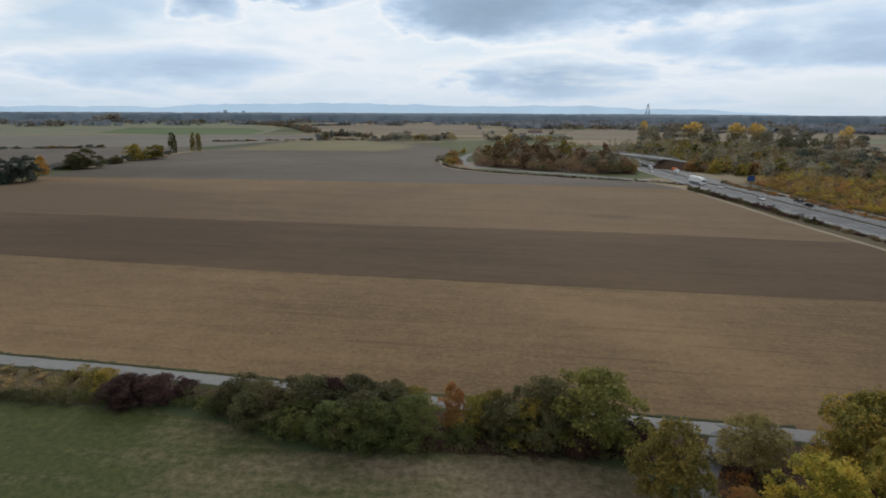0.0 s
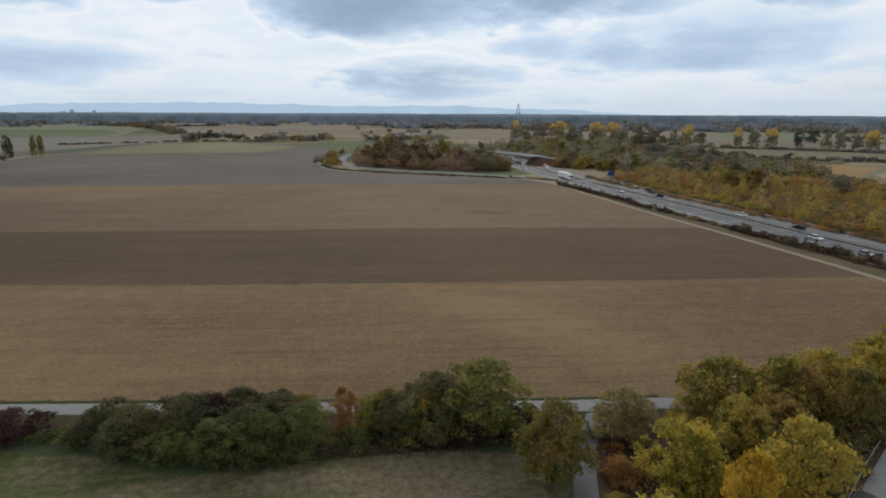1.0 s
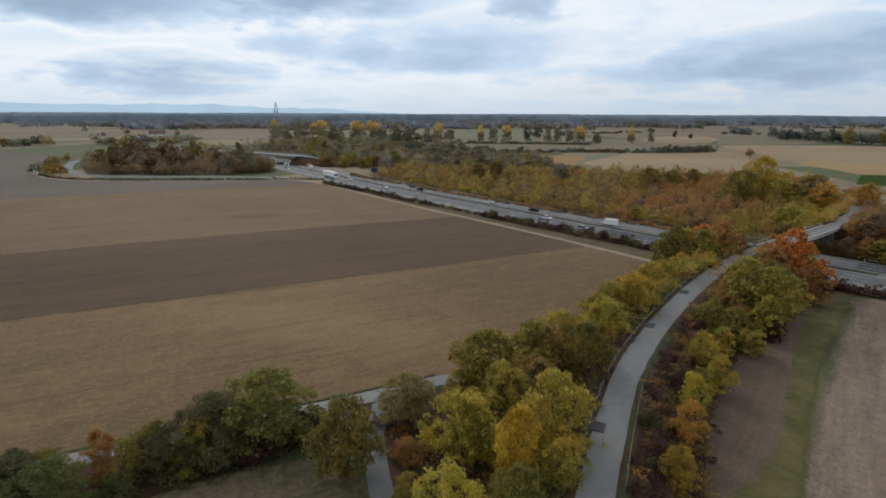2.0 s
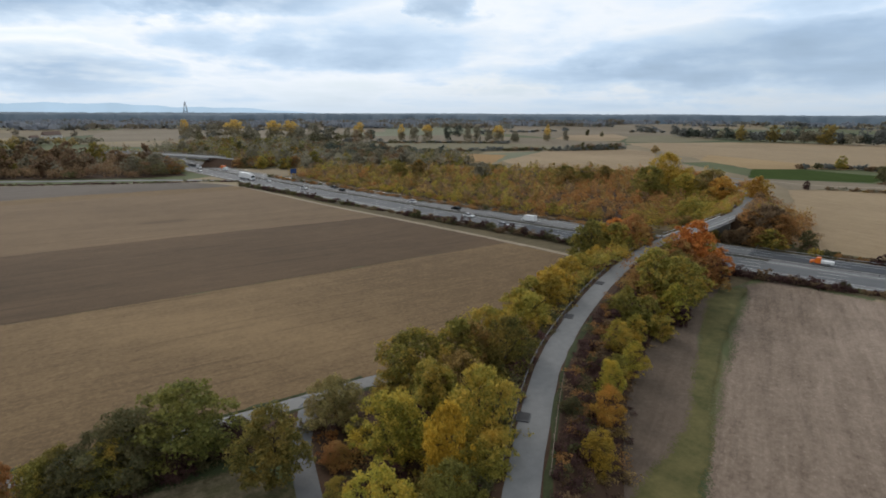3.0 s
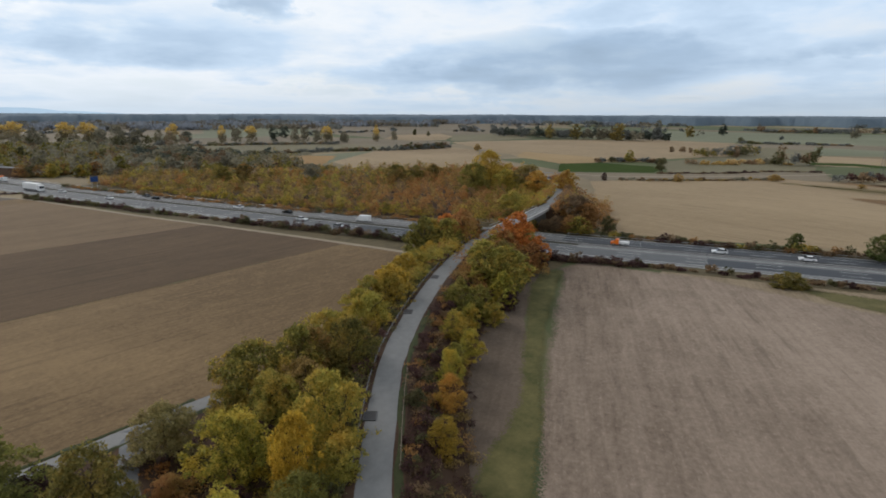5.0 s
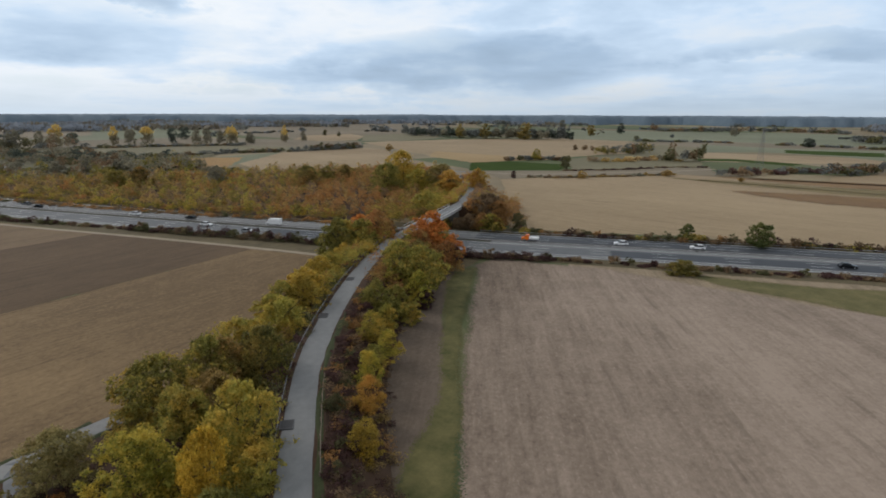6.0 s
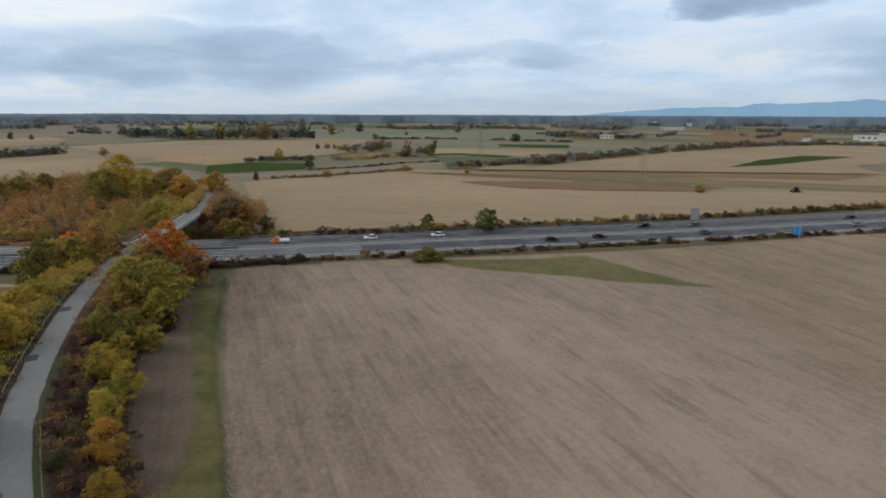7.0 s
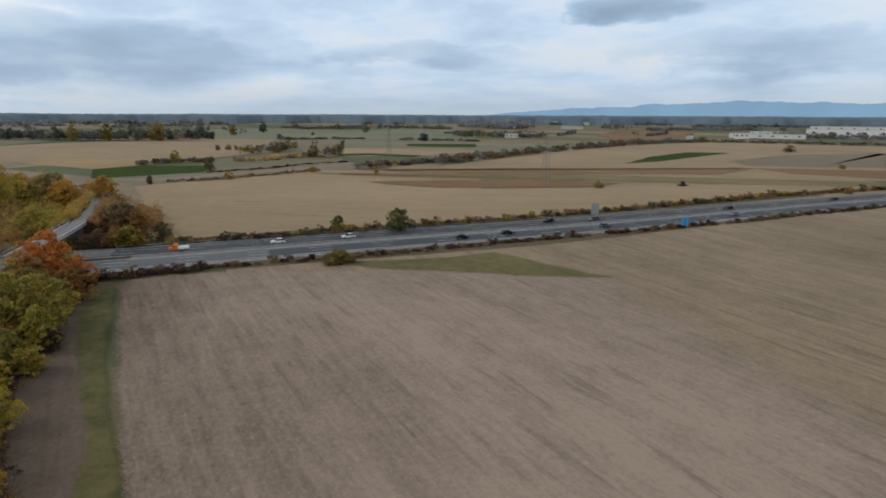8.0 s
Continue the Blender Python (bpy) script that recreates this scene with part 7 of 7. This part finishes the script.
def car(y, lane, colour, kind="car"):
    """A vehicle at the place y of the motorway; lane is its offset from the median, positive towards the large fields."""
    i = int(np.argmin(np.abs(HWLINE[:, 1] - y)))
    tx, ty = HWLINE[min(i + 1, len(HWLINE) - 1), :2] - HWLINE[max(i - 1, 0), :2]
    side, south = sides(HWLINE)[i], lane > 0
    x, y = HWLINE[i, 0] + side[0] * lane + (y - HWLINE[i, 1]) * tx / ty, y + side[1] * lane
    turn = math.degrees(math.atan2(ty, tx)) + (0 if south else 180)
    words = {"car": "small hatchback car driving on the motorway", "van": "delivery van driving on the motorway", "truck": "articulated lorry with a box trailer on the motorway",
             "pickup": "works pickup with a pale load bed on the motorway"}
    e = tagged(new(kind), f"{colour} {words[kind]}", kind, "motorway traffic")
    e.matrix_basis = pose(x, y, 0.16, 0, 0, turn)
    m = PAINTS[colour]
    if kind == "car":
        b = part("body", car_body(bmesh.new(), [(-2.15, 0.3), (2.1, 0.3), (2.15, 0.65), (1.95, 0.82), (0.95, 0.95), (-2.0, 0.98), (-2.2, 0.75)], 0.88), m, e)
        part("cabin", car_body(bmesh.new(), [(0.95, 0.93), (0.25, 1.42), (-1.35, 1.44), (-1.95, 0.95)], 0.86, 0.10), GLASS, e, "dark glass cabin")
        part("roof", box(bmesh.new(), -1.3, -0.66, 1.41, 0.2, 0.66, 1.47, 0.02), m, e)
        for s in (-1, 1):
            part("headlight", box(bmesh.new(), 2.02, s * 0.62 - 0.16, 0.6, 2.16, s * 0.62 + 0.16, 0.72), WHITEPAINT, b)
        wheels(e, (1.35, -1.3), 0.88, 0.32)
    elif kind == "van":
        part("body", car_body(bmesh.new(), [(-2.9, 0.4), (2.7, 0.4), (2.8, 0.9), (2.0, 1.25), (1.5, 2.3), (-2.9, 2.4)], 1.0), m, e)
        part("windscreen", car_body(bmesh.new(), [(2.03, 1.27), (2.06, 1.27), (1.62, 2.15), (1.58, 2.15)], 0.9), GLASS, e)
        wheels(e, (1.9, -1.9), 1.0, 0.36)
    elif kind == "pickup":
        part("cab", car_body(bmesh.new(), [(0.2, 0.45), (2.6, 0.45), (2.65, 1.0), (1.75, 1.15), (1.2, 1.95), (0.2, 2.0)], 0.98), m, e)
        part("windscreen", car_body(bmesh.new(), [(1.74, 1.17), (1.79, 1.17), (1.28, 1.85), (1.23, 1.85)], 0.88), GLASS, e)
        part("load_bed", box(bmesh.new(), -2.8, -1.0, 0.65, 0.15, 1.0, 1.25, 0.03), WHITEPAINT, e, "pale load bed")
        wheels(e, (1.7, -1.7), 0.98, 0.38)
    else:
        part("cab", car_body(bmesh.new(), [(5.6, 0.6), (7.9, 0.6), (8.0, 1.6), (7.7, 3.2), (5.6, 3.4)], 1.22), m, e)
        part("windscreen", car_body(bmesh.new(), [(8.0, 1.75), (8.03, 1.75), (7.80, 2.9), (7.76, 2.9)], 1.1), GLASS, e)
        part("trailer", box(bmesh.new(), -8.0, -1.27, 1.1, 5.3, 1.27, 4.0, 0.04), WHITEPAINT, e, "plain white box trailer")
        part("chassis", box(bmesh.new(), -7.8, -0.5, 0.7, 7.0, 0.5, 1.08), DARKSTEEL, e)
        wheels(e, (6.8, 4.2, -5.0, -6.3), 1.2, 0.5)


for y, lane, colour, kind in ((442, 4.0, "white", "car"), (414, 4.0, "white", "van"), (390, 11.5, "white", "car"), (388, -5.0, "white", "van"), (400, -8.0, "orange", "van"), (327, 7.6, "white", "truck"), (308, 3.8, "white", "car"),
                              (266, 5.6, "white", "car"), (246, -3.8, "black", "car"), (258, -7.4, "grey", "car"), (193, -3.8, "white", "car"), (166, -3.9, "black", "car"), (151, 5.0, "white", "car"), (129, -3.8, "white", "van"),
                              (130, 10.6, "silver", "car"), (36, -4.2, "orange", "pickup"), (8, -4.2, "white", "car"), (-14, -4.2, "white", "car"), (-49, 8.6, "black", "car"), (-66, 7.0, "black", "car"), (-90, -7.4, "black", "car"),
                              (-104, 8.0, "grey", "car"), (-168, 7.6, "silver", "car"), (-178, -4.2, "black", "car"), (-108, -4.0, "grey", "car"), (-246, -4.0, "black", "car")):
    car(y, lane, colour, kind)


def tractor(x, y, turn):
    e = tagged(new("tractor"), "small red farm tractor working in the field", "tractor")
    e.matrix_basis = pose(x, y, 0.05, 0, 0, turn)
    part("hood", box(bmesh.new(), 0.2, -0.5, 0.8, 2.2, 0.5, 1.6, 0.1), PAINTS["red"], e, "red hood")
    part("cab", box(bmesh.new(), -1.4, -0.8, 0.9, 0.2, 0.8, 2.7, 0.08), GLASS, e, "glazed cab")
    part("roof", box(bmesh.new(), -1.5, -0.9, 2.68, 0.3, 0.9, 2.82, 0.04), PAINTS["red"], e)
    for xx, r in ((-0.9, 0.85), (1.6, 0.55)):
        for s in (-1, 1):
            part("wheel", rod(bmesh.new(), (xx, s * 0.75, r), (xx, s * 1.15, r), r, None, 16), RUBBER, e)
    part("plough", box(bmesh.new(), -3.6, -1.3, 0.3, -1.7, 1.3, 0.7, 0.05), DARKSTEEL, e)


tractor(283, -209, 100)
